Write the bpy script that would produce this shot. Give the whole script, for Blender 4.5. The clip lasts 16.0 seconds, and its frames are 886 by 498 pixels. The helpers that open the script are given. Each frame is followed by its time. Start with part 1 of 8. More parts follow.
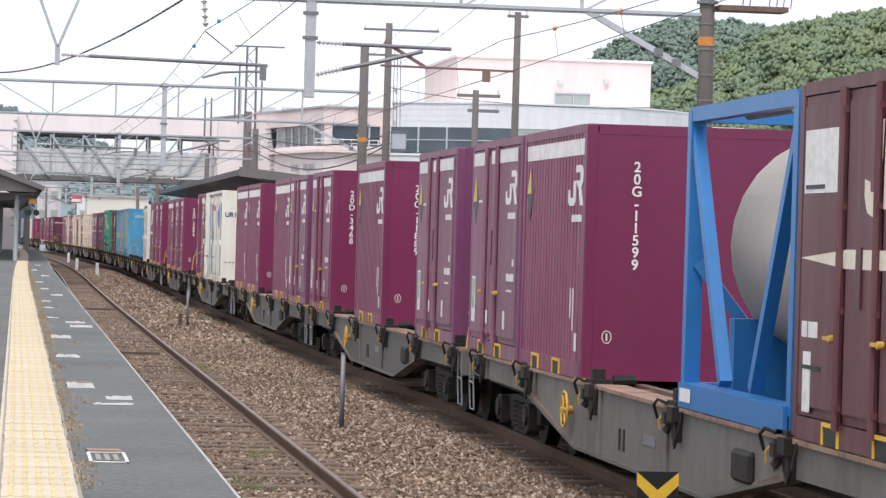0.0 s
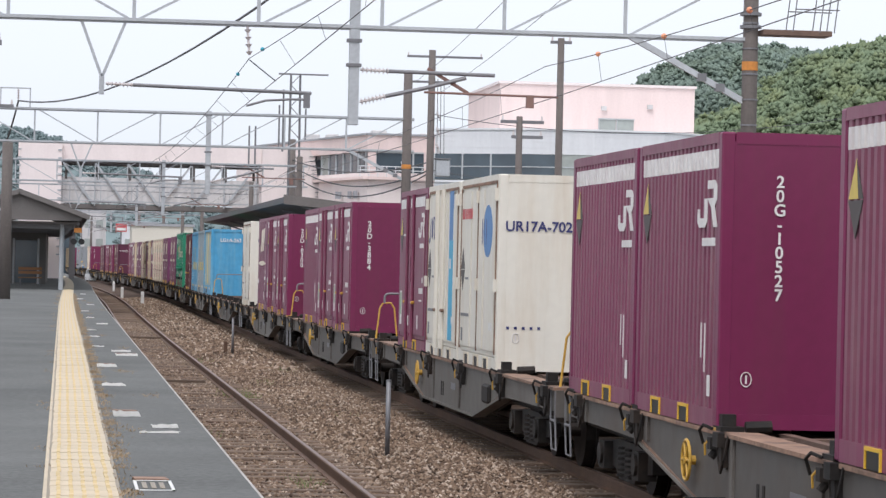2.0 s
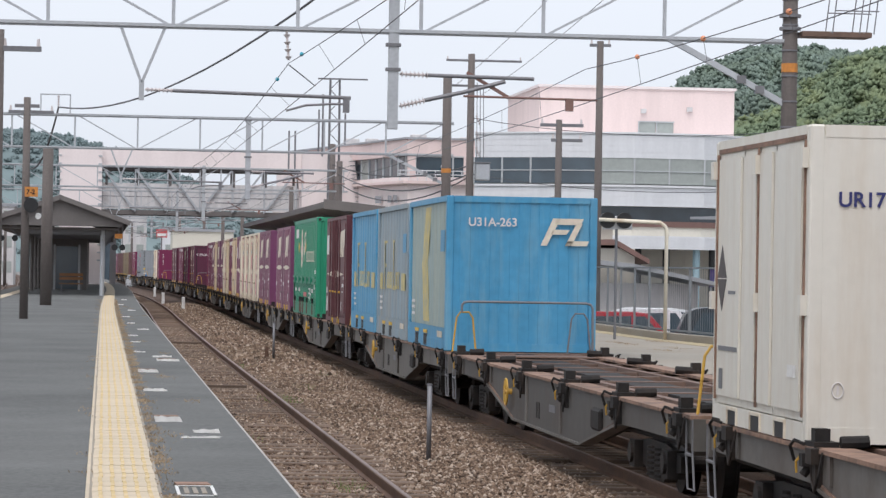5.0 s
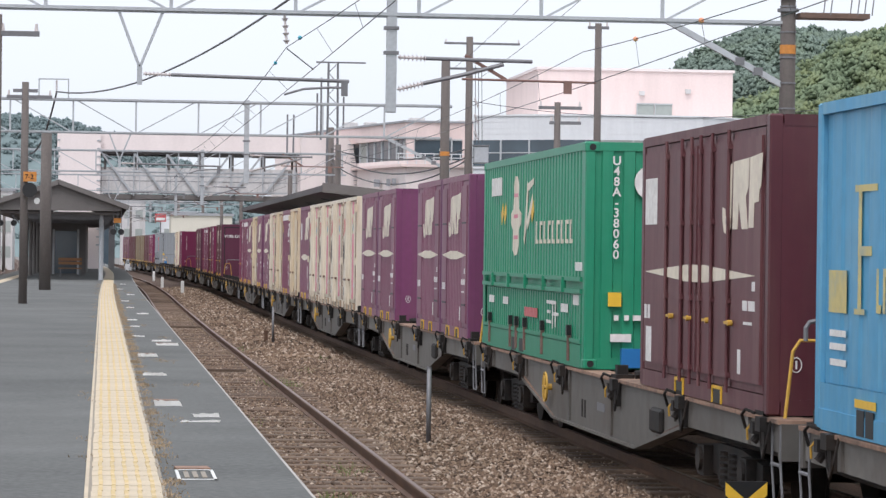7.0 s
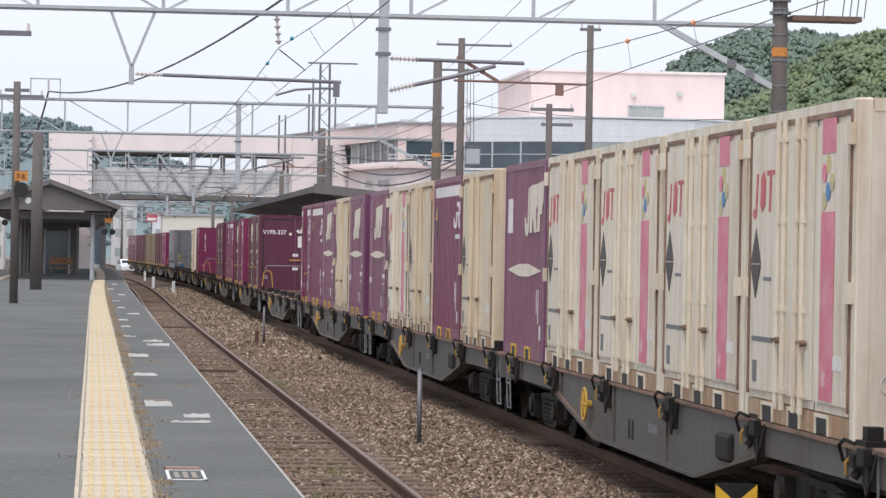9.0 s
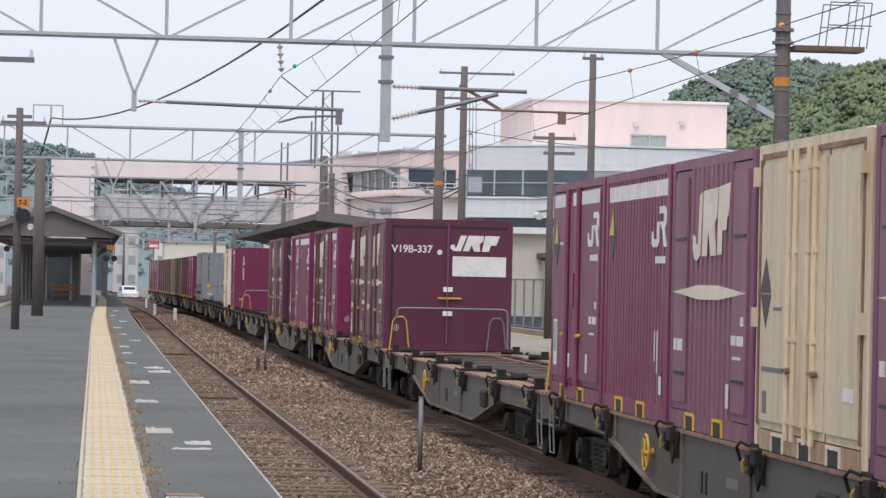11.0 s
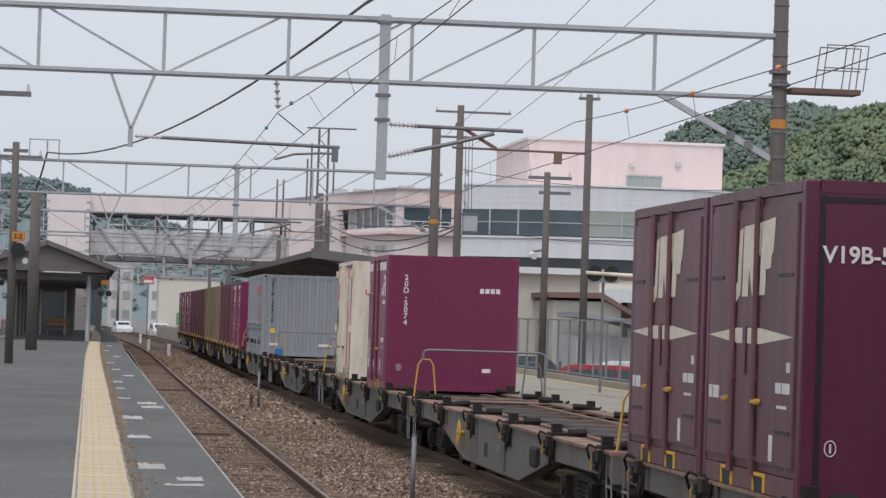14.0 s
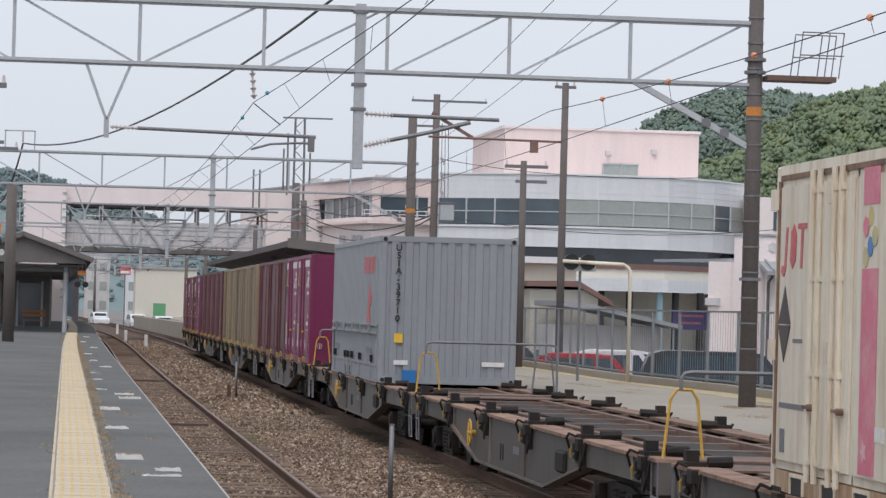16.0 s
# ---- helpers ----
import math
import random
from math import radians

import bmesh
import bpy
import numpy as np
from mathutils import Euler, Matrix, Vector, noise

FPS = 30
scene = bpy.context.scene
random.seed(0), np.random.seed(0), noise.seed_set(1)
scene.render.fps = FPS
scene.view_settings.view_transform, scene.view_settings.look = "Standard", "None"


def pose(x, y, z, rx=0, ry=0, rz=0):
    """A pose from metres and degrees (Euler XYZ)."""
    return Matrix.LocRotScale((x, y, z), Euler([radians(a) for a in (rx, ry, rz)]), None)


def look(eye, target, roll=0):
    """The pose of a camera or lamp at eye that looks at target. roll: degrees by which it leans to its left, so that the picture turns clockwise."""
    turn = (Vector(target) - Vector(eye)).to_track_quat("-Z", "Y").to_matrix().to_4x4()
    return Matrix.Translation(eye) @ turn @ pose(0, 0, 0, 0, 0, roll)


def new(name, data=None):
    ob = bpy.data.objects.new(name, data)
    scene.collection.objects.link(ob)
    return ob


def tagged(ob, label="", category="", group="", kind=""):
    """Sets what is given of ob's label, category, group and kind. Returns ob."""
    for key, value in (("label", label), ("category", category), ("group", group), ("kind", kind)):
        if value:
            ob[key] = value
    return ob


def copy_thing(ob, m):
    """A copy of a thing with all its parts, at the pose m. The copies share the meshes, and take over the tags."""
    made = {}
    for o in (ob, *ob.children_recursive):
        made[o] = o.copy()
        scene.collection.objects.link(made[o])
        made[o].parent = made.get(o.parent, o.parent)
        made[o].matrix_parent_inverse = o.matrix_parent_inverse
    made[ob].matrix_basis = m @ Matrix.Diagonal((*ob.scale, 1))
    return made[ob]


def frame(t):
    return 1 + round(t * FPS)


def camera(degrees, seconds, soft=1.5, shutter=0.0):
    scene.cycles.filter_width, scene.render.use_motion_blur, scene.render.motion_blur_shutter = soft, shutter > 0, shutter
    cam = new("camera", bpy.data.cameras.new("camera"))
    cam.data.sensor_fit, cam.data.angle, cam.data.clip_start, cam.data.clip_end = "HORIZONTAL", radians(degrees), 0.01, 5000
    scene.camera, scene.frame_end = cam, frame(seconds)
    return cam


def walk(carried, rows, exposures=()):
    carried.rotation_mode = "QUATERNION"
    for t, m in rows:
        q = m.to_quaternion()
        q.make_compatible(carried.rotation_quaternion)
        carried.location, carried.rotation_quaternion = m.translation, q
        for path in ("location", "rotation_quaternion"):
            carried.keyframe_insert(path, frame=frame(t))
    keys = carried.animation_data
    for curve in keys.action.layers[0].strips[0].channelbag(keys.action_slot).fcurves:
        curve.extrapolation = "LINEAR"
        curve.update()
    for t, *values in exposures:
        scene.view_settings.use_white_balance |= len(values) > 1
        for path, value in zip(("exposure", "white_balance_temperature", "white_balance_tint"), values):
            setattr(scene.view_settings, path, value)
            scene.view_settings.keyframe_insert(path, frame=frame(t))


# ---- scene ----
# camera: it stands on the platform and pans a little by hand
cam = camera(16.342, 16.0, soft=1.4)
PATH = [
    (0.0, pose(0, 0, 2.32, 89.836, -1.662, -7.858)),
    (0.5, pose(0, 0, 2.32, 89.823, -1.663, -7.962)),
    (1.0, pose(0, 0, 2.32, 89.954, -1.747, -7.536)),
    (1.5, pose(0, 0, 2.32, 90.123, -1.466, -7.264)),
    (2.0, pose(0, 0, 2.32, 90.308, -1.313, -7.030)),
    (2.5, pose(0, 0, 2.32, 90.415, -1.256, -6.929)),
    (3.0, pose(0, 0, 2.32, 90.436, -1.252, -6.772)),
    (3.5, pose(0, 0, 2.32, 90.441, -1.284, -6.640)),
    (4.0, pose(0, 0, 2.32, 90.424, -1.195, -6.486)),
    (6.5, pose(0, 0, 2.32, 90.157, -0.860, -6.191)),
    (7.0, pose(0, 0, 2.32, 90.051, -0.752, -6.299)),
    (7.5, pose(0, 0, 2.32, 89.997, -0.783, -6.338)),
    (8.0, pose(0, 0, 2.32, 89.955, -0.845, -6.457)),
    (8.5, pose(0, 0, 2.32, 89.978, -0.860, -6.476)),
    (9.0, pose(0, 0, 2.32, 90.077, -0.978, -6.462)),
    (11.5, pose(0, 0, 2.32, 90.748, -1.350, -6.448)),
    (12.0, pose(0, 0, 2.32, 90.915, -1.490, -6.477)),
    (12.5, pose(0, 0, 2.32, 91.114, -1.523, -6.509)),
    (13.0, pose(0, 0, 2.32, 91.270, -1.625, -6.541)),
    (13.5, pose(0, 0, 2.32, 91.345, -1.706, -6.557)),
    (14.0, pose(0, 0, 2.32, 91.317, -1.838, -6.536)),
    (14.5, pose(0, 0, 2.32, 91.240, -1.758, -6.543)),
    (15.0, pose(0, 0, 2.32, 91.099, -1.655, -6.618)),
    (15.5, pose(0, 0, 2.32, 91.072, -1.535, -6.737)),
    (16.0, pose(0, 0, 2.32, 91.127, -1.525, -6.961)),
]
walk(cam, PATH, exposures=[(0, 0.56, 6380, 16), (0.5, 0.7, 6380, 16), (1, 0.66, 6380, 16), (1.5, 0.66, 6380, 16), (2.1, 0.28, 6380, 16), (3.5, 0.14, 6380, 16), (6.5, 0.3, 6380, 16), (8, 0.41, 6380, 16), (9, 0.31, 6380, 16), (11.5, 0.15, 6380, 16), (12.5, 0.08, 6380, 16), (14.3, -0.16, 6380, 16), (15.3, 0, 6380, 16), (16, -0.03, 6380, 16)])

# world: a bright, even overcast sky
world = bpy.data.worlds.new("overcast")
scene.world = world
world.use_nodes = True
wn, wl = world.node_tree.nodes, world.node_tree.links
wn.clear()
sky = wn.new("ShaderNodeTexSky")
sky.sky_type = "NISHITA"
sky.sun_disc = False
sky.sun_elevation, sky.sun_rotation = radians(52), radians(200)
sky.dust_density, sky.air_density = 3.0, 1.0
grey = wn.new("ShaderNodeHueSaturation")
grey.inputs["Saturation"].default_value = 0.22
veil = wn.new("ShaderNodeMixRGB")
veil.inputs[0].default_value = 0.72
veil.inputs[2].default_value = (6.4, 7.05, 7.45, 1)
back = wn.new("ShaderNodeBackground")
back.inputs[1].default_value = 0.130
wout = wn.new("ShaderNodeOutputWorld")
wl.new(sky.outputs[0], grey.inputs["Color"])
wl.new(grey.outputs[0], veil.inputs[1])
wl.new(veil.outputs[0], back.inputs[0])
wl.new(back.outputs[0], wout.inputs[0])

sun_data = bpy.data.lights.new("sun", "SUN")
sun_data.energy, sun_data.angle, sun_data.color = 1.5, radians(30), (1.0, 0.97, 0.92)
sun = new("sun", sun_data)
sun.matrix_world = look((0, 0, 60), (12, 30, 0))


# ---------- materials ----------
def material(name, color, rough=0.7, metal=0.0, vary=0.18, fine=25.0, coarse=1.3, bump=0.0, dirt=None, dirt_amount=0.0,
             spec=0.5, random_value=0.0, streak=False, bump_scale=None):
    m = bpy.data.materials.new(name)
    m.use_nodes = True
    n, l = m.node_tree.nodes, m.node_tree.links
    b = n["Principled BSDF"]
    b.inputs["Roughness"].default_value, b.inputs["Metallic"].default_value = rough, metal
    b.inputs["Specular IOR Level"].default_value = spec
    tc = n.new("ShaderNodeTexCoord")
    co = tc.outputs["Object"]
    if streak:
        mp = n.new("ShaderNodeMapping")
        mp.inputs["Scale"].default_value = (3.0, 3.0, 0.35)
        l.new(co, mp.inputs[0])
        sco = mp.outputs[0]
    else:
        sco = co
    n1 = n.new("ShaderNodeTexNoise")
    n1.inputs["Scale"].default_value, n1.inputs["Detail"].default_value = fine, 4
    l.new(co, n1.inputs["Vector"])
    n2 = n.new("ShaderNodeTexNoise")
    n2.inputs["Scale"].default_value, n2.inputs["Detail"].default_value = coarse, 5
    l.new(sco, n2.inputs["Vector"])
    add = n.new("ShaderNodeMath")
    add.operation = "MULTIPLY_ADD"
    add.inputs[1].default_value, add.inputs[2].default_value = 0.5, 0.0
    l.new(n1.outputs[0], add.inputs[0])
    add2 = n.new("ShaderNodeMath")
    add2.operation = "MULTIPLY_ADD"
    add2.inputs[1].default_value = 0.5
    l.new(n2.outputs[0], add2.inputs[0])
    l.new(add.outputs[0], add2.inputs[2])
    ramp = n.new("ShaderNodeMapRange")
    ramp.inputs["From Min"].default_value, ramp.inputs["From Max"].default_value = 0.3, 0.7
    ramp.inputs["To Min"].default_value, ramp.inputs["To Max"].default_value = 1 - vary, 1 + vary
    l.new(add2.outputs[0], ramp.inputs["Value"])
    hsv = n.new("ShaderNodeHueSaturation")
    hsv.inputs["Color"].default_value = (*color, 1)
    l.new(ramp.outputs[0], hsv.inputs["Value"])
    if random_value:
        oi = n.new("ShaderNodeObjectInfo")
        rr = n.new("ShaderNodeMapRange")
        rr.inputs["To Min"].default_value, rr.inputs["To Max"].default_value = 1 - random_value, 1 + random_value
        l.new(oi.outputs["Random"], rr.inputs["Value"])
        mu = n.new("ShaderNodeMath")
        mu.operation = "MULTIPLY"
        l.new(rr.outputs[0], mu.inputs[0])
        l.new(ramp.outputs[0], mu.inputs[1])
        l.new(mu.outputs[0], hsv.inputs["Value"])
    col = hsv.outputs[0]
    if dirt:
        n3 = n.new("ShaderNodeTexNoise")
        n3.inputs["Scale"].default_value, n3.inputs["Detail"].default_value = coarse * 1.7, 6
        n3.inputs["Roughness"].default_value = 0.65
        l.new(sco, n3.inputs["Vector"])
        mr = n.new("ShaderNodeMapRange")
        mr.inputs["From Min"].default_value, mr.inputs["From Max"].default_value = 0.45, 0.75
        mr.inputs["To Max"].default_value = dirt_amount
        l.new(n3.outputs[0], mr.inputs["Value"])
        mx = n.new("ShaderNodeMixRGB")
        mx.inputs[2].default_value = (*dirt, 1)
        l.new(mr.outputs[0], mx.inputs[0])
        l.new(col, mx.inputs[1])
        col = mx.outputs[0]
    l.new(col, b.inputs["Base Color"])
    if bump:
        bp = n.new("ShaderNodeBump")
        bp.inputs["Strength"].default_value, bp.inputs["Distance"].default_value = bump, 0.02
        src = n1
        if bump_scale:
            src = n.new("ShaderNodeTexNoise")
            src.inputs["Scale"].default_value = bump_scale
            l.new(co, src.inputs["Vector"])
        l.new(src.outputs[0], bp.inputs["Height"])
        l.new(bp.outputs[0], b.inputs["Normal"])
    return m


M = {
    "asphalt": material("platform_asphalt", (0.102, 0.105, 0.100), 0.85, vary=0.5, fine=22, coarse=0.45, bump=0.5, dirt=(0.085, 0.085, 0.08), dirt_amount=0.6),
    "concrete": material("concrete", (0.42, 0.40, 0.37), 0.85, vary=0.2, fine=20, coarse=0.7, bump=0.2, dirt=(0.2, 0.17, 0.14), dirt_amount=0.5),
    "concrete_pale": material("pale_concrete", (0.30, 0.27, 0.225), 0.85, vary=0.15, fine=15, coarse=0.5, bump=0.15, dirt=(0.3, 0.24, 0.17), dirt_amount=0.5),
    "tactile_bar": material("tactile_bar_yellow", (0.56, 0.42, 0.20), 0.75, vary=0.2, fine=30, coarse=1.5, dirt=(0.6, 0.5, 0.36), dirt_amount=0.8, random_value=0.1),
    "tactile": material("tactile_tile_yellow", (0.56, 0.47, 0.345), 0.75, vary=0.14, fine=40, coarse=1.1, dirt=(0.40, 0.34, 0.25), dirt_amount=0.7, random_value=0.06),
    "white_paint": material("white_line_paint", (0.72, 0.72, 0.70), 0.7, vary=0.15, fine=30, dirt=(0.3, 0.3, 0.3), dirt_amount=0.6),
    "soil": material("brown_ballast_soil", (0.15, 0.085, 0.054), 0.95, vary=0.35, fine=30, coarse=1.0, bump=0.8, dirt=(0.16, 0.135, 0.11), dirt_amount=0.6),
    "ballast": material("ballast_bed", (0.09, 0.055, 0.038), 0.95, vary=0.45, fine=22, coarse=0.8, bump=1.0, dirt=(0.09, 0.065, 0.05), dirt_amount=0.6),
    "rail": material("rusty_rail", (0.13, 0.075, 0.05), 0.7, 0.3, vary=0.25, fine=20, dirt=(0.2, 0.11, 0.06), dirt_amount=0.5),
    "rail_top": material("worn_rail_head", (0.22, 0.15, 0.12), 0.45, 0.7, vary=0.2, fine=20),
    "sleeper": material("weathered_sleeper", (0.16, 0.112, 0.082), 0.9, vary=0.3, fine=18, bump=0.5, dirt=(0.09, 0.07, 0.055), dirt_amount=0.6, random_value=0.2),
    "pole": material("brown_concrete_pole", (0.135, 0.117, 0.108), 0.85, vary=0.2, fine=20, dirt=(0.1, 0.085, 0.08), dirt_amount=0.6, streak=True),
    "galv": material("galvanised_steel", (0.44, 0.46, 0.48), 0.5, 0.3, vary=0.14, fine=15, coarse=1.0),
    "galv_dark": material("dull_steel", (0.20, 0.20, 0.21), 0.55, 0.4, vary=0.15, fine=15),
    "rust_pipe": material("rusty_pipe", (0.22, 0.13, 0.11), 0.7, 0.2, vary=0.2),
    "porcelain": material("pale_porcelain", (0.58, 0.53, 0.52), 0.3, vary=0.1),
    "wire": material("dark_wire", (0.07, 0.07, 0.075), 0.6, 0.3, vary=0.1),
    "orange": material("orange_paint", (0.60, 0.235, 0.045), 0.7, vary=0.2, fine=12, coarse=3, dirt=(0.3, 0.16, 0.08), dirt_amount=0.6),
    "black": material("black_paint", (0.012, 0.012, 0.013), 0.5, vary=0.2),
    "dark": material("dark_roof_metal", (0.10, 0.092, 0.09), 0.7, vary=0.2, fine=10),
    "soffit": material("dark_soffit", (0.15, 0.138, 0.132), 0.85, vary=0.15),
    "pink_wall": material("pink_stucco", (0.80, 0.655, 0.625), 0.9, vary=0.06, fine=8, coarse=0.25, bump=0.1, dirt=(0.66, 0.54, 0.51), dirt_amount=0.5, streak=True),
    "pink_pale": material("pale_pink_wall", (0.82, 0.735, 0.715), 0.9, vary=0.05, fine=8, coarse=0.25, bump=0.1, dirt=(0.70, 0.62, 0.60), dirt_amount=0.4, streak=True),
    "white_wall": material("white_metal_cladding", (0.70, 0.715, 0.73), 0.6, vary=0.05, fine=6, coarse=0.3, dirt=(0.56, 0.57, 0.59), dirt_amount=0.5, streak=True),
    "grey_panel": material("grey_parapet_panel", (0.60, 0.585, 0.58), 0.75, vary=0.1, fine=6, coarse=0.4, dirt=(0.3, 0.29, 0.28), dirt_amount=0.5, streak=True),
    "cream_wall": material("cream_wall", (0.64, 0.61, 0.53), 0.9, vary=0.06, fine=6, coarse=0.3),
    "roof_grey": material("grey_roof_sheet", (0.33, 0.34, 0.36), 0.6, vary=0.12, fine=10),
    "glass": material("window_glass", (0.05, 0.075, 0.095), 0.08, vary=0.3, fine=0.6, coarse=0.3, spec=0.8),
    "blind": material("pale_blind", (0.33, 0.36, 0.34), 0.3, vary=0.12, fine=4, coarse=0.5, spec=0.6),
    "frame": material("window_frame", (0.5, 0.52, 0.53), 0.5, 0.4, vary=0.08),
    "hill": material("hill_ground", (0.09, 0.125, 0.08), 0.95, vary=0.3, fine=0.3, coarse=0.05),
    "leaf": material("haze_lifted_broadleaf", (0.075, 0.125, 0.04), 0.8, vary=0.22, fine=0.25, coarse=0.05, dirt=(0.25, 0.27, 0.11), dirt_amount=0.6, spec=0.2),
    "ridge_leaf": material("haze_tinted_ridge_forest", (0.10, 0.15, 0.115), 0.9, vary=0.3, fine=0.5, coarse=0.05, dirt=(0.15, 0.19, 0.10), dirt_amount=0.5, spec=0.1),
    # pale blue base colour stands in for the air haze over far woods
    "far_leaf": material("haze_tinted_far_forest", (0.19, 0.245, 0.25), 0.95, vary=0.14, fine=0.2, coarse=0.03, spec=0.1),
    "grass": material("dry_grass", (0.36, 0.265, 0.165), 0.9, vary=0.3, fine=8),
    "weed": material("green_weed", (0.13, 0.20, 0.05), 0.9, vary=0.3, fine=8),
    "ground": material("town_ground", (0.20, 0.19, 0.18), 0.95, vary=0.2, fine=2, coarse=0.1),
    "stone": material("ballast_stone", (0.27, 0.235, 0.21), 0.9, vary=0.25, fine=6, coarse=0.4),
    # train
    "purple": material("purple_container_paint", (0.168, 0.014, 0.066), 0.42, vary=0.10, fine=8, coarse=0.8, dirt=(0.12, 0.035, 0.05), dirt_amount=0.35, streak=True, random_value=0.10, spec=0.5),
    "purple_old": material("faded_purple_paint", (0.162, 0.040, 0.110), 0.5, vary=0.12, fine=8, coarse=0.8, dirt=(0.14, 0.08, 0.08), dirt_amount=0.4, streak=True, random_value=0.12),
    # the _side paints are paler: dust plus the sky's grazing sheen, painted in
    "purple_side": material("dusty_sheen_purple_paint", (0.205, 0.042, 0.092), 0.5, vary=0.14, fine=9, coarse=0.9, dirt=(0.27, 0.155, 0.165), dirt_amount=0.5, streak=True, random_value=0.08),
    "purple_old_side": material("dusty_sheen_faded_purple_paint", (0.22, 0.082, 0.13), 0.55, vary=0.14, fine=9, coarse=0.9, dirt=(0.30, 0.20, 0.205), dirt_amount=0.5, streak=True, random_value=0.08),
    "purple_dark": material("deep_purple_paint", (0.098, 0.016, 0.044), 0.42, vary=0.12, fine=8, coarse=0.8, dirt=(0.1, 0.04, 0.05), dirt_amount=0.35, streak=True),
    "purple_dark_side": material("dusty_sheen_deep_purple_paint", (0.135, 0.055, 0.066), 0.5, vary=0.14, fine=9, coarse=0.9, dirt=(0.23, 0.15, 0.15), dirt_amount=0.5, streak=True, random_value=0.08),
    "maroon_side": material("dusty_sheen_maroon_paint", (0.115, 0.036, 0.042), 0.55, vary=0.14, fine=9, coarse=0.9, dirt=(0.22, 0.13, 0.12), dirt_amount=0.45, streak=True, random_value=0.08),
    "faded_yellow": material("faded_yellow_capitals", (0.60, 0.50, 0.20), 0.6, vary=0.15, fine=10, coarse=2.0, dirt=(0.30, 0.38, 0.36), dirt_amount=0.75),
    "rust_edge": material("rust_stained_cream", (0.36, 0.22, 0.12), 0.7, vary=0.25, fine=12, coarse=2.0, dirt=(0.55, 0.47, 0.36), dirt_amount=0.8, streak=True),
    "maroon": material("maroon_container_paint", (0.085, 0.018, 0.025), 0.45, vary=0.12, fine=8, coarse=0.8, dirt=(0.12, 0.06, 0.05), dirt_amount=0.4, streak=True, random_value=0.12),
    "cream": material("cream_container_paint", (0.72, 0.66, 0.54), 0.5, vary=0.08, fine=8, coarse=1.1, dirt=(0.45, 0.29, 0.16), dirt_amount=0.65, streak=True, random_value=0.06),
    "cream_old": material("yellowed_cream_paint", (0.66, 0.56, 0.40), 0.5, vary=0.09, fine=8, coarse=1.1, dirt=(0.42, 0.26, 0.14), dirt_amount=0.65, streak=True, random_value=0.06),
    "white_box": material("white_container_paint", (0.71, 0.68, 0.60), 0.45, vary=0.05, fine=8, coarse=0.9, dirt=(0.55, 0.45, 0.33), dirt_amount=0.45, streak=True),
    "blue": material("blue_container_paint", (0.06, 0.30, 0.51), 0.5, vary=0.14, fine=6, coarse=0.8, dirt=(0.24, 0.42, 0.50), dirt_amount=0.6, streak=True),
    "blue_old": material("weathered_blue_paint", (0.25, 0.335, 0.385), 0.55, vary=0.15, fine=6, coarse=0.7, dirt=(0.36, 0.34, 0.29), dirt_amount=0.98, streak=True),
    "blue_pale": material("chalky_grey_green_paint", (0.36, 0.42, 0.37), 0.6, vary=0.12, fine=6, coarse=0.7, dirt=(0.22, 0.38, 0.46), dirt_amount=0.7, streak=True),
    "green": material("green_container_paint", (0.012, 0.24, 0.13), 0.42, vary=0.08, fine=8, coarse=0.8, dirt=(0.1, 0.3, 0.2), dirt_amount=0.3, streak=True),
    "grey_box": material("grey_container_paint", (0.27, 0.29, 0.31), 0.45, vary=0.07, fine=8, coarse=0.8, dirt=(0.2, 0.2, 0.2), dirt_amount=0.4, streak=True),
    "khaki": material("khaki_container_paint", (0.23, 0.17, 0.10), 0.55, vary=0.12, fine=8, coarse=0.8, dirt=(0.3, 0.27, 0.2), dirt_amount=0.5, streak=True, random_value=0.2),
    "tank_blue": material("blue_tank_frame_paint", (0.02, 0.16, 0.42), 0.4, vary=0.1, fine=8),
    "tank_shell": material("beige_tank_shell", (0.38, 0.33, 0.27), 0.45, vary=0.1, fine=6, coarse=1.0),
    "mark_white": material("white_marking_paint", (0.74, 0.72, 0.70), 0.5, vary=0.10, fine=14, coarse=3, dirt=(0.45, 0.35, 0.36), dirt_amount=0.4),
    "mark_yellow": material("yellow_marking_paint", (0.76, 0.47, 0.04), 0.5, vary=0.1, fine=14),
    "mark_pink": material("pink_marking_paint", (0.66, 0.17, 0.24), 0.5, vary=0.12, fine=10, coarse=2.0, dirt=(0.70, 0.42, 0.43), dirt_amount=0.7),
    "mark_red": material("red_marking_paint", (0.52, 0.07, 0.08), 0.5, vary=0.12, fine=10, coarse=3.0, dirt=(0.62, 0.33, 0.30), dirt_amount=0.6),
    "mark_blue": material("blue_marking_paint", (0.06, 0.20, 0.45), 0.5, vary=0.12, fine=10),
    "mark_green": material("green_label", (0.12, 0.33, 0.17), 0.5, vary=0.12, fine=10),
    "mark_navy": material("navy_lettering", (0.03, 0.035, 0.14), 0.5, vary=0.1, fine=14),
    "paper": material("paper_label", (0.76, 0.75, 0.72), 0.8, vary=0.12, fine=20, coarse=6, dirt=(0.5, 0.45, 0.42), dirt_amount=0.6),
    "wagon": material("grimy_wagon_grey", (0.135, 0.125, 0.112), 0.6, vary=0.2, fine=5, coarse=0.7, dirt=(0.075, 0.05, 0.035), dirt_amount=0.75, random_value=0.32),
    "deck": material("rusty_deck_steel", (0.27, 0.165, 0.115), 0.85, vary=0.35, fine=12, coarse=1.2, bump=0.3, dirt=(0.05, 0.036, 0.03), dirt_amount=0.95, random_value=0.15),
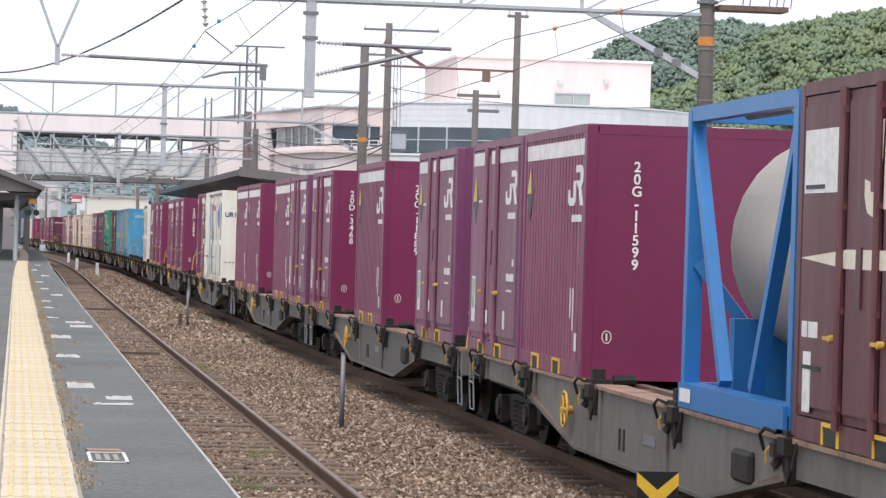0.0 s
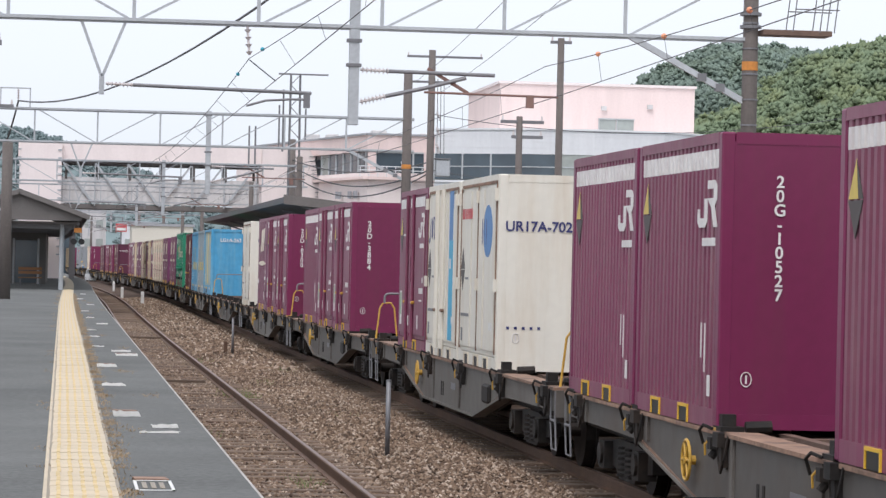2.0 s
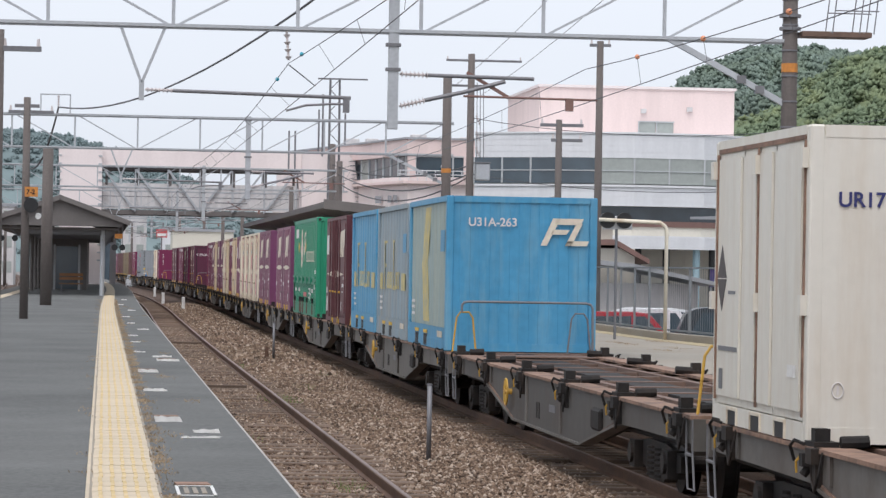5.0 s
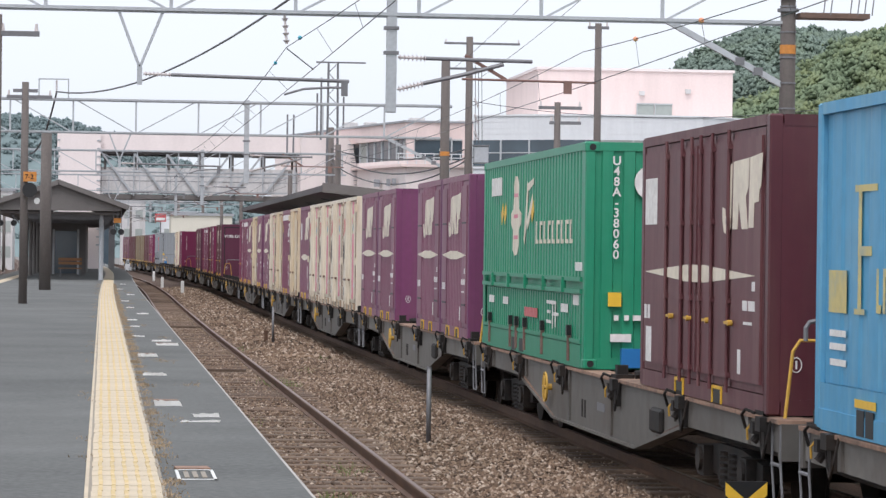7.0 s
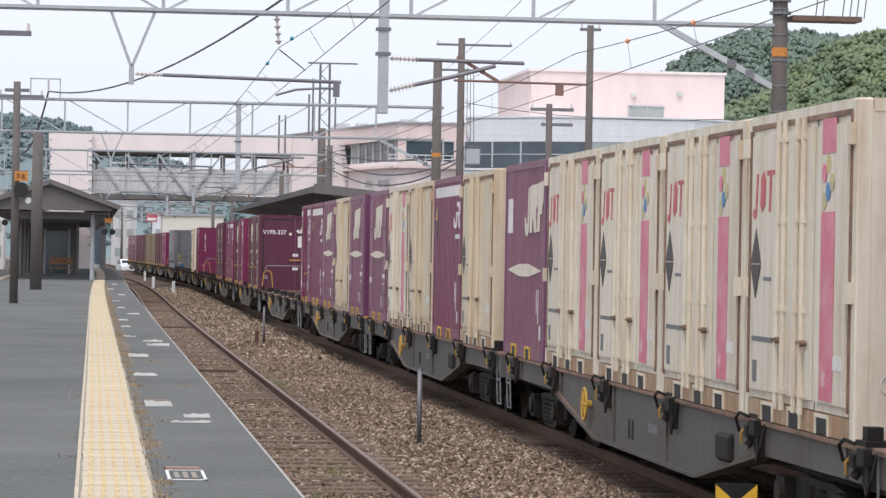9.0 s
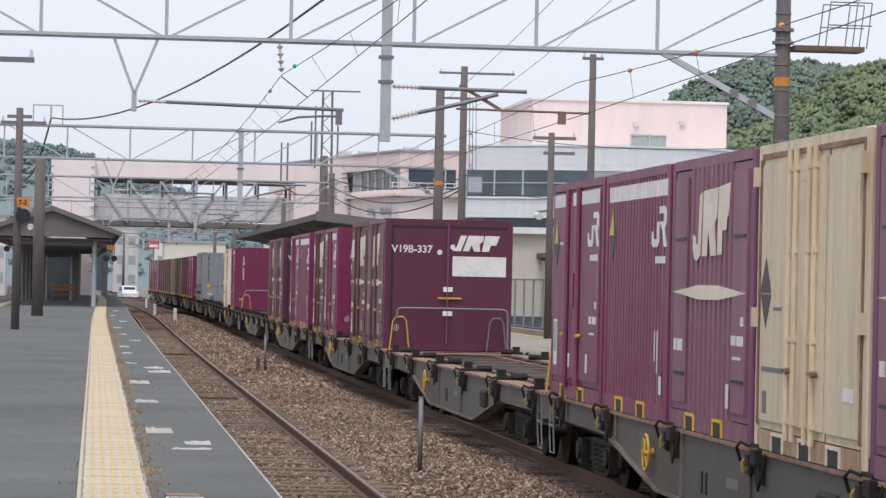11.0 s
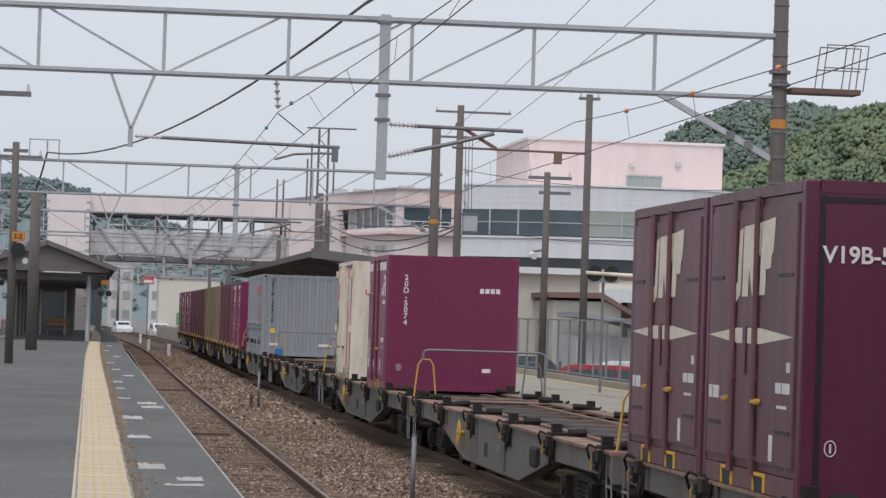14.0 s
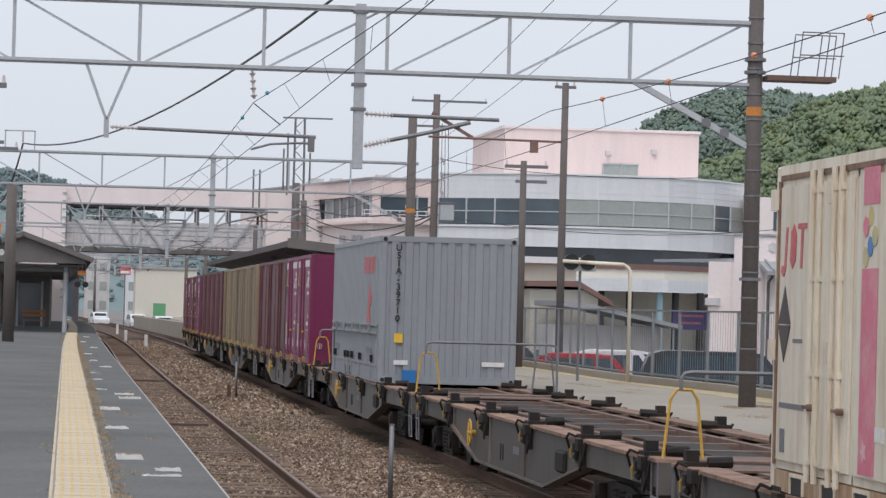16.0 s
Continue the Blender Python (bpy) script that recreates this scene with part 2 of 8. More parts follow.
    "deck_dark": material("oily_dark_deck_steel", (0.16, 0.10, 0.075), 0.75, vary=0.35, fine=12, coarse=1.4, bump=0.2, dirt=(0.15, 0.10, 0.078), dirt_amount=0.7, random_value=0.2),
    "mark_cream": material("yellowed_white_marking", (0.74, 0.67, 0.54), 0.55, vary=0.12, fine=12, coarse=2.5, dirt=(0.5, 0.38, 0.34), dirt_amount=0.5),
    "faded_hazard": material("faded_yellow_hazard", (0.62, 0.47, 0.10), 0.55, vary=0.12, fine=10),
    "hazard_dark": material("dull_dark_hazard", (0.055, 0.042, 0.040), 0.55, vary=0.2, fine=10),
    "label_green": material("pale_green_label", (0.26, 0.42, 0.28), 0.6, vary=0.25, fine=14, coarse=6, dirt=(0.6, 0.62, 0.5), dirt_amount=0.8),
    "blossom": material("pale_pink_blossom", (0.74, 0.45, 0.47), 0.5, vary=0.1, fine=10),
    "marker_orange": material("faded_orange_marker", (0.72, 0.30, 0.16), 0.6, vary=0.1),
    "mark_cyan": material("cyan_marking_paint", (0.03, 0.36, 0.58), 0.5, vary=0.12, fine=10),
    "rust_stain": material("thin_rust_stain", (0.58, 0.43, 0.26), 0.6, vary=0.14, fine=8, coarse=1.5, dirt=(0.69, 0.64, 0.54), dirt_amount=0.9, streak=True),
    "mark_teal": material("teal_marker", (0.03, 0.32, 0.42), 0.4, vary=0.05),
    "bogie": material("oily_bogie_black", (0.017, 0.015, 0.014), 0.7, 0.0, vary=0.4, fine=14, coarse=2.0, dirt=(0.055, 0.037, 0.027), dirt_amount=0.7, spec=0.3),
    "yellow": material("safety_yellow", (0.56, 0.33, 0.05), 0.5, vary=0.15, fine=14),
    "car_red": material("red_car_paint", (0.45, 0.02, 0.035), 0.25, vary=0.03),
    "car_white": material("white_car_paint", (0.72, 0.73, 0.74), 0.25, vary=0.03),
    "car_dark": material("dark_car_paint", (0.035, 0.042, 0.05), 0.25, vary=0.03),
    "rubber": material("tyre_rubber", (0.02, 0.02, 0.02), 0.8),
    "mesh_wire": material("grey_fence_steel", (0.22, 0.235, 0.245), 0.55, 0.3, vary=0.12),
    "straw_concrete": material("straw_tinted_concrete", (0.40, 0.33, 0.20), 0.9, vary=0.2, fine=12, coarse=0.8, dirt=(0.3, 0.26, 0.2), dirt_amount=0.7),
    "column_blue": material("pale_blue_column_paint", (0.36, 0.52, 0.58), 0.6, vary=0.1),
    "banner": material("blue_violet_banner", (0.10, 0.09, 0.32), 0.6, vary=0.2, fine=4, dirt=(0.3, 0.08, 0.15), dirt_amount=0.6),
}


# ---------- mesh helpers ----------
def box(bm, x0, x1, y0, y1, z0, z1):
    r = bmesh.ops.create_cube(bm, size=1.0)
    bmesh.ops.scale(bm, vec=(x1 - x0, y1 - y0, z1 - z0), verts=r["verts"])
    bmesh.ops.translate(bm, vec=((x0 + x1) / 2, (y0 + y1) / 2, (z0 + z1) / 2), verts=r["verts"])
    return r["verts"]


def cyl(bm, a, b, r0, r1=None, seg=10):
    a, b = Vector(a), Vector(b)
    d = b - a
    r = bmesh.ops.create_cone(bm, cap_ends=True, segments=seg, radius1=r0, radius2=r0 if r1 is None else r1, depth=d.length)
    m = Matrix.Translation((a + b) / 2) @ d.to_track_quat("Z", "Y").to_matrix().to_4x4()
    bmesh.ops.transform(bm, matrix=m, verts=r["verts"])
    return r["verts"]


def bar(bm, a, b, w, h=None):
    """A square bar from a to b."""
    a, b = Vector(a), Vector(b)
    d = b - a
    r = bmesh.ops.create_cube(bm, size=1.0)
    bmesh.ops.scale(bm, vec=(w, h or w, d.length), verts=r["verts"])
    m = Matrix.Translation((a + b) / 2) @ d.to_track_quat("Z", "Y").to_matrix().to_4x4()
    bmesh.ops.transform(bm, matrix=m, verts=r["verts"])
    return r["verts"]


def pipe(bm, pts, r, seg=8):
    """One bent round tube through the points."""
    pts = [Vector(q) for q in pts]
    closed = (pts[0] - pts[-1]).length < 1e-6
    if closed:
        pts = pts[:-1]
    n, rings, side = len(pts), [], None
    for i, q in enumerate(pts):
        if closed:
            d = (pts[(i + 1) % n] - pts[i - 1]).normalized()
        else:
            d = (pts[min(i + 1, n - 1)] - pts[max(i - 1, 0)]).normalized()
        ref = side if side is not None else (Vector((0, 0, 1)) if abs(d.z) < 0.9 else Vector((1, 0, 0)))
        side = (ref - d * ref.dot(d))
        side = side.normalized() if side.length > 1e-5 else d.orthogonal().normalized()
        up = d.cross(side)
        rings.append([bm.verts.new(q + (side * math.cos(2 * math.pi * k / seg) + up * math.sin(2 * math.pi * k / seg)) * r) for k in range(seg)])
    pairs = list(zip(rings, rings[1:])) + ([(rings[-1], rings[0])] if closed else [])
    for u, v in pairs:
        for k in range(seg):
            bm.faces.new((u[k], u[(k + 1) % seg], v[(k + 1) % seg], v[k]))
    if not closed:
        bm.faces.new(rings[0])
        bm.faces.new(list(reversed(rings[-1])))


def prism(bm, outline, x0, x1, axis="x"):
    """An outline of (u, v) pairs pushed along an axis: x takes (y, z), y takes (x, z), z takes (x, y)."""
    def at(u, v, w):
        return {"x": (w, u, v), "y": (u, w, v), "z": (u, v, w)}[axis]
    a = [bm.verts.new(at(u, v, x0)) for u, v in outline]
    b = [bm.verts.new(at(u, v, x1)) for u, v in outline]
    k = len(a)
    for i in range(k):
        bm.faces.new((a[i], a[(i + 1) % k], b[(i + 1) % k], b[i]))
    bm.faces.new(a)
    bm.faces.new(list(reversed(b)))


def bevel(bm, width, seg=1):
    bmesh.ops.bevel(bm, geom=list(bm.edges), offset=width, segments=seg, affect="EDGES", clamp_overlap=True)


def mesh_of(name, bm, mat):
    bmesh.ops.recalc_face_normals(bm, faces=bm.faces)
    me = bpy.data.meshes.new(name)
    bm.to_mesh(me)
    bm.free()
    me.materials.append(M[mat] if isinstance(mat, str) else mat)
    return me


def part(name, bm, mat, parent=None, label="", smooth=False):
    me = mesh_of(name, bm, mat)
    if smooth:
        me.shade_smooth()
    ob = new(name, me)
    ob.parent = parent
    if label:
        ob["label"] = label
    return ob


def shared(name, me, parent, loc, rot=None):
    ob = new(name, me)
    ob.parent = parent
    ob.location = loc
    if rot:
        ob.rotation_euler = rot
    return ob


def thing(name, label, category, group="", kind="", at=(0, 0, 0)):
    ob = new(name)
    ob.location = at
    return tagged(ob, label, category, group, kind)


def structure(name, bm, mat, label="", category=""):
    return tagged(part(name, bm, mat), label, category, kind="structure")


TEXT_CACHE = {}


def lettering(body, size, mat, vertical=False):
    """A thin mesh of characters in the xz plane, facing -y, from its top left corner."""
    key = (body, size, mat, vertical)
    if key in TEXT_CACHE:
        return TEXT_CACHE[key]
    cu = bpy.data.curves.new("lettering", "FONT")
    cu.body = "\n".join(body) if vertical else body
    cu.size, cu.extrude, cu.offset = size, 0.002, size * 0.018
    cu.align_x = "CENTER" if vertical else "LEFT"
    cu.space_line = 0.84
    ob = new("lettering", cu)
    dg = bpy.context.evaluated_depsgraph_get()
    me = bpy.data.meshes.new_from_object(ob.evaluated_get(dg))
    me.transform(Matrix.Rotation(radians(90), 4, "X"))
    me.materials.clear()
    me.materials.append(M[mat])
    bpy.data.objects.remove(ob)
    TEXT_CACHE[key] = me
    return me


# ---------- the lines of the tracks ----------
KNOTS_Y = (-500, -60, 40, 90, 120, 165, 200, 225, 281, 314, 348, 370, 450, 600)
KNOTS_X = (0, 0, 0, 0.0, 0.08, 0.24, 0.1, -0.22, -1.36, -2.25, -3.05, -3.6, -6.0, -11.5)


def shift(y):
    """How far the tracks have swung aside at y, a smooth curve through the knots."""
    k = max(0, min(len(KNOTS_Y) - 2, int(np.searchsorted(KNOTS_Y, y)) - 1))
    y0, y1 = KNOTS_Y[k], KNOTS_Y[k + 1]

    def slope(i):
        if i <= 0 or i >= len(KNOTS_Y) - 1:
            j = min(max(i, 1), len(KNOTS_Y) - 1)
            return (KNOTS_X[j] - KNOTS_X[j - 1]) / (KNOTS_Y[j] - KNOTS_Y[j - 1])
        return (KNOTS_X[i + 1] - KNOTS_X[i - 1]) / (KNOTS_Y[i + 1] - KNOTS_Y[i - 1])
    h = y1 - y0
    u = (y - y0) / h
    a, b = KNOTS_X[k], KNOTS_X[k + 1]
    return ((2 * u**3 - 3 * u**2 + 1) * a + (u**3 - 2 * u**2 + u) * h * slope(k)
            + (-2 * u**3 + 3 * u**2) * b + (u**3 - u**2) * h * slope(k + 1))


TRAIN_X, NEAR_X, LEFT_X = 6.70, 2.55, -6.9


def ribbon(bm, x0, x1, z, ys, z1=None):
    """A strip that follows the tracks between two offsets."""
    last = None
    for y in ys:
        s = shift(y)
        pair = (bm.verts.new((x0 + s, y, z)), bm.verts.new((x1 + s, y, z if z1 is None else z1)))
        if last:
            bm.faces.new((last[0], last[1], pair[1], pair[0]))
        last = pair


def swept(bm, outline, ys):
    """A closed outline of (x, z) swept along the tracks."""
    last = None
    for y in ys:
        s = shift(y)
        ring = [bm.verts.new((x + s, y, z)) for x, z in outline]
        if last:
            for i in range(len(ring)):
                j = (i + 1) % len(ring)
                bm.faces.new((last[i], last[j], ring[j], ring[i]))
        else:
            bm.faces.new(ring)
        last = ring
    bm.faces.new(list(reversed(last)))


LONG = [-420, -60, 0, 40] + list(range(60, 601, 10))


# ---------- ground, platforms, tracks ----------
def build_ground():
    bm = bmesh.new()
    bm.faces.new([bm.verts.new(p) for p in ((-3000, -600, -0.42), (3000, -600, -0.42), (3000, 4200, -0.42), (-3000, 4200, -0.42))])
    structure("ground", bm, "ground", "flat grey-brown town ground round the station", "ground")
    bm = bmesh.new()
    ribbon(bm, 0.9, 3.6, -0.168, LONG)
    structure("near_trackbed", bm, "soil", "brown earthy trackbed with old fine ballast", "trackbed")
    bm = bmesh.new()
    ribbon(bm, 3.35, 8.6, -0.19, LONG)
    structure("far_trackbed", bm, "ballast", "grey-brown crushed stone ballast bed", "trackbed")
    bm = bmesh.new()
    ribbon(bm, -12.0, -5.0, -0.2, LONG)
    structure("left_trackbed", bm, "ballast", "brown ballast bed beside the island platform", "trackbed")


def rail_outline(x):
    return [(x - 0.06, -0.15), (x + 0.06, -0.15), (x + 0.06, -0.135), (x + 0.012, -0.12), (x + 0.012, -0.045), (x + 0.032, -0.035),
            (x + 0.032, -0.004), (x + 0.026, 0.0), (x - 0.026, 0.0), (x - 0.032, -0.004), (x - 0.032, -0.035), (x - 0.012, -0.045),
            (x - 0.012, -0.12), (x - 0.06, -0.135)]


def build_tracks():
    for cx, word in ((NEAR_X, "disused"), (TRAIN_X, "main"), (LEFT_X, "side")):
        track = thing("railway_track", "rusty brown railway track on weathered sleepers" if cx != TRAIN_X else
                      "dark steel railway track under the freight train", "railway track", "tracks through the station", kind="structure")
        for side in (-0.5655, 0.5655):
            bm = bmesh.new()
            swept(bm, rail_outline(cx + side), LONG)
            part("rail", bm, "rail", track)
            bm = bmesh.new()
            ribbon(bm, cx + side - 0.024, cx + side + 0.024, 0.0035, LONG)
            part("rail_head", bm, "rail_top", track, "worn, paler running surface")
        bm = bmesh.new()
        box(bm, -1.05, 1.05, -0.115, 0.115, -0.30, -0.148)
        bevel(bm, 0.012)
        me = mesh_of("sleeper", bm, "sleeper")
        y, n = (20.0 if cx != LEFT_X else 100.0), 0
        while y < (250 if cx != TRAIN_X else 120) and n < 300:
            shared("sleeper", me, track, (cx + shift(y) + random.uniform(-0.02, 0.02), y, random.uniform(-0.012, 0.016)),
                   (0, 0, radians(random.uniform(-0.7, 0.7))))
            y += 0.64 if y < 120 else 1.3
            n += 1


def stones(name, x0, x1, y0, y1, z, count, size, mat, label, ridge=None):
    rng = np.random.RandomState(7 + count)
    base = np.array([(1, 0, 0), (-1, 0, 0), (0, 1, 0), (0, -1, 0), (0, 0, 1), (0, 0, -1)], float)
    tri = np.array([(0, 2, 4), (2, 1, 4), (1, 3, 4), (3, 0, 4), (2, 0, 5), (1, 2, 5), (3, 1, 5), (0, 3, 5)])
    y = y0 + (y1 - y0) * rng.rand(count) ** 1.25
    x = x0 + (x1 - x0) * rng.rand(count)
    s = size * (0.55 + 0.8 * rng.rand(count))
    v = base[None] * s[:, None, None] * (0.6 + 0.7 * rng.rand(count, 6, 1)) + rng.randn(count, 6, 3) * s[:, None, None] * 0.18
    a = rng.rand(count) * 6.28
    ca, sa = np.cos(a)[:, None], np.sin(a)[:, None]
    vx, vy = v[..., 0] * ca - v[..., 1] * sa, v[..., 0] * sa + v[..., 1] * ca
    zz = z + s * 0.2 + rng.rand(count) * size * 0.6
    if ridge:
        zz += ridge * np.clip(1 - np.abs((x - (x0 + x1) / 2) / ((x1 - x0) / 2)), 0, 1) * (0.7 + 0.3 * np.sin(y * 0.7))
    off = np.array([shift(q) for q in y])
    verts = np.stack([vx + (x + off)[:, None], vy + y[:, None], v[..., 2] * 0.75 + zz[:, None]], -1).reshape(-1, 3)
    faces = (tri[None] + 6 * np.arange(count)[:, None, None]).reshape(-1, 3)
    me = bpy.data.meshes.new(name)
    me.from_pydata(verts.tolist(), [], faces.tolist())
    me.materials.append(M[mat])
    return tagged(new(name, me), label, "gravel", kind="stuff")


def island_material():
    m = M["stone"]
    n, l = m.node_tree.nodes, m.node_tree.links
    geo = n.new("ShaderNodeNewGeometry")
    ramp = n.new("ShaderNodeValToRGB")
    ramp.color_ramp.elements[0].color = (0.062, 0.041, 0.029, 1)
    ramp.color_ramp.elements[1].color = (0.47, 0.385, 0.31, 1)
    for p, c in ((0.35, (0.150, 0.096, 0.063, 1)), (0.75, (0.255, 0.178, 0.122, 1))):
        e = ramp.color_ramp.elements.new(p)
        e.color = c
    l.new(geo.outputs["Random Per Island"], ramp.inputs[0])
    for node in n:
        if node.bl_idname == "ShaderNodeHueSaturation":
            l.new(ramp.outputs[0], node.inputs["Color"])


def platform(name, x0, x1, z, ys, label, mat="asphalt", curb=0.0):
    body = thing(name, label, "platform", kind="structure")
    bm = bmesh.new()
    swept(bm, [(x0, -0.4), (x1 - 0.04, -0.4), (x1 - 0.04, z - 0.16), (x1, z - 0.16), (x1, z), (x0, z)], ys)
    part("slab", bm, mat, body)
    return body


PLAT_Z = 0.92


def build_platforms():
    ys = [-60, 0, 40, 90] + list(range(110, 301, 10))
    isle = platform("platform_1", -5.05, 1.21, PLAT_Z, ys, "long grey asphalt island platform with yellow tactile strip")
    bm = bmesh.new()
    ribbon(bm, 1.197, 1.214, PLAT_Z + 0.004, ys)
    part("edge_line", bm, "concrete", isle, "thin worn white line along the edge")
    bm = bmesh.new()
    ribbon(bm, 1.214, 1.2145, PLAT_Z - 0.16, ys, PLAT_Z)
    part("edge_face", bm, "concrete", isle, "weathered concrete edge")
    # tactile strip: a bed, then single tiles with raised bars
    for x0, x1, near in ((-0.05, 0.36, True), (-4.25, -3.84, False)):
        bm = bmesh.new()
        ribbon(bm, x0 - 0.02, x1 + 0.02, PLAT_Z + 0.003, ys)
        part("tactile_bed", bm, "concrete_pale", isle)
    bm = bmesh.new()
    box(bm, -0.2, 0.2, -0.195, 0.195, 0.0, 0.012)
    for k in range(5):
        cx = -0.15 + 0.075 * k
        box(bm, cx - 0.012, cx + 0.012, -0.192, 0.192, 0.011, 0.018)
    tile = mesh_of("tactile_tile", bm, "tactile")
    tile.materials.append(M["tactile_bar"])
    for f in tile.polygons:
        if f.center.z > 0.0125:
            f.material_index = 1
    y = 15.0
    for i in range(295):
        shared("tactile_tile", tile, isle, (0.155 + shift(y) + random.uniform(-0.004, 0.004), y, PLAT_Z + 0.004 + random.uniform(0, 0.003)),
               (0, 0, radians(random.uniform(-0.5, 0.5))))
        y += 0.4
    bm = bmesh.new()
    ribbon(bm, -0.045, 0.355, PLAT_Z + 0.016, [y for y in range(136, 300, 6)])
    part("tactile_strip", bm, "tactile", isle, "distant yellow tactile strip")
    bm = bmesh.new()
    ribbon(bm, -4.245, -3.845, PLAT_Z + 0.016, ys)
    part("tactile_strip", bm, "tactile", isle, "yellow tactile strip along the other edge")
    bm = bmesh.new()
    ribbon(bm, -0.085, -0.062, PLAT_Z + 0.006, ys)
    part("strip_border", bm, "tactile", isle, "worn pale border line beside the strip")
    # second platform beyond the train
    right = platform("platform_2", 8.3, 9.0, PLAT_Z, ys, "pale concrete platform beyond the freight train", "concrete_pale")
    bm = bmesh.new()
    outline = [(8.9, 30.0), (12.6, 30.0), (12.6, 56.0), (11.9, 64.0), (12.2, 115.0), (13.0, 300.0), (8.9, 300.0)]
    prism(bm, outline, -0.4, PLAT_Z - 0.002, "z")
    part("apron", bm, "concrete_pale", right, "wide pale concrete surface with dry weeds")
    bm = bmesh.new()
    prism(bm, [(11.5, 30.0), (12.2, 30.0), (12.2, 56.0), (11.6, 64.0), (11.9, 115.0), (11.5, 115.0), (11.2, 64.0), (11.5, 56.0)], PLAT_Z - 0.01, PLAT_Z + 0.004, "z")
    part("edge_strip", bm, "straw_concrete", right, "straw-tinted strip along the kerb")
    bm = bmesh.new()
    prism(bm, [(12.2, 30.0), (12.5, 30.0), (12.5, 56.0), (11.9, 64.0), (12.2, 115.0), (11.9, 115.0), (11.6, 64.0), (12.2, 56.0)], PLAT_Z - 0.1, PLAT_Z + 0.14, "z")
    part("kerb", bm, "concrete_pale", right, "low concrete kerb under the fence")


build_ground()
island_material()
build_tracks()
build_platforms()
stones("ballast_stones", 3.42, 5.75, 22, 75, -0.19, 44000, 0.029, "stone", "loose grey and rusty crushed ballast stones", ridge=0.10)
stones("shoulder_stones", 5.75, 6.1, 22, 75, -0.2, 7000, 0.029, "stone", "rust-stained ballast stones beside the sleepers")
stones("distant_ballast", 3.42, 5.8, 70, 190, -0.19, 18000, 0.055, "stone", "grey-brown ballast stones further along the track", ridge=0.10)
stones("trackbed_gravel", 1.3, 3.4, 22, 120, -0.17, 34000, 0.024, "stone", "fine brown gravel between old sleepers")


# ---------- overhead line structures ----------
def concrete_pole(at, top, r0, r1, label, bands=(), ladder=False):
    pole = thing("utility_pole", label, "utility pole", "line poles", at=at)
    h = top - at[2]
    bm = bmesh.new()
    cyl(bm, (0, 0, 0), (0, 0, h), r0, r1, 16)
    part("shaft", bm, "pole", pole, smooth=True)
    for z in bands:
        bm = bmesh.new()
        r = r0 + (r1 - r0) * (z - at[2]) / h + 0.006
        cyl(bm, (0, 0, z - at[2] - 0.07), (0, 0, z - at[2] + 0.07), r, r, 16)
        part("warning_band", bm, "orange", pole, "orange warning band")
    if ladder:
        for i in range(int(h / 0.45)):
            bm = bmesh.new()
            z = 0.9 + i * 0.4
            if z > h - 0.4:
                break
            r = r0 + (r1 - r0) * z / h
            cyl(bm, (0, 0, z), (0, 0, z + 0.025), r + 0.012, r + 0.012, 12)
            part("steel_hoop", bm, "galv_dark", pole)
    return pole


def insulator(bm, a, b, r=0.055, n=6):
    a, b = Vector(a), Vector(b)
    cyl(bm, a, b, 0.02, seg=8)
    for i in range(n):
        p = a.lerp(b, (i + 0.5) / n)
        q = a.lerp(b, (i + 0.85) / n)
        cyl(bm, p, q, r, 0.025, 10)


def gantry(y, mid, half, zb, zt, label):
    """A truss beam of ten panels over the tracks; its diagonals fall towards the middle from both ends."""
    g = thing("overhead_gantry", label, "gantry", "overhead line gantries", at=(0, y, 0))
    x0, x1 = mid - half, mid + half
    for z, hh in ((zb, 0.05), (zt, 0.06)):
        bm = bmesh.new()
        box(bm, x0, x1 + 0.2, -0.06, 0.06, z - hh / 2, z + hh / 2)
        box(bm, x0, x1 + 0.2, -0.012, 0.012, z - hh * 1.1, z - hh / 2)
        part("chord", bm, "galv", g)
    step = half / 5
    for i in range(11):
        x = x0 + i * step
        bm = bmesh.new()
        bar(bm, (x, 0, zb), (x, 0, zt), 0.055, 0.04)
        part("upright", bm, "galv", g)
        if i < 10:
            bm = bmesh.new()
            a, b = (zt, zb) if i < 5 else (zb, zt)
            bar(bm, (x + 0.05, 0.02, a), (x + step - 0.05, 0.02, b), 0.045, 0.035)
            part("diagonal", bm, "galv", g)
    return g


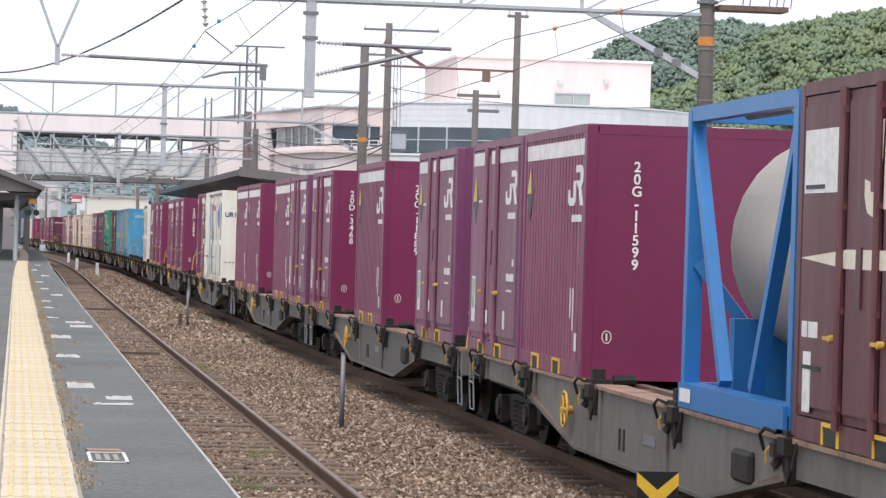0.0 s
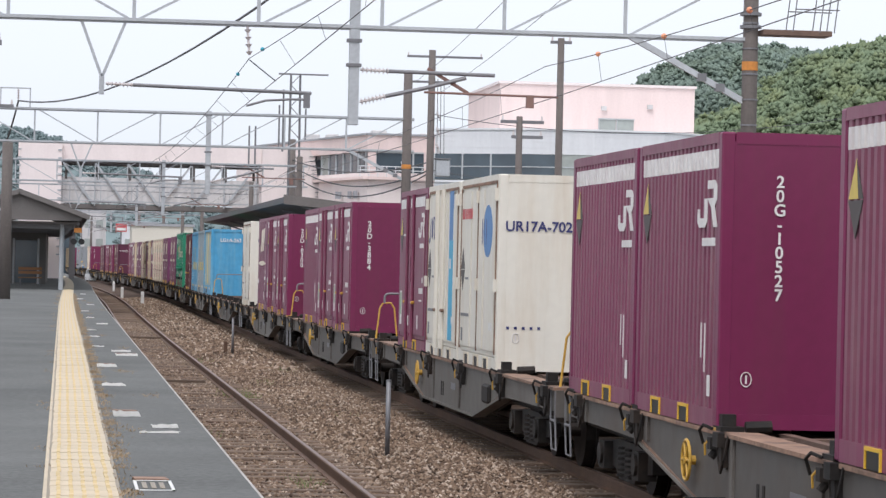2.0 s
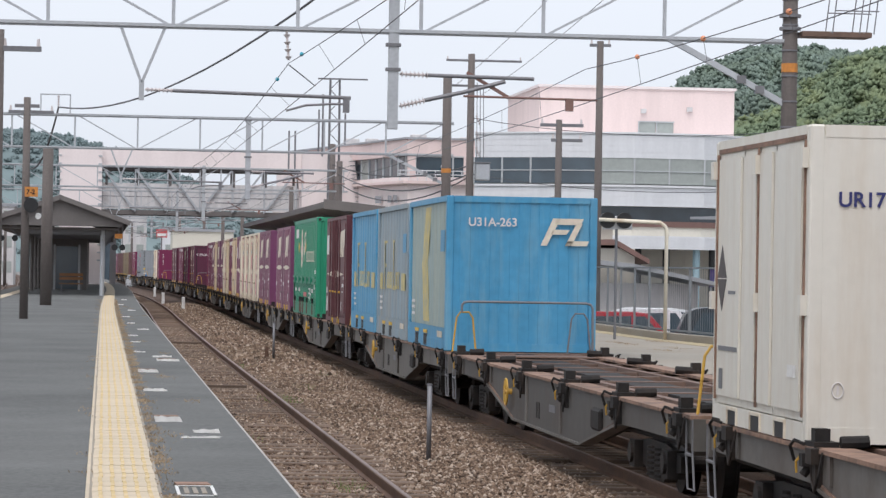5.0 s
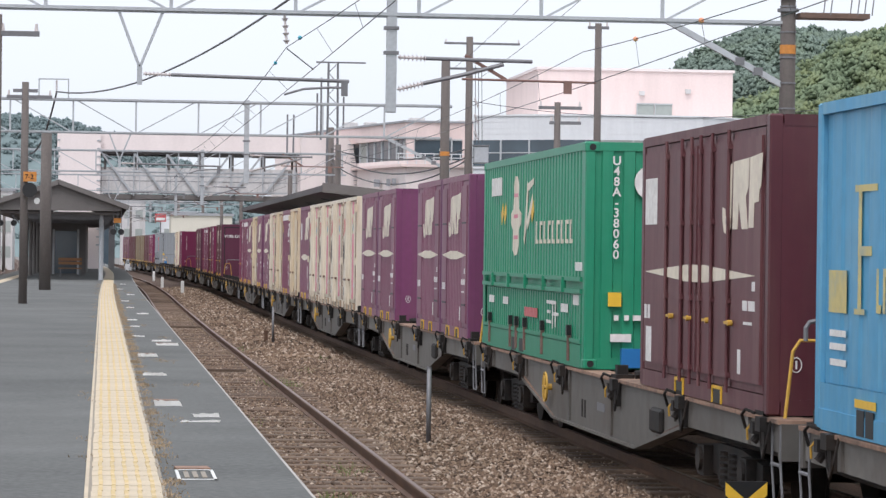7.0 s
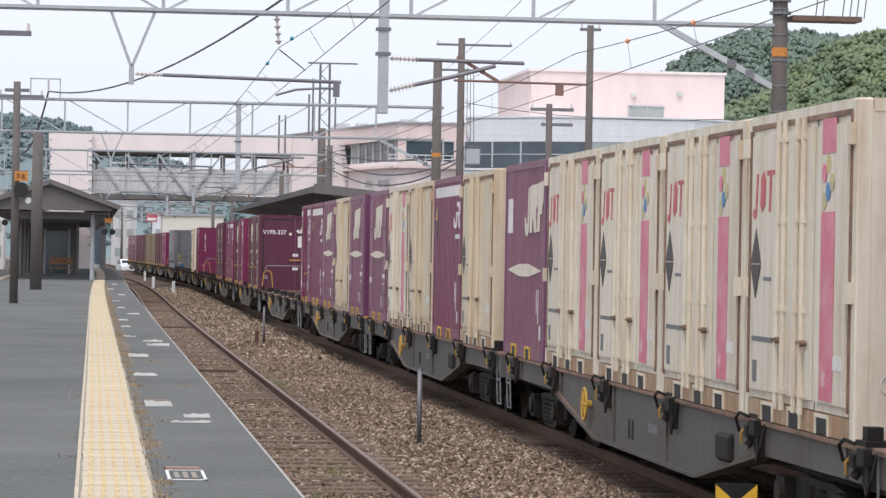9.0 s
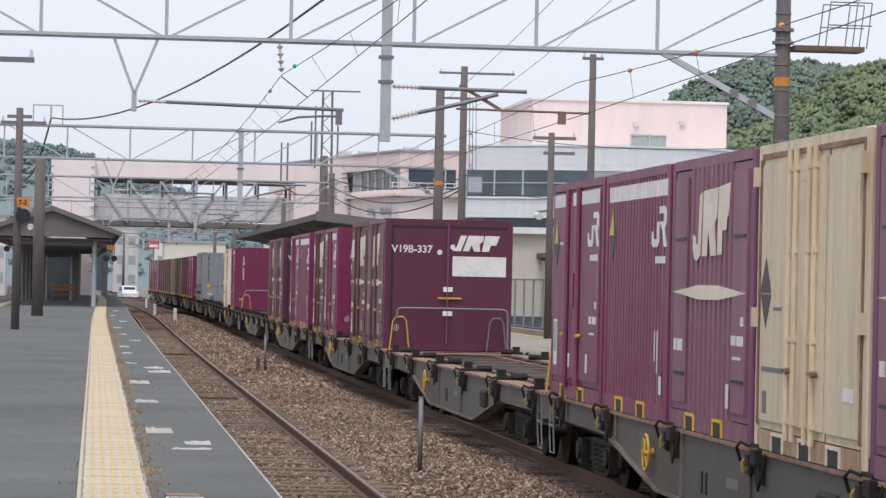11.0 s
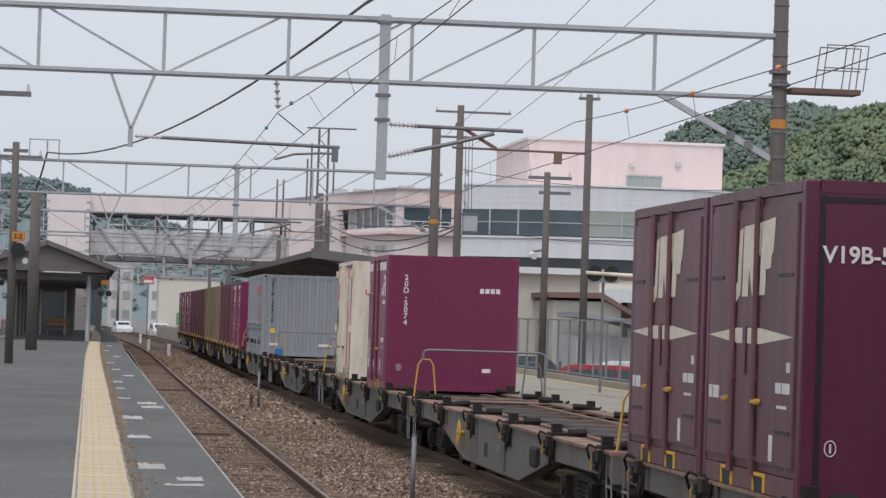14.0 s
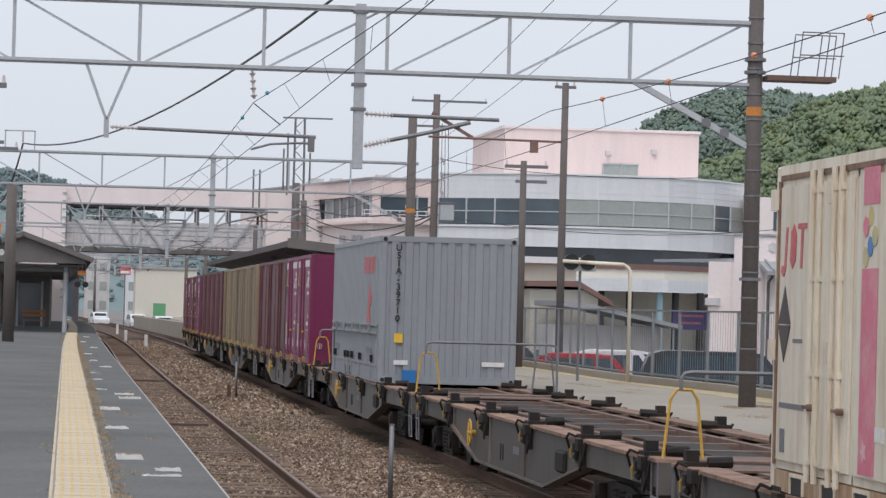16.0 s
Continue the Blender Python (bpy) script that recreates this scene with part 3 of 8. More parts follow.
def near_arm(g, xv, zv, x_end, beam_z):
    """The V hanger, its insulator and the arm that holds the near wire."""
    for dx in (-0.34, 0.36):
        bm = bmesh.new()
        bar(bm, (xv + dx, 0, beam_z), (xv, 0, zv + 0.12), 0.045)
        part("hanger", bm, "galv", g)
    bm = bmesh.new()
    box(bm, xv - 0.04, xv + 0.04, -0.03, 0.03, zv - 0.14, zv + 0.14)
    part("hanger_plate", bm, "galv", g)
    bm = bmesh.new()
    insulator(bm, (xv + 0.06, 0, zv + 0.03), (xv + 0.48, 0, zv + 0.02), 0.042, 7)
    part("insulator", bm, "porcelain", g, "ribbed porcelain insulator")
    bm = bmesh.new()
    cyl(bm, (xv + 0.48, 0, zv + 0.02), (x_end, 0, zv - 0.03), 0.028)
    part("arm_pipe", bm, "galv_dark", g)
    bm = bmesh.new()
    pipe(bm, [(x_end - 1.0, 0, zv - 0.25), (x_end - 0.7, 0, zv - 0.16), (x_end - 0.3, 0, zv - 0.13), (x_end - 0.05, 0, zv - 0.13)], 0.018)
    box(bm, x_end - 0.12, x_end - 0.02, -0.03, 0.03, zv - 0.26, zv - 0.03)
    part("steady_arm", bm, "galv_dark", g)


def drop_column(g, x, zlow, zhigh, w=0.16):
    bm = bmesh.new()
    box(bm, x - w / 2, x + w / 2, -0.05, 0.05, zlow, zhigh)
    bevel(bm, 0.008)
    part("drop_column", bm, "galv", g, "pale grey steel drop column")
    for z in (zhigh - 0.15, (zlow + zhigh) / 2, zlow + 0.9):
        bm = bmesh.new()
        box(bm, x - w / 2 - 0.04, x + w / 2 + 0.03, -0.07, 0.07, z, z + 0.05)
        part("clamp", bm, "galv_dark", g)


def far_arm(g, x, zt, zl, x_end):
    bm = bmesh.new()
    insulator(bm, (x + 0.1, 0, zt), (x + 0.55, 0, zt - 0.01), 0.055, 7)
    part("insulator", bm, "porcelain", g, "ribbed porcelain insulator")
    bm = bmesh.new()
    insulator(bm, (x + 0.1, 0, zl), (x + 0.5, 0, zl + 0.1), 0.06, 7)
    part("insulator", bm, "porcelain", g, "ribbed porcelain insulator")
    bm = bmesh.new()
    cyl(bm, (x + 0.5, 0, zt - 0.01), (x_end, 0, zt - 0.03), 0.03)
    part("top_tube", bm, "galv_dark", g)
    bm = bmesh.new()
    pipe(bm, [(x + 0.5, 0, zl + 0.1), (x + 1.1, 0, zl + 0.24), (x + 1.75, 0, zl + 0.42)], 0.032)
    part("lower_tube", bm, "galv_dark", g)
    bm = bmesh.new()
    bar(bm, (x + 1.15, 0.03, zt + 0.05), (x + 1.8, 0.03, zl + 0.18), 0.05)
    part("brace", bm, "rust_pipe", g)
    bm = bmesh.new()
    cyl(bm, (x + 1.1, 0, zl + 0.18), (x_end + 1.0, 0, zl + 0.16), 0.018)
    box(bm, x_end + 0.5, x_end + 0.62, -0.04, 0.04, zl - 0.02, zl + 0.18)
    part("registration_arm", bm, "rust_pipe", g, "thin rusty registration arm")


def strut(g, a, b):
    bm = bmesh.new()
    bar(bm, a, b, 0.085, 0.09)
    part("knee_strut", bm, "galv", g, "pale steel knee strut")
    for u in (0.6, 0.75):
        p = Vector(a).lerp(Vector(b), u)
        bm = bmesh.new()
        box(bm, p.x - 0.07, p.x + 0.07, -0.06, 0.06, p.z - 0.06, p.z + 0.06)
        part("clamp", bm, "galv_dark", g)


def build_gantries():
    g = gantry(47.5, 1.0, 9.55, 5.98, 6.95, "pale galvanised truss gantry carrying overhead wires above the tracks")
    near_arm(g, 0.53, 4.96, 3.75, 5.98)
    drop_column(g, 4.40, 4.46, 7.02)
    far_arm(g, 4.40, 5.32, 4.82, 6.6)
    strut(g, (8.7, 0, 5.98), (10.65, 0, 4.95))
    p = concrete_pole((10.64, 47.5, PLAT_Z), 9.2, 0.14, 0.108, "brown concrete line pole with orange band and steel hoops", (5.56,), ladder=True)
    for z in (6.35, 6.15, 2.9):
        bm = bmesh.new()
        cyl(bm, (0, 0, z - PLAT_Z), (0, 0, z + 0.05 - PLAT_Z), 0.17, seg=14)
        part("collar", bm, "galv_dark", p)
    stage = thing("service_platform", "small rusty maintenance stage with white guard rail on a pole", "maintenance stage", at=(10.64, 47.5, 6.1))
    bm = bmesh.new()
    box(bm, 0.15, 1.25, -0.25, 0.25, -0.05, 0.03)
    part("deck", bm, "deck_dark", stage)
    for x, y in ((0.62, -0.25), (0.62, 0.25), (1.05, -0.25), (1.05, 0.25), (1.28, -0.25), (1.28, 0.25)):
        bm = bmesh.new()
        cyl(bm, (x, y, 0), (x + 0.08, y, 0.72), 0.010)
        part("rail_post", bm, "galv_dark", stage)
    for y in (-0.25, 0.25):
        for z in (0.36, 0.72):
            bm = bmesh.new()
            cyl(bm, (0.62 + z * 0.1, y, z), (1.36, y, z), 0.010)
            part("guard_rail", bm, "galv_dark", stage)
    concrete_pole((-8.5, 47.5, -0.4), 7.6, 0.16, 0.13, "brown concrete line pole beyond the island platform")
    p = concrete_pole((-1.72, 49.5, PLAT_Z), 6.0, 0.105, 0.09, "dark brown concrete pole with a short crossarm on the platform")
    crossarm(p, 4.78, 0.05, 0.68)
    concrete_pole((-8.75, 98.0, -0.4), 7.6, 0.16, 0.13, "brown concrete line pole beyond the island platform")
    # second gantry, fifty metres on
    g = gantry(98.0, 1.0, 9.85, 5.95, 6.98, "pale galvanised truss gantry with drop column above the tracks")
    near_arm(g, 0.5, 4.96, 3.7, 5.95)
    drop_column(g, 4.5, 4.4, 7.05)
    far_arm(g, 4.5, 5.3, 4.8, 6.6)
    strut(g, (8.9, 0, 5.95), (11.0, 0, 4.9))
    concrete_pole((10.83, 98.0, PLAT_Z), 8.42, 0.17, 0.14, "brown concrete line pole with orange band", (5.45,))
    concrete_pole((-1.84, 100.5, PLAT_Z), 6.02, 0.19, 0.17, "dark concrete pole beside the platform canopy")
    for k, (y, r) in enumerate(((148, 11.2), (198, 12.0), (250, 12.0), (305, 12.0))):
        s = shift(y)
        g = gantry(y, r - 9.8 + s, 9.8, 5.95, 6.95, "distant galvanised truss gantry over the tracks")
        near_arm(g, 0.5 + s, 4.96, 3.7 + s, 5.95)
        drop_column(g, 4.5 + s, 4.4, 7.05)
        far_arm(g, 4.5 + s, 5.3, 4.8, 6.6 + s)
        if k:
            concrete_pole((r - 19.6 + s, y, -0.4), 7.2, 0.17, 0.14, "distant concrete line pole beside the tracks")
        concrete_pole((r + s - 0.2, y, -0.4), 7.4, 0.17, 0.14, "distant concrete line pole beside the tracks")
    for y, x in ((180, 13.5), (225, 12.6), (275, 10.5), (330, 8.0), (360, -8), (390, 3.5), (430, 1.5)):
        concrete_pole((x, y, -0.4), 7.6, 0.17, 0.14, "distant utility pole by the railway line")


def crossarm(p, z, x0, x1, pins=True, mat="galv_dark"):
    bm = bmesh.new()
    box(bm, x0, x1, -0.05, 0.05, z - 0.04, z + 0.04)
    part("crossarm", bm, mat, p)
    if pins:
        for x in (x0 + 0.05, x1 - 0.05):
            bm = bmesh.new()
            cyl(bm, (x, 0, z + 0.04), (x, 0, z + 0.16), 0.035, 0.02, 8)
            part("pin_insulator", bm, "porcelain", p)


def build_poles():
    # pole with the orange sign and camera on the platform
    p = concrete_pole((-1.92, 76.0, PLAT_Z), 6.33, 0.105, 0.085, "slim grey-brown platform pole carrying lamps and a sign")
    crossarm(p, 5.05, -0.45, 0.65)
    crossarm(p, 5.2, -0.3, 0.3, False)
    bm = bmesh.new()
    box(bm, -0.02, 0.30, -0.16, -0.12, 2.98, 3.22)
    part("orange_sign", bm, "orange", p, "small orange sign with dark figures")
    shared("sign_lettering", lettering("7-2", 0.16, "black"), p, (0.02, -0.164, 3.045))
    bm = bmesh.new()
    cyl(bm, (0.14, -0.12, 2.77), (0.14, -0.30, 2.77), 0.18, seg=20)
    part("lamp_hood", bm, "black", p, "round black signal hood")
    bm = bmesh.new()
    cyl(bm, (0.32, -0.1, 2.52), (0.32, -0.30, 2.50), 0.07, seg=14)
    part("camera_housing", bm, "white_paint", p, "white camera housing")
    for x, y, z, top, r, arms, lab in (
            (13.6, 115, -0.4, 10.4, 0.16, ((-0.25, -0.95, 1.9), (-1.2, -0.9, 0.9)), "brown concrete power pole with steel crossarms"),
            (13.9, 86.5, -0.4, 8.85, 0.12, ((-0.12, -0.3, 0.3),), "tall grey power pole behind the platform"),
            (11.4, 77.3, PLAT_Z, 6.14, 0.1, ((-0.14, -0.48, 0.62), (-0.52, -0.2, 0.6)), "short brown pole with two crossarms"),
            (11.0, 150, -0.4, 8.3, 0.17, (), "brown pole standing before the station annexe")):
        p = concrete_pole((x, y, z), top, r, r * 0.8, lab)
        for dz, a, b in arms:
            crossarm(p, top + dz - z, a, b)
        if y == 115:
            bm = bmesh.new()
            box(bm, 0.2, 0.74, -0.25, 0.2, 6.05, 6.7)
            bevel(bm, 0.04)
            cabinet = part("switch_cabinet", bm, "galv", p, "grey steel switch cabinet")
            bm = bmesh.new()
            box(bm, 0.17, 0.77, -0.28, 0.23, 6.7, 6.74)
            part("cabinet_lid", bm, "galv_dark", cabinet)
            for k in range(4):
                bm = bmesh.new()
                cyl(bm, (0.12 + 0.13 * k, -0.05, 6.8), (0.10 + 0.12 * k, -0.05, 9.6 + 0.12 * (k % 2)), 0.012, seg=6)
                part("riser_cable", bm, "wire", p)
            for k, z0 in enumerate((7.3, 7.9, 8.5)):
                bm = bmesh.new()
                insulator(bm, (0.2, -0.12, z0), (0.34, -0.12, z0 - 0.35), 0.07, 4)
                part("insulator", bm, "porcelain", p)
        if y == 77.3:
            bm = bmesh.new()
            cyl(bm, (-0.34, -0.05, 3.12), (-0.32, -0.34, 3.08), 0.085, seg=14)
            lamp = part("camera_housing", bm, "white_paint", p, "white surveillance camera housing")
            bm = bmesh.new()
            cyl(bm, (-0.34, 0.0, 3.2), (0.0, 0.0, 3.26), 0.03, seg=8)
            part("bracket", bm, "galv_dark", lamp)
    # lattice mast
    mast = thing("lattice_mast", "slim grey lattice mast with aerials on a roof", "mast", at=(14.6, 198, 6.0))
    for dx, dy in ((-0.35, -0.35), (0.35, -0.35), (-0.35, 0.35), (0.35, 0.35)):
        bm = bmesh.new()
        bar(bm, (dx, dy, 0), (dx * 0.85, dy * 0.85, 8.4), 0.07)
        part("leg", bm, "galv_dark", mast)
    for i in range(12):
        bm = bmesh.new()
        s = 1 if i % 2 else -1
        bar(bm, (-0.33 * s, -0.34, i * 0.7), (0.33 * s, -0.34, i * 0.7 + 0.7), 0.05)
        part("lacing", bm, "galv_dark", mast)
    for dx, z0, z1 in ((-1.0, 3.6, 6.4), (-0.75, 3.4, 7.4), (0.7, 4.2, 6.2), (-2.9, 2.2, 5.0), (-2.5, 2.2, 5.0)):
        bm = bmesh.new()
        cyl(bm, (dx, 0, z0), (dx, 0, z1), 0.06)
        part("aerial", bm, "galv_dark", mast)
    bm = bmesh.new()
    box(bm, -1.1, 2.1, -0.06, 0.06, 8.35, 8.45)
    part("crossarm", bm, "galv_dark", mast)


def wire(name, label, pts, r, balls=(), group="overhead wires"):
    """A sagging wire through a few supports, round in section."""
    w = thing(name, label, "cable", group)
    bm = bmesh.new()
    dense = []
    for (a, b, sag) in pts:
        a, b = Vector(a), Vector(b)
        k = 14
        for i in range(k + 1):
            u = i / k
            q = a.lerp(b, u)
            q.z -= sag * 4 * u * (1 - u)
            if not dense or (q - dense[-1]).length > 1e-4:
                dense.append(q)
    pipe(bm, dense, r, 6)
    part("strand", bm, "wire", w)
    for u, mat in balls:
        q = dense[int(u * (len(dense) - 1))]
        bm = bmesh.new()
        bmesh.ops.create_uvsphere(bm, u_segments=10, v_segments=8, radius=0.036)
        bmesh.ops.translate(bm, vec=q, verts=bm.verts)
        part("marker_ball", bm, mat, w)
    return w


def dropper(a, b, ball=None):
    h = thing("dropper_wire", "thin dropper wire between overhead wires", "cable", "overhead wires")
    bm = bmesh.new()
    cyl(bm, a, b, 0.0035, seg=5)
    part("strand", bm, "wire", h)
    if ball:
        bm = bmesh.new()
        bmesh.ops.create_uvsphere(bm, u_segments=10, v_segments=8, radius=0.036)
        bmesh.ops.translate(bm, vec=a, verts=bm.verts)
        part("marker_ball", bm, ball, h, "coloured marker ball")


def build_wires():
    spans = [(-2.5, 47.5), (47.5, 98), (98, 148), (148, 198), (198, 250), (250, 305)]
    # (x of messenger, x of contact wire, their heights, marker colour) at the supports
    for xm, xc, xf, zm, zc, ball in ((2.78, 3.12, 2.9, 5.44, 5.05, None), (7.4, 7.46, 7.2, 5.46, 4.95, "marker_orange")):
        for k, (a, b) in enumerate(spans):
            sa, sb = shift(a), shift(b)
            ca, cb = (xc - (0.5 if xm > 5 else 0), xc) if k == 0 else (xc if k % 2 else xf, xf if k % 2 else xc)
            ma, mb = (xm + (0 if k else -0.45 if xm > 5 else 1.2), xm)
            sag = (0.38 if xm > 5 else 0.16) if k == 0 else 0.22
            wire("contact_wire", "dark copper contact wire above the rails", [((ca + sa, a, zc), (cb + sb, b, zc), 0.02)], 0.0065)
            wire("messenger_wire", "dark sagging messenger wire above the rails", [((ma + sa, a, zm), (mb + sb, b, zm), sag)], 0.0065)
            for i in range(1, 10):
                u = i / 10
                y = a + (b - a) * u
                if y < 18 or y > 200:
                    continue
                dropper((ma + sa + (mb + sb - ma - sa) * u, y, zm - sag * 4 * u * (1 - u)), (ca + sa + (cb + sb - ca - sa) * u, y, zc), ball if k == 0 else None)
    # thick sagging feeder, twin, from the first gantry's top to the frame on the second
    for d in (0, 0.06):
        wire("feeder_cable", "thick black sagging feeder cable", [((4.05 + d, 47.5, 7.15 + d), (-1.5 + d, 97.9, 7.2), 0.78)], 0.02)
        wire("feeder_cable", "thick black sagging feeder cable", [((6.5 + d, 5, 7.9 + d), (4.05 + d, 47.5, 7.15 + d), 0.3)], 0.02)
    f = thing("feeder_support", "small square steel support holding the feeder", "support", at=(-1.75, 98, 6.98))
    for x in (-0.3, 0.62):
        bm = bmesh.new()
        bar(bm, (x, 0, 0), (x, 0, 0.62), 0.04)
        part("upright", bm, "galv", f)
    bm = bmesh.new()
    bar(bm, (-0.32, 0, 0.62), (0.64, 0, 0.62), 0.04)
    part("crossbar", bm, "galv", f)
    bm = bmesh.new()
    insulator(bm, (0.25, 0, 0.6), (0.25, 0, 0.2), 0.05, 5)
    part("insulator", bm, "porcelain", f)
    wire("feeder_tail", "black cable hanging below the feeder frame", [((-1.5, 98, 7.18), (-2.6, 110, 5.6), 0.5)], 0.03)
    # hanging insulator of the near messenger
    h = thing("hanging_insulator", "short string of porcelain insulators under the gantry", "insulator", at=(2.78, 47.5, 5.44))
    bm = bmesh.new()
    insulator(bm, (-0.04, 0, 0.5), (0, 0, 0.05), 0.055, 4)
    part("disc_string", bm, "porcelain", h)
    wire("pull_off_wire", "thin pull-off wire under the gantry", [((2.78, 47.5, 5.42), (3.2, 47.5, 5.1), 0.0)], 0.009)
    for y, z in ((45.2, 5.43), (50.6, 5.38)):
        m = thing("wire_marker", "small teal marker clipped on an overhead wire", "marker", at=(2.78 - (y - 47.5) * 0.024 * (y < 47.5), y, z))
        bm = bmesh.new()
        bmesh.ops.create_uvsphere(bm, u_segments=10, v_segments=8, radius=0.032)
        part("ball", bm, "mark_teal", m)
    for z0, z1, x0, x1 in ((9.6, 9.2, 9.0, 13.0), (8.9, 8.8, 9.6, 13.9)):
        wire("power_cable", "thin distant power line", [((x0, 40, z0), (x1, 115, z1), 0.3)], 0.008)
    for k, (za, zb, sag) in enumerate(((7.3, 6.2, 0.5), (7.0, 5.9, 0.8), (6.6, 5.8, 1.0))):
        wire("power_cable", "black service cable sagging between two poles", [((11.0, 150, za), (13.6, 115, zb), sag)], 0.028)
    for z in (5.9, 8.0):
        wire("power_cable", "thin power line crossing behind the platform", [((13.6, 115, z), (30, 110, z + 0.4), 0.8)], 0.012)


build_gantries()
build_poles()
build_wires()


# ---------- canopies, footbridge ----------
def build_canopies():
    y0, y1, zp = 131.0, 200.0, PLAT_Z
    c = thing("platform_canopy", "dark gabled platform canopy with brown soffit on steel posts", "canopy", at=(0, 0, 0))
    bm = bmesh.new()
    prism(bm, [(-4.9, 4.0), (-1.86, 5.02), (1.06, 4.02), (1.06, 4.1), (-1.86, 5.16), (-4.9, 4.1)], y0, y1, "y")
    part("roof", bm, "dark", c)
    bm = bmesh.new()
    prism(bm, [(-4.6, 4.0), (-4.6, 3.85), (0.75, 3.85), (0.75, 4.05), (-1.86, 4.95)], y0 + 0.15, y0 + 0.25, "y")
    part("gable_board", bm, "soffit", c, "brown gable boarding")
    bm = bmesh.new()
    for x0, z0, x1, z1 in ((-4.95, 4.0, -1.86, 5.05), (-1.86, 5.05, 1.1, 4.0)):
        bar(bm, (x0, y0 - 0.03, z0), (x1, y0 - 0.03, z1), 0.12, 0.2)
    part("barge_board", bm, "soffit", c)
    bm = bmesh.new()
    box(bm, -4.5, 0.7, y0 + 0.5, y1, 3.7, 3.8)
    part("ceiling_board", bm, "soffit", c)
    for i in range(8):
        y = y0 + 1.2 + i * 8
        for x in (-3.4, -0.05):
            bm = bmesh.new()
            cyl(bm, (x, y, zp), (x, y, 3.8), 0.09 if i else 0.1, seg=12)
            part("post", bm, "galv" if x > -1 and not i else "soffit", c)
            bm = bmesh.new()
            bar(bm, (x, y, 3.2), (x + (0.7 if x > -1 else -0.7), y, 3.85), 0.06)
            part("bracket", bm, "galv_dark", c)
        bm = bmesh.new()
        box(bm, -3.4, 0.4, y - 0.06, y + 0.06, 3.5, 3.7)
        part("tie_beam", bm, "galv_dark", c)
    room = thing("waiting_room", "dark enclosed waiting room under the platform canopy", "room", at=(-1.85, 158, zp))
    bm = bmesh.new()
    box(bm, -1.15, 1.0, 0, 24, 0, 2.7)
    part("wall", bm, "soffit", room)
    bm = bmesh.new()
    box(bm, -0.55, 0.55, -0.03, 0.0, 0.05, 2.2)
    part("doorway_glass", bm, "glass", room)
    for x in (-0.62, 0.62):
        bm = bmesh.new()
        box(bm, x - 0.05, x + 0.05, -0.06, 0.0, 0, 2.3)
        part("door_frame", bm, "frame", room)
    bench = thing("bench", "orange-brown wooden bench under the canopy", "bench", at=(-1.5, 146, zp))
    for z, y in ((0.42, 0.0), (0.62, 0.2), (0.8, 0.22)):
        bm = bmesh.new()
        box(bm, -0.55, 0.55, y - 0.04 - (0.2 if z < 0.5 else 0), y + 0.04, z - 0.05, z + 0.08 if z > 0.5 else z)
        part("slat", bm, M["bench_wood"], bench)
    for x in (-0.45, 0.45):
        bm = bmesh.new()
        box(bm, x - 0.03, x + 0.03, -0.2, 0.25, 0.0, 0.42)
        part("leg", bm, "galv_dark", bench)
    # round signal lamps under the eave
    for x, z, y in ((0.62, 3.42, 131.5), (0.45, 2.98, 131.6), (0.78, 2.98, 131.8), (-4.3, 3.3, 132), (-3.75, 3.3, 132)):
        s = thing("signal_lamp", "round black signal lamp hung under the canopy", "signal lamp", "lamps under the canopy", at=(x, y, z))
        bm = bmesh.new()
        if z > 3.4:
            box(bm, -0.16, 0.16, -0.05, 0.05, -0.06, 0.14)
            part("plate", bm, "orange", s, "orange plate")
        else:
            cyl(bm, (0, -0.14, 0), (0, 0.1, 0), 0.13, seg=16)
            part("hood", bm, "black", s)
        bm = bmesh.new()
        cyl(bm, (0, 0, 0.1), (0, 0, 4.02 - z), 0.02)
        part("stem", bm, "galv_dark", s)
    bm = bmesh.new()
    lens = thing("signal_light", "small lit red signal light in a dark housing", "signal light", at=(-2.6, 133, 3.25))
    cyl(bm, (0, -0.05, 0), (0, 0.1, 0), 0.12, seg=14)
    part("housing", bm, "black", lens)
    bm = bmesh.new()
    cyl(bm, (0, -0.07, 0), (0, -0.05, 0), 0.055, seg=12)
    part("lens", bm, M["red_glow"], lens, "glowing red lens")
    # canopy on the second platform
    c = thing("platform_canopy", "dark sloping platform canopy beyond the freight train", "canopy", at=(0, 0, 0))
    bm = bmesh.new()
    prism(bm, [(8.25, 4.55), (8.25, 4.78), (8.6, 4.82), (11.8, 4.42), (14.6, 4.75), (14.6, 4.55), (11.8, 4.22)], 116, 185, "y")
    part("roof", bm, "dark", c)
    bm = bmesh.new()
    prism(bm, [(8.2, 4.5), (8.2, 4.86), (11.8, 4.5), (11.8, 4.2)], 115.9, 116.0, "y")
    part("fascia", bm, "soffit", c)
    for i in range(7):
        bm = bmesh.new()
        cyl(bm, (11.8, 118 + i * 10, zp), (11.8, 118 + i * 10, 4.3), 0.11, seg=12)
        part("post", bm, "soffit", c)
        bm = bmesh.new()
        bar(bm, (9.0, 118 + i * 10, 4.5), (11.8, 118 + i * 10, 3.6), 0.09)
        part("bracket", bm, "galv_dark", c)


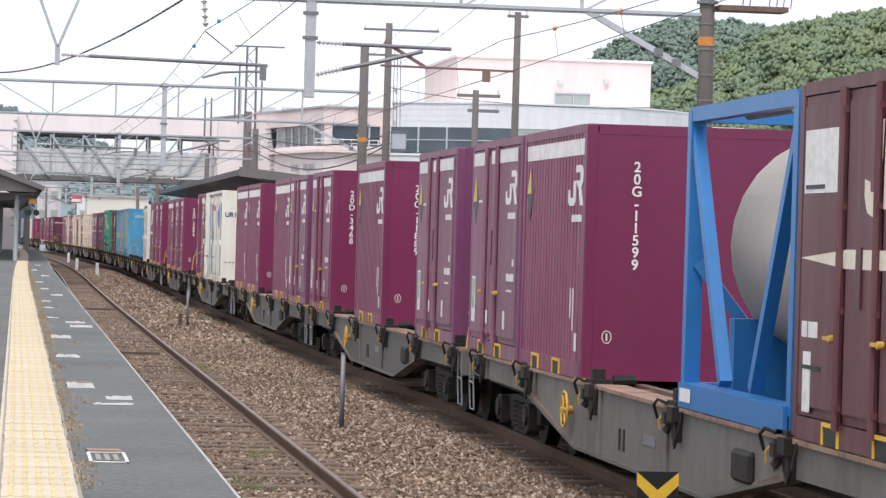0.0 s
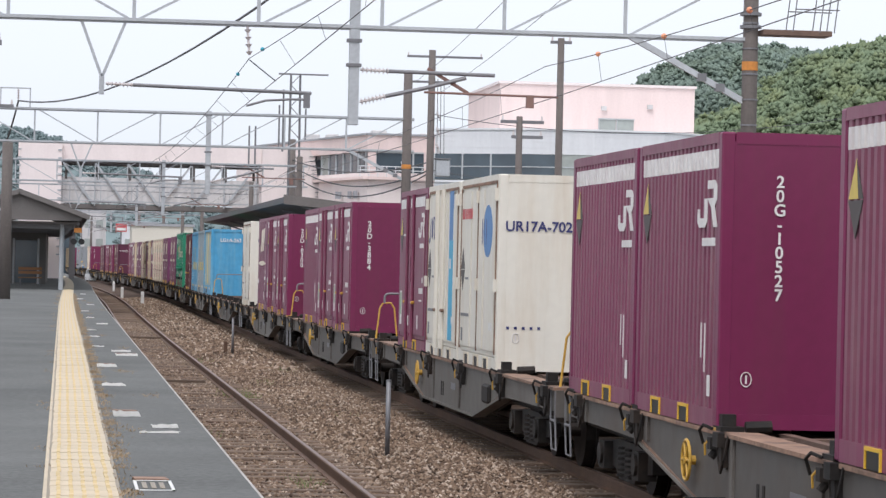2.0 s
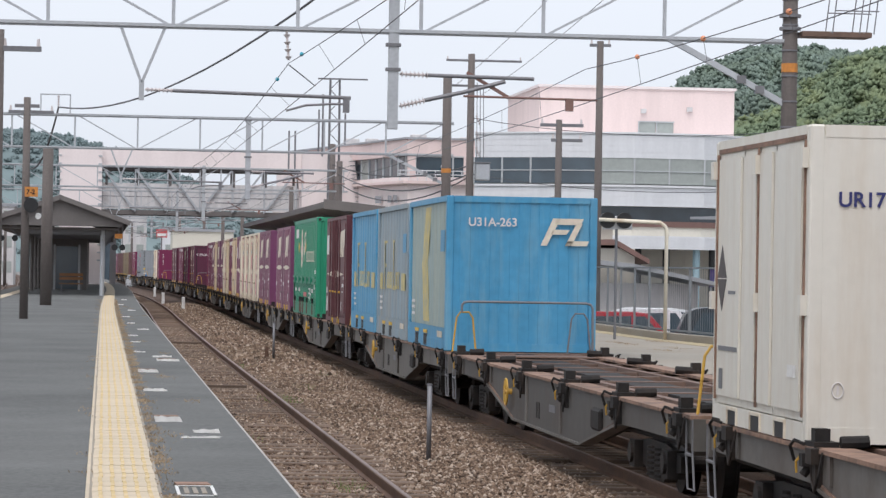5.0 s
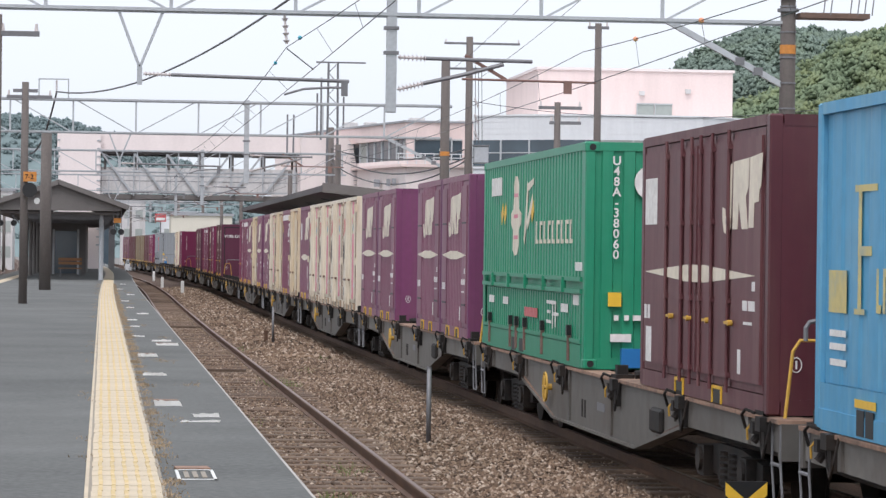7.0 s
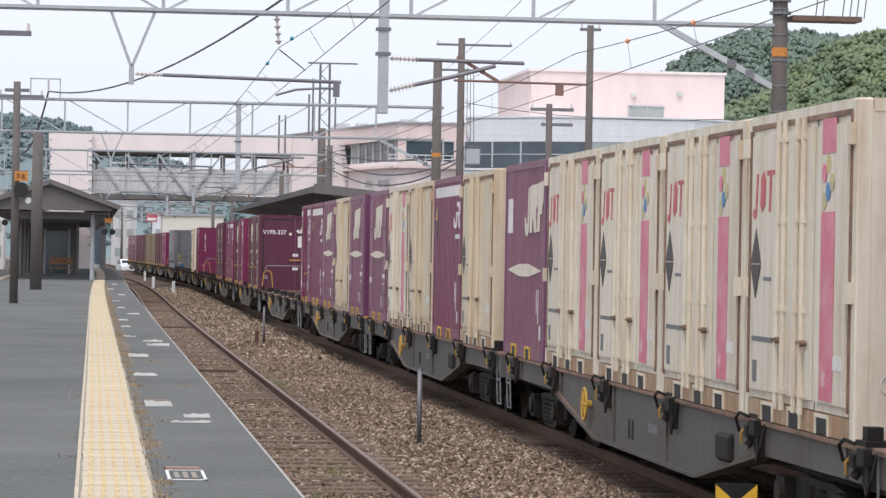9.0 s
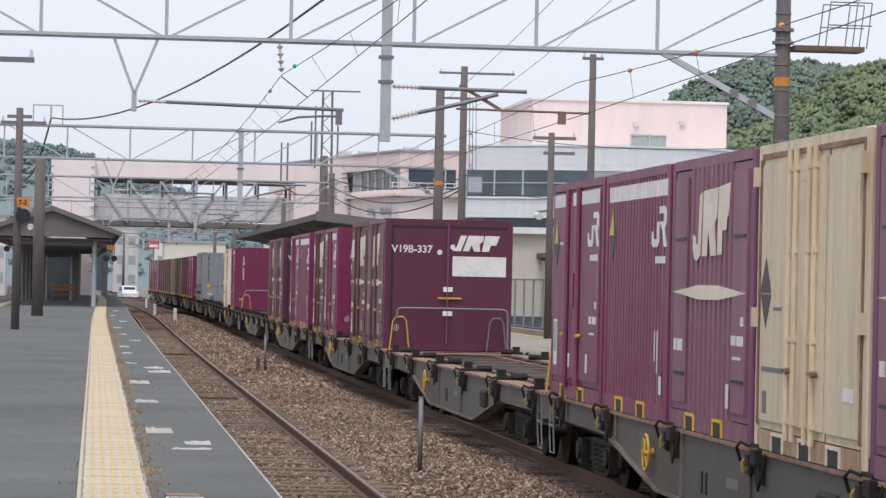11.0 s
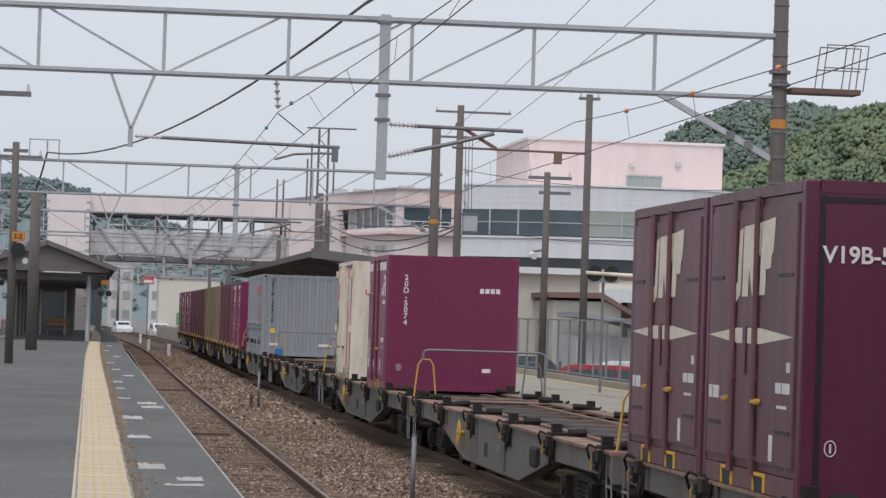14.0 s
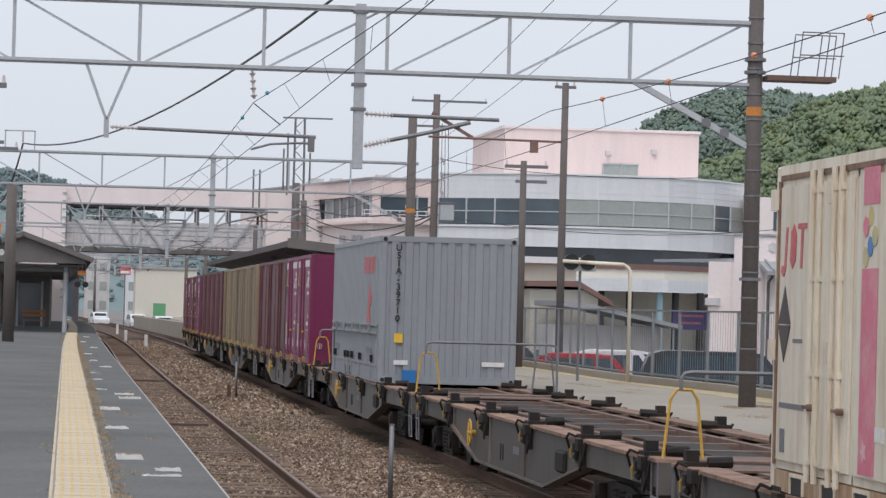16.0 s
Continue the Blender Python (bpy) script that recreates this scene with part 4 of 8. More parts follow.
def build_bridge():
    y0, y1 = 202.0, 206.0
    b = thing("footbridge", "covered station footbridge with grey parapet and white roof fascia", "footbridge")
    bm = bmesh.new()
    box(bm, -0.2, 12.7, y0, y1, 5.5, 5.8)
    part("girder", bm, "soffit", b)
    bm = bmesh.new()
    box(bm, -0.2, 12.65, y0 + 0.02, y0 + 0.1, 5.86, 7.55)
    part("parapet", bm, "grey_panel", b)
    for i in range(7):
        bm = bmesh.new()
        box(bm, -0.15 + i * 2.1, -0.12 + i * 2.1, y0, y0 + 0.018, 5.95, 7.55)
        part("panel_joint", bm, "galv_dark", b)
    bm = bmesh.new()
    box(bm, -0.2, 12.65, y0 + 0.004, y0 + 0.018, 6.66, 6.70)
    part("panel_joint", bm, "galv_dark", b)
    bm = bmesh.new()
    box(bm, -0.2, 12.65, y1 - 0.1, y1 - 0.02, 5.95, 7.4)
    part("parapet", bm, "grey_panel", b)
    bm = bmesh.new()
    box(bm, -3.0, 15.2, y0 - 0.3, y1 + 0.3, 8.6, 9.72)
    part("roof_fascia", bm, "pink_pale", b, "pale pink-white roof fascia")
    bm = bmesh.new()
    box(bm, -0.2, 12.7, y0 + 0.0, y1, 8.4, 8.58)
    part("ceiling_beam", bm, "dark", b)
    for i in range(7):
        x = 0.1 + i * 2.07
        for y in (y0 + 0.05, y1 - 0.05):
            bm = bmesh.new()
            box(bm, x - 0.08, x + 0.08, y - 0.06, y + 0.06, 7.4, 8.5)
            part("post", bm, "soffit", b)
    for i in range(6):
        x = -0.1 + i * 2.1
        s = i < 3
        bm = bmesh.new()
        bar(bm, (x, y0 - 0.12, 8.45 if s else 5.8), (x + 2.0, y0 - 0.12, 5.8 if s else 8.45), 0.13)
        part("diagonal", bm, "galv", b)
        bm = bmesh.new()
        box(bm, x + 2.03, x + 2.11, y0 - 0.16, y0 - 0.08, 5.7, 8.45)
        part("hanger", bm, "galv", b)
    for x in (0.6, 12.5):
        bm = bmesh.new()
        box(bm, x - 0.2, x + 0.2, y0 + 1.5, y0 + 2, PLAT_Z, 5.6)
        part("pier", bm, "galv_dark", b)
    s = thing("stair_tower", "white stairwell block with grey ribs beside the footbridge", "building", at=(-1.55, 201, PLAT_Z))
    bm = bmesh.new()
    box(bm, -1.35, 1.35, 0, 14, 0, 8.9)
    part("wall", bm, "pink_pale", s)
    for x in (-1.3, 1.3):
        for i in range(14):
            bm = bmesh.new()
            box(bm, x - 0.18, x + 0.05, -0.05, 0.02, 1.5 + i * 0.52, 1.6 + i * 0.52)
            part("rib", bm, "galv", s)


bench_mat = material("bench_wood", (0.36, 0.16, 0.06), 0.6, vary=0.2)
M["bench_wood"] = bench_mat
glow = bpy.data.materials.new("red_signal_glow")
glow.use_nodes = True
glow.node_tree.nodes["Principled BSDF"].inputs["Emission Color"].default_value = (1, 0.05, 0.12, 1)
glow.node_tree.nodes["Principled BSDF"].inputs["Emission Strength"].default_value = 2.5
M["red_glow"] = glow
build_canopies()
build_bridge()


# ---------- buildings ----------
def window_band(parent, pts, z0, z1, step, mats, frame_w=0.09):
    """Panes and mullions along a run of wall points."""
    a, b = Vector(pts[0]), Vector(pts[1])
    n = max(1, round((b - a).length / step))
    for i in range(n):
        p, q = a.lerp(b, i / n), a.lerp(b, (i + 1) / n)
        d = (q - p).normalized()
        nrm = Vector((d.y, -d.x, 0)) * 0.04
        bm = bmesh.new()
        vs = [bm.verts.new((v.x + nrm.x * k, v.y + nrm.y * k, z)) for k in (0.2, 1) for v, z in ((p, z0), (q, z0), (q, z1), (p, z1))]
        for f in ((0, 1, 2, 3), (4, 5, 6, 7), (0, 1, 5, 4), (2, 3, 7, 6), (1, 2, 6, 5), (3, 0, 4, 7)):
            bm.faces.new([vs[k] for k in f])
        pane = part("window", bm, mats[i % len(mats)], parent)
        bm = bmesh.new()
        bar(bm, p + nrm * 1.4 + Vector((0, 0, z0)), p + nrm * 1.4 + Vector((0, 0, z1)), frame_w)
        bar(bm, p + nrm * 1.4 + Vector((0, 0, (z0 + z1) / 2)), q + nrm * 1.4 + Vector((0, 0, (z0 + z1) / 2)), frame_w * 0.6)
        part("window_frame", bm, "frame", pane)


def arc(c, r, a0, a1, n):
    return [Vector((c[0] + r * math.cos(radians(a0 + (a1 - a0) * i / n)), c[1] + r * math.sin(radians(a0 + (a1 - a0) * i / n)), 0)) for i in range(n + 1)]


def build_buildings():
    # curved white building with a pink block above
    Y = 170.0
    w = thing("office_building", "white curved two-storey building with long window bands and pink block above", "building")
    front = [Vector((20.6, Y + 2, 0)), Vector((25, Y - 1.0, 0)), Vector((29, Y - 2.0, 0)), Vector((33, Y - 1.5, 0)), Vector((36, Y + 0.5, 0)), Vector((38.6, Y + 4, 0))]
    back = [Vector((38.6, Y + 26, 0)), Vector((26.0, Y + 26, 0))]
    def slab(nm, z0, z1, off, mat, label="", inset=0.0):
        bm = bmesh.new()
        k = (front[-1].x - front[0].x - 2 * inset) / (front[-1].x - front[0].x)
        prism(bm, [(front[0].x + inset + (v.x - front[0].x) * k, v.y - off) for v in front] + [(back[0].x - inset, back[0].y - inset), (back[1].x + inset, back[1].y - inset)], z0, z1, "z")
        part(nm, bm, mat, w, label)

    # bands of long white cladding boards with narrow shadow joints
    for nm, z0, z1, n in (("cladding_board", 8.6, 9.92, 4), ("cladding_board", 5.95, 7.0, 4), ("canopy_board", 3.6, 4.33, 5)):
        step = (z1 - z0) / n
        for k in range(n):
            slab(nm, z0 + k * step, z0 + (k + 1) * step - 0.012, (0.075 if k % 2 else 0.07) + (0.5 if z0 < 4 else 0), "white_wall")
        slab("band_core", z0 + 0.01, z1 - 0.015, (0.055 if z0 > 4 else 0.55), "white_wall", inset=0.03)
    slab("ledge", 7.0, 7.12, 0.18, "white_wall")
    slab("roof_edge", 9.92, 10.02, 0.15, "white_wall")
    slab("recess_glazing", 5.14, 5.95, -1.2, "glass", "shaded glazing under the overhang")
    slab("sill_beam", 4.82, 5.14, -0.4, "rust_pipe", "brown sill beam")
    slab("cream_band", 4.33, 4.82, -0.5, "cream_wall")
    bm = bmesh.new()
    prism(bm, [(v.x, v.y + 0.3) for v in front] + [(v.x, v.y - 0.1) for v in back], 7.05, 8.62, "z")
    part("window_back_wall", bm, "blind", w)
    k = 0
    for a, b in zip(front, front[1:]):
        window_band(w, (a, b), 7.18, 8.6, 1.9, [["glass", "glass"], ["glass", "blind"], ["blind", "blind"], ["blind", "blind"], ["glass", "blind"]][k])
        k += 1
    bm = bmesh.new()
    prism(bm, [(v.x, v.y + 5) for v in front] + [(v.x, v.y - 1) for v in back], -0.4, 3.6, "z")
    part("ground_floor", bm, "cream_wall", w, "shaded open ground floor")
    for i, v in enumerate((21.5, 23.5, 25.5, 27.5, 29.4, 31.0, 32.7, 33.6, 35.0)):
        bm = bmesh.new()
        cyl(bm, (v, Y - 1.3, -0.4), (v, Y - 1.3, 3.62), 0.2)
        part("column", bm, "column_blue" if i == 6 else "black", w)
    bm = bmesh.new()
    box(bm, 24.8, 36.2, Y + 6, Y + 20, 10.0, 12.95)
    part("pink_block", bm, "pink_wall", w, "pale pink rooftop block")
    bm = bmesh.new()
    box(bm, 24.7, 36.3, Y + 5.9, Y + 20.1, 12.9, 13.05)
    part("coping", bm, "pink_pale", w)
    for x in (30.6, 31.65):
        bm = bmesh.new()
        box(bm, x, x + 0.98, Y + 5.95, Y + 6.0, 10.35, 11.0)
        win = part("window", bm, "blind", w)
        bm = bmesh.new()
        box(bm, x - 0.04, x + 1.02, Y + 5.9, Y + 5.96, 10.98, 11.05)
        box(bm, x - 0.04, x + 0.02, Y + 5.9, Y + 5.96, 10.35, 11.0)
        part("window_frame", bm, "frame", win)
    for x, z in ((30.7, 11.5), (33.4, 11.65)):
        bm = bmesh.new()
        box(bm, x, x + 0.3, Y + 5.8, Y + 6.0, z, z + 0.25)
        part("vent", bm, "grey_panel", w)
    # pink wing behind, at the end
    a = thing("pink_annexe", "small pale pink annexe with dark windows", "building", at=(40.2, 172, -0.4))
    bm = bmesh.new()
    box(bm, -1.8, 0.7, 0, 10, 0, 9.6)
    part("wall", bm, "pink_pale", a)
    for z in (5.4, 7.7):
        for x in (-0.4,):
            bm = bmesh.new()
            box(bm, x, x + 0.9, -0.04, 0, z, z + 1.1)
            part("window", bm, "glass", a)
    # pink station building: one face towards the tracks' end, one receding beside the footbridge
    p = thing("station_building", "pale pink station building with dark corner windows and balcony rail", "building")
    corner, near_end, far_end = Vector((18.62, 190.0, 0)), Vector((24.5, 190.4, 0)), Vector((12.2, 221.0, 0))

    def shell(out):
        """The plan of the building, pushed out from its two seen faces."""
        along = (corner - far_end).normalized()
        side = Vector((along.y, -along.x, 0)) * out
        c = corner + side + Vector((0, -out, 0))
        return [(c.x, c.y), (near_end.x, near_end.y - out), (near_end.x, 226.0), (far_end.x + side.x, 226.0), (far_end.x + side.x, far_end.y + side.y)]

    for nm, z0, z1, out, mat in (("lower_wall", -0.4, 7.55, 0.0, "pink_pale"), ("balcony_slab", 7.55, 7.72, 0.35, "pink_wall"), ("sill_wall", 7.72, 8.0, 0.0, "pink_pale"),
                                 ("window_recess", 8.0, 9.3, -0.35, "black"), ("upper_wall", 9.3, 10.3, 0.06, "pink_wall"), ("coping", 10.3, 10.42, 0.16, "roof_grey")):
        bm = bmesh.new()
        prism(bm, shell(out), z0, z1, "z")
        part(nm, bm, mat, p)
    run = (far_end - corner).normalized()
    # window band round the corner: single panes with pale mullions, a solid pier on the corner
    cells = [(0.75 + 1.62 * k, 0.75 + 1.62 * (k + 1)) for k in range(8)]
    for k, (a, b) in enumerate(cells):
        q0, q1 = corner + run * a, corner + run * b
        bm = bmesh.new()
        bar(bm, (q0.x + 0.1, q0.y, 8.0), (q0.x + 0.1, q0.y, 9.3), 0.13)
        part("mullion", bm, "frame", p)
        bm = bmesh.new()
        prism(bm, [(q0.x + 0.12, q0.y), (q1.x + 0.12, q1.y), (q1.x + 0.16, q1.y), (q0.x + 0.16, q0.y)], 8.02, 9.28, "z")
        part("window", bm, "blind" if k in (5, 7) else "glass", p)
    end = corner + run * 13.8
    bm = bmesh.new()
    prism(bm, [(end.x, end.y), (far_end.x, far_end.y), (far_end.x + 0.3, far_end.y), (end.x + 0.3, end.y)], 7.9, 9.35, "z")
    part("wall_pier", bm, "pink_pale", p)
    for a, b in ((18.62, 19.1), (22.1, 24.5)):
        bm = bmesh.new()
        box(bm, a, b, 190.01, 190.5, 7.9, 9.35)
        part("wall_pier", bm, "pink_wall", p)
    for a, b in ((19.1, 21.38), (21.44, 22.1)):
        bm = bmesh.new()
        box(bm, a, b, 190.2, 190.24, 8.0, 9.3)
        win = part("window", bm, "glass", p)
        bm = bmesh.new()
        box(bm, a - 0.05, a + 0.05, 190.1, 190.24, 8.0, 9.3)
        box(bm, a, b, 190.1, 190.2, 9.22, 9.3)
        part("window_frame", bm, "frame", win)
    for z in (8.12, 8.36):
        bm = bmesh.new()
        cyl(bm, (18.0, 189.65, z), (24.4, 189.9, z), 0.03)
        part("balcony_rail", bm, "white_wall", p)
    for k in range(9):
        bm = bmesh.new()
        cyl(bm, (18.1 + 0.55 * k, 189.68, 7.72), (18.1 + 0.55 * k, 189.68, 8.36), 0.03)
        part("rail_post", bm, "white_wall", p)
    bm = bmesh.new()
    bmesh.ops.create_uvsphere(bm, u_segments=12, v_segments=8, radius=0.14)
    bmesh.ops.translate(bm, vec=(20.75, 189.6, 8.62), verts=bm.verts)
    cyl(bm, (20.75, 189.6, 7.9), (20.75, 189.6, 8.6), 0.05)
    part("globe_lamp", bm, "white_wall", p, "white globe lamp on the balcony")
    for x, y, w, h in ((15.9, 206, 1.0, 0.5), (17.2, 204, 0.8, 0.45), (18.4, 205, 1.3, 0.42), (20.1, 203, 1.0, 0.75), (23.0, 200, 1.2, 0.5)):
        bm = bmesh.new()
        box(bm, x, x + w, y, y + 1.2, 10.4, 10.42 + h)
        bevel(bm, 0.05)
        part("roof_unit", bm, "grey_panel", p, "grey rooftop air conditioner")
    for k, (x, w) in enumerate(((17.5, 0.34), (17.95, 0.2), (18.2, 0.2))):
        q = corner + run * ((18.62 - x) / -run.x)
        bm = bmesh.new()
        box(bm, q.x - 0.08 - w, q.x - 0.06, q.y - 0.4, q.y - 0.1, 6.4, 6.85)
        part("sign_mark", bm, "roof_grey", p, "faded grey sign mark")
    # white gable wall at the bridge end, its edge toothed with short iron rungs
    g = thing("bridge_end_building", "plain white sloping wall with rungs at the footbridge end", "building", at=(0, 200.6, -0.4))
    bm = bmesh.new()
    prism(bm, [(12.75, 0), (17.1, 0), (16.62, 6.8), (16.15, 9.55), (15.75, 10.1), (12.75, 10.1)], 0, 1.2, "y")
    part("wall", bm, "pink_pale", g)
    for k in range(12):
        z = 6.4 + 0.29 * k
        x = 16.68 - (z - 6.4) * 0.17
        bm = bmesh.new()
        box(bm, x - 0.32, x + 0.06, -0.06, -0.01, z, z + 0.045)
        part("rung", bm, "galv_dark", g)
    # shop with the faded sign
    s = thing("shop_building", "pale pink low shop with grey roof and faded wall sign", "building", at=(0, 0, -0.4))
    bm = bmesh.new()
    prism(bm, [(21.0, 100), (34, 100), (34, 118), (25.5, 118)], 0, 4.55, "z")
    part("wall", bm, "pink_pale", s)
    bm = bmesh.new()
    prism(bm, [(21.76, 99.6), (25.5, 99.6), (25.5, 110), (24.6, 110)], 0, 5.42, "z")
    part("sign_wall", bm, "pink_pale", s)
    bm = bmesh.new()
    prism(bm, [(21.7, 99.55), (25.56, 99.55), (25.56, 110), (24.6, 110)], 5.42, 5.5, "z")
    part("coping", bm, "roof_grey", s)
    for i, x in enumerate((23.35, 23.6, 23.85, 24.1, 24.55, 24.75, 24.95, 25.15, 25.35)):
        bm = bmesh.new()
        box(bm, x, x + 0.15, 99.57, 99.6, 4.93, 5.17)
        part("sign_letter", bm, "grey_panel", s)
    bm = bmesh.new()
    cyl(bm, (23.05, 99.6, 5.07), (23.05, 99.56, 5.07), 0.17, seg=6)
    part("sign_emblem", bm, "grey_panel", s)
    bm = bmesh.new()
    prism(bm, [(98.3, 4.25), (100, 4.7), (118, 4.9), (118, 4.8), (100, 4.55), (98.3, 4.12)], 22.6, 34, "x")
    part("roof", bm, "roof_grey", s)
    bm = bmesh.new()
    for i in range(24):
        bar(bm, (22.8 + i * 0.46, 98.25, 4.3), (22.8 + i * 0.46, 100, 4.76), 0.05)
    part("roof_seam", bm, "roof_grey", s)
    bm = bmesh.new()
    box(bm, 22.7, 30, 98.9, 99.0, 0, 4.2)
    part("front_wall", bm, "pink_pale", s)
    bm = bmesh.new()
    pipe(bm, [(22.95, 98.8, 4.2), (22.75, 98.8, 3.9), (22.75, 98.8, 0)], 0.05)
    part("downpipe", bm, "dark", s)
    for x in (20.9, 26.0):
        bm = bmesh.new()
        box(bm, x, x + 0.5, 98.4 if x > 22 else 99.9, 99.0 if x > 22 else 100, 3.1, 3.35)
        part("vent", bm, "grey_panel", s)
    # low station buildings behind the right platform
    h = thing("parking_shed", "low cream building with sloping grey eaves by the car park", "building", at=(0, 0, -0.4))
    bm = bmesh.new()
    box(bm, 15.2, 19.9, 120, 128, 0, 4.65)
    part("wall", bm, "cream_wall", h)
    bm = bmesh.new()
    box(bm, 14.9, 20.1, 119.6, 128.4, 4.65, 4.9)
    part("roof", bm, "white_wall", h)
    bm = bmesh.new()
    prism(bm, [(17.2, 3.9), (19.2, 3.94), (20.5, 3.2), (20.5, 3.02), (19.2, 3.72), (17.2, 3.7)], 115, 120, "y")
    part("gable_roof", bm, "rust_pipe", h, "brown sloping gable edge")
    bm = bmesh.new()
    box(bm, 17.4, 20.0, 115.4, 120, 0, 3.6)
    part("gable_wall", bm, "cream_wall", h)
    bm = bmesh.new()
    prism(bm, [(17.5, 3.16), (19.0, 3.02), (22.2, 2.38), (22.2, 2.24), (19.0, 2.86), (17.5, 2.98)], 110, 115, "y")
    part("lean_to_roof", bm, "roof_grey", h)
    for i in range(12):
        bm = bmesh.new()
        bar(bm, (19.1 + i * 0.27, 109.98, 2.98 - i * 0.054), (19.1 + i * 0.27, 115, 2.98 - i * 0.054), 0.045)
        part("roof_seam", bm, "roof_grey", h)
    bm = bmesh.new()
    box(bm, 17.6, 21.6, 111, 115, 0, 2.3)
    part("lean_to_wall", bm, "grey_panel", h)
    b = thing("banner", "blue and red advertising banner above the car park", "banner", at=(24.1, 118, 1.79))
    bm = bmesh.new()
    box(bm, -0.68, 0.72, -0.05, 0.05, 0, 0.76)
    part("sheet", bm, "banner", b)
    for z, w in ((0.5, 0.5), (0.22, 0.42)):
        bm = bmesh.new()
        box(bm, -w, w, -0.056, -0.05, z, z + 0.09)
        part("lettering_bar", bm, "mark_pink", b)
    for x in (-0.63, 0.67):
        bm = bmesh.new()
        cyl(bm, (x, 0.08, -2.2), (x, 0.08, 0.76), 0.04)
        part("post", bm, "galv", b)
    # beyond the bridge
    for x0, x1, y, z, mat, lab in ((6.6, 12.5, 300, 5.9, "cream_wall", "plain cream building beyond the footbridge"),
                                   (13.5, 22, 305, 5.3, "roof_grey", "grey roofed shed beyond the footbridge"),
                                   (-1.5, 1.2, 420, 11.5, "glass", "distant blue-grey glazed building"),
                                   (2.5, 6.0, 440, 9.5, "grey_panel", "distant grey town building"),
                                   (-16, -9.5, 330, 8.5, "grey_panel", "distant grey building behind the side tracks"),
                                   (8.0, 13.0, 430, 7.5, "white_wall", "distant white town building"),
                                   (-9, -4.0, 450, 10.0, "grey_panel", "distant hazy grey building")):
        d = thing("town_building", lab, "building", "town beyond the station", at=(0, 0, -0.4))
        bm = bmesh.new()
        box(bm, x0, x1, y, y + 9, 0, z)
        part("wall", bm, mat, d)
        bm = bmesh.new()
        box(bm, x0 - 0.15, x1 + 0.15, y - 0.15, y + 9, z, z + 0.25)
        part("roof", bm, "roof_grey", d)
        for i in range(int((x1 - x0) / 1.6)):
            for zz in np.arange(1.5, z - 1.5, 2.7):
                bm = bmesh.new()
                box(bm, x0 + 0.5 + i * 1.6, x0 + 1.5 + i * 1.6, y - 0.05, y, zz, zz + 1.2)
                if mat != "cream_wall":
                    part("window", bm, "blind" if mat != "glass" else "grey_panel", d)
                else:
                    bm.free()
    for x, y, z, lab, mat in ((8.9, 298, 0.2, "bright green signboard by the road", M["mark_green"]), (6.3, 340, 5.2, "red shop sign on a building", M["mark_red"])):
        d = thing("signboard", lab, "sign", at=(x, y, z))
        bm = bmesh.new()
        box(bm, -0.6, 0.6, -0.1, 0.1, 0, 2.0 if z < 1 else 0.9)
        part("panel", bm, mat, d)
        bm = bmesh.new()
        box(bm, -0.5, 0.5, -0.14, -0.1, 0.15, 0.45)
        part("lettering_bar", bm, "white_paint", d)
        bm = bmesh.new()
        cyl(bm, (0, 0.15, -z - 0.4), (0, 0.15, 0.2), 0.08)
        part("post", bm, "galv_dark", d)


build_buildings()


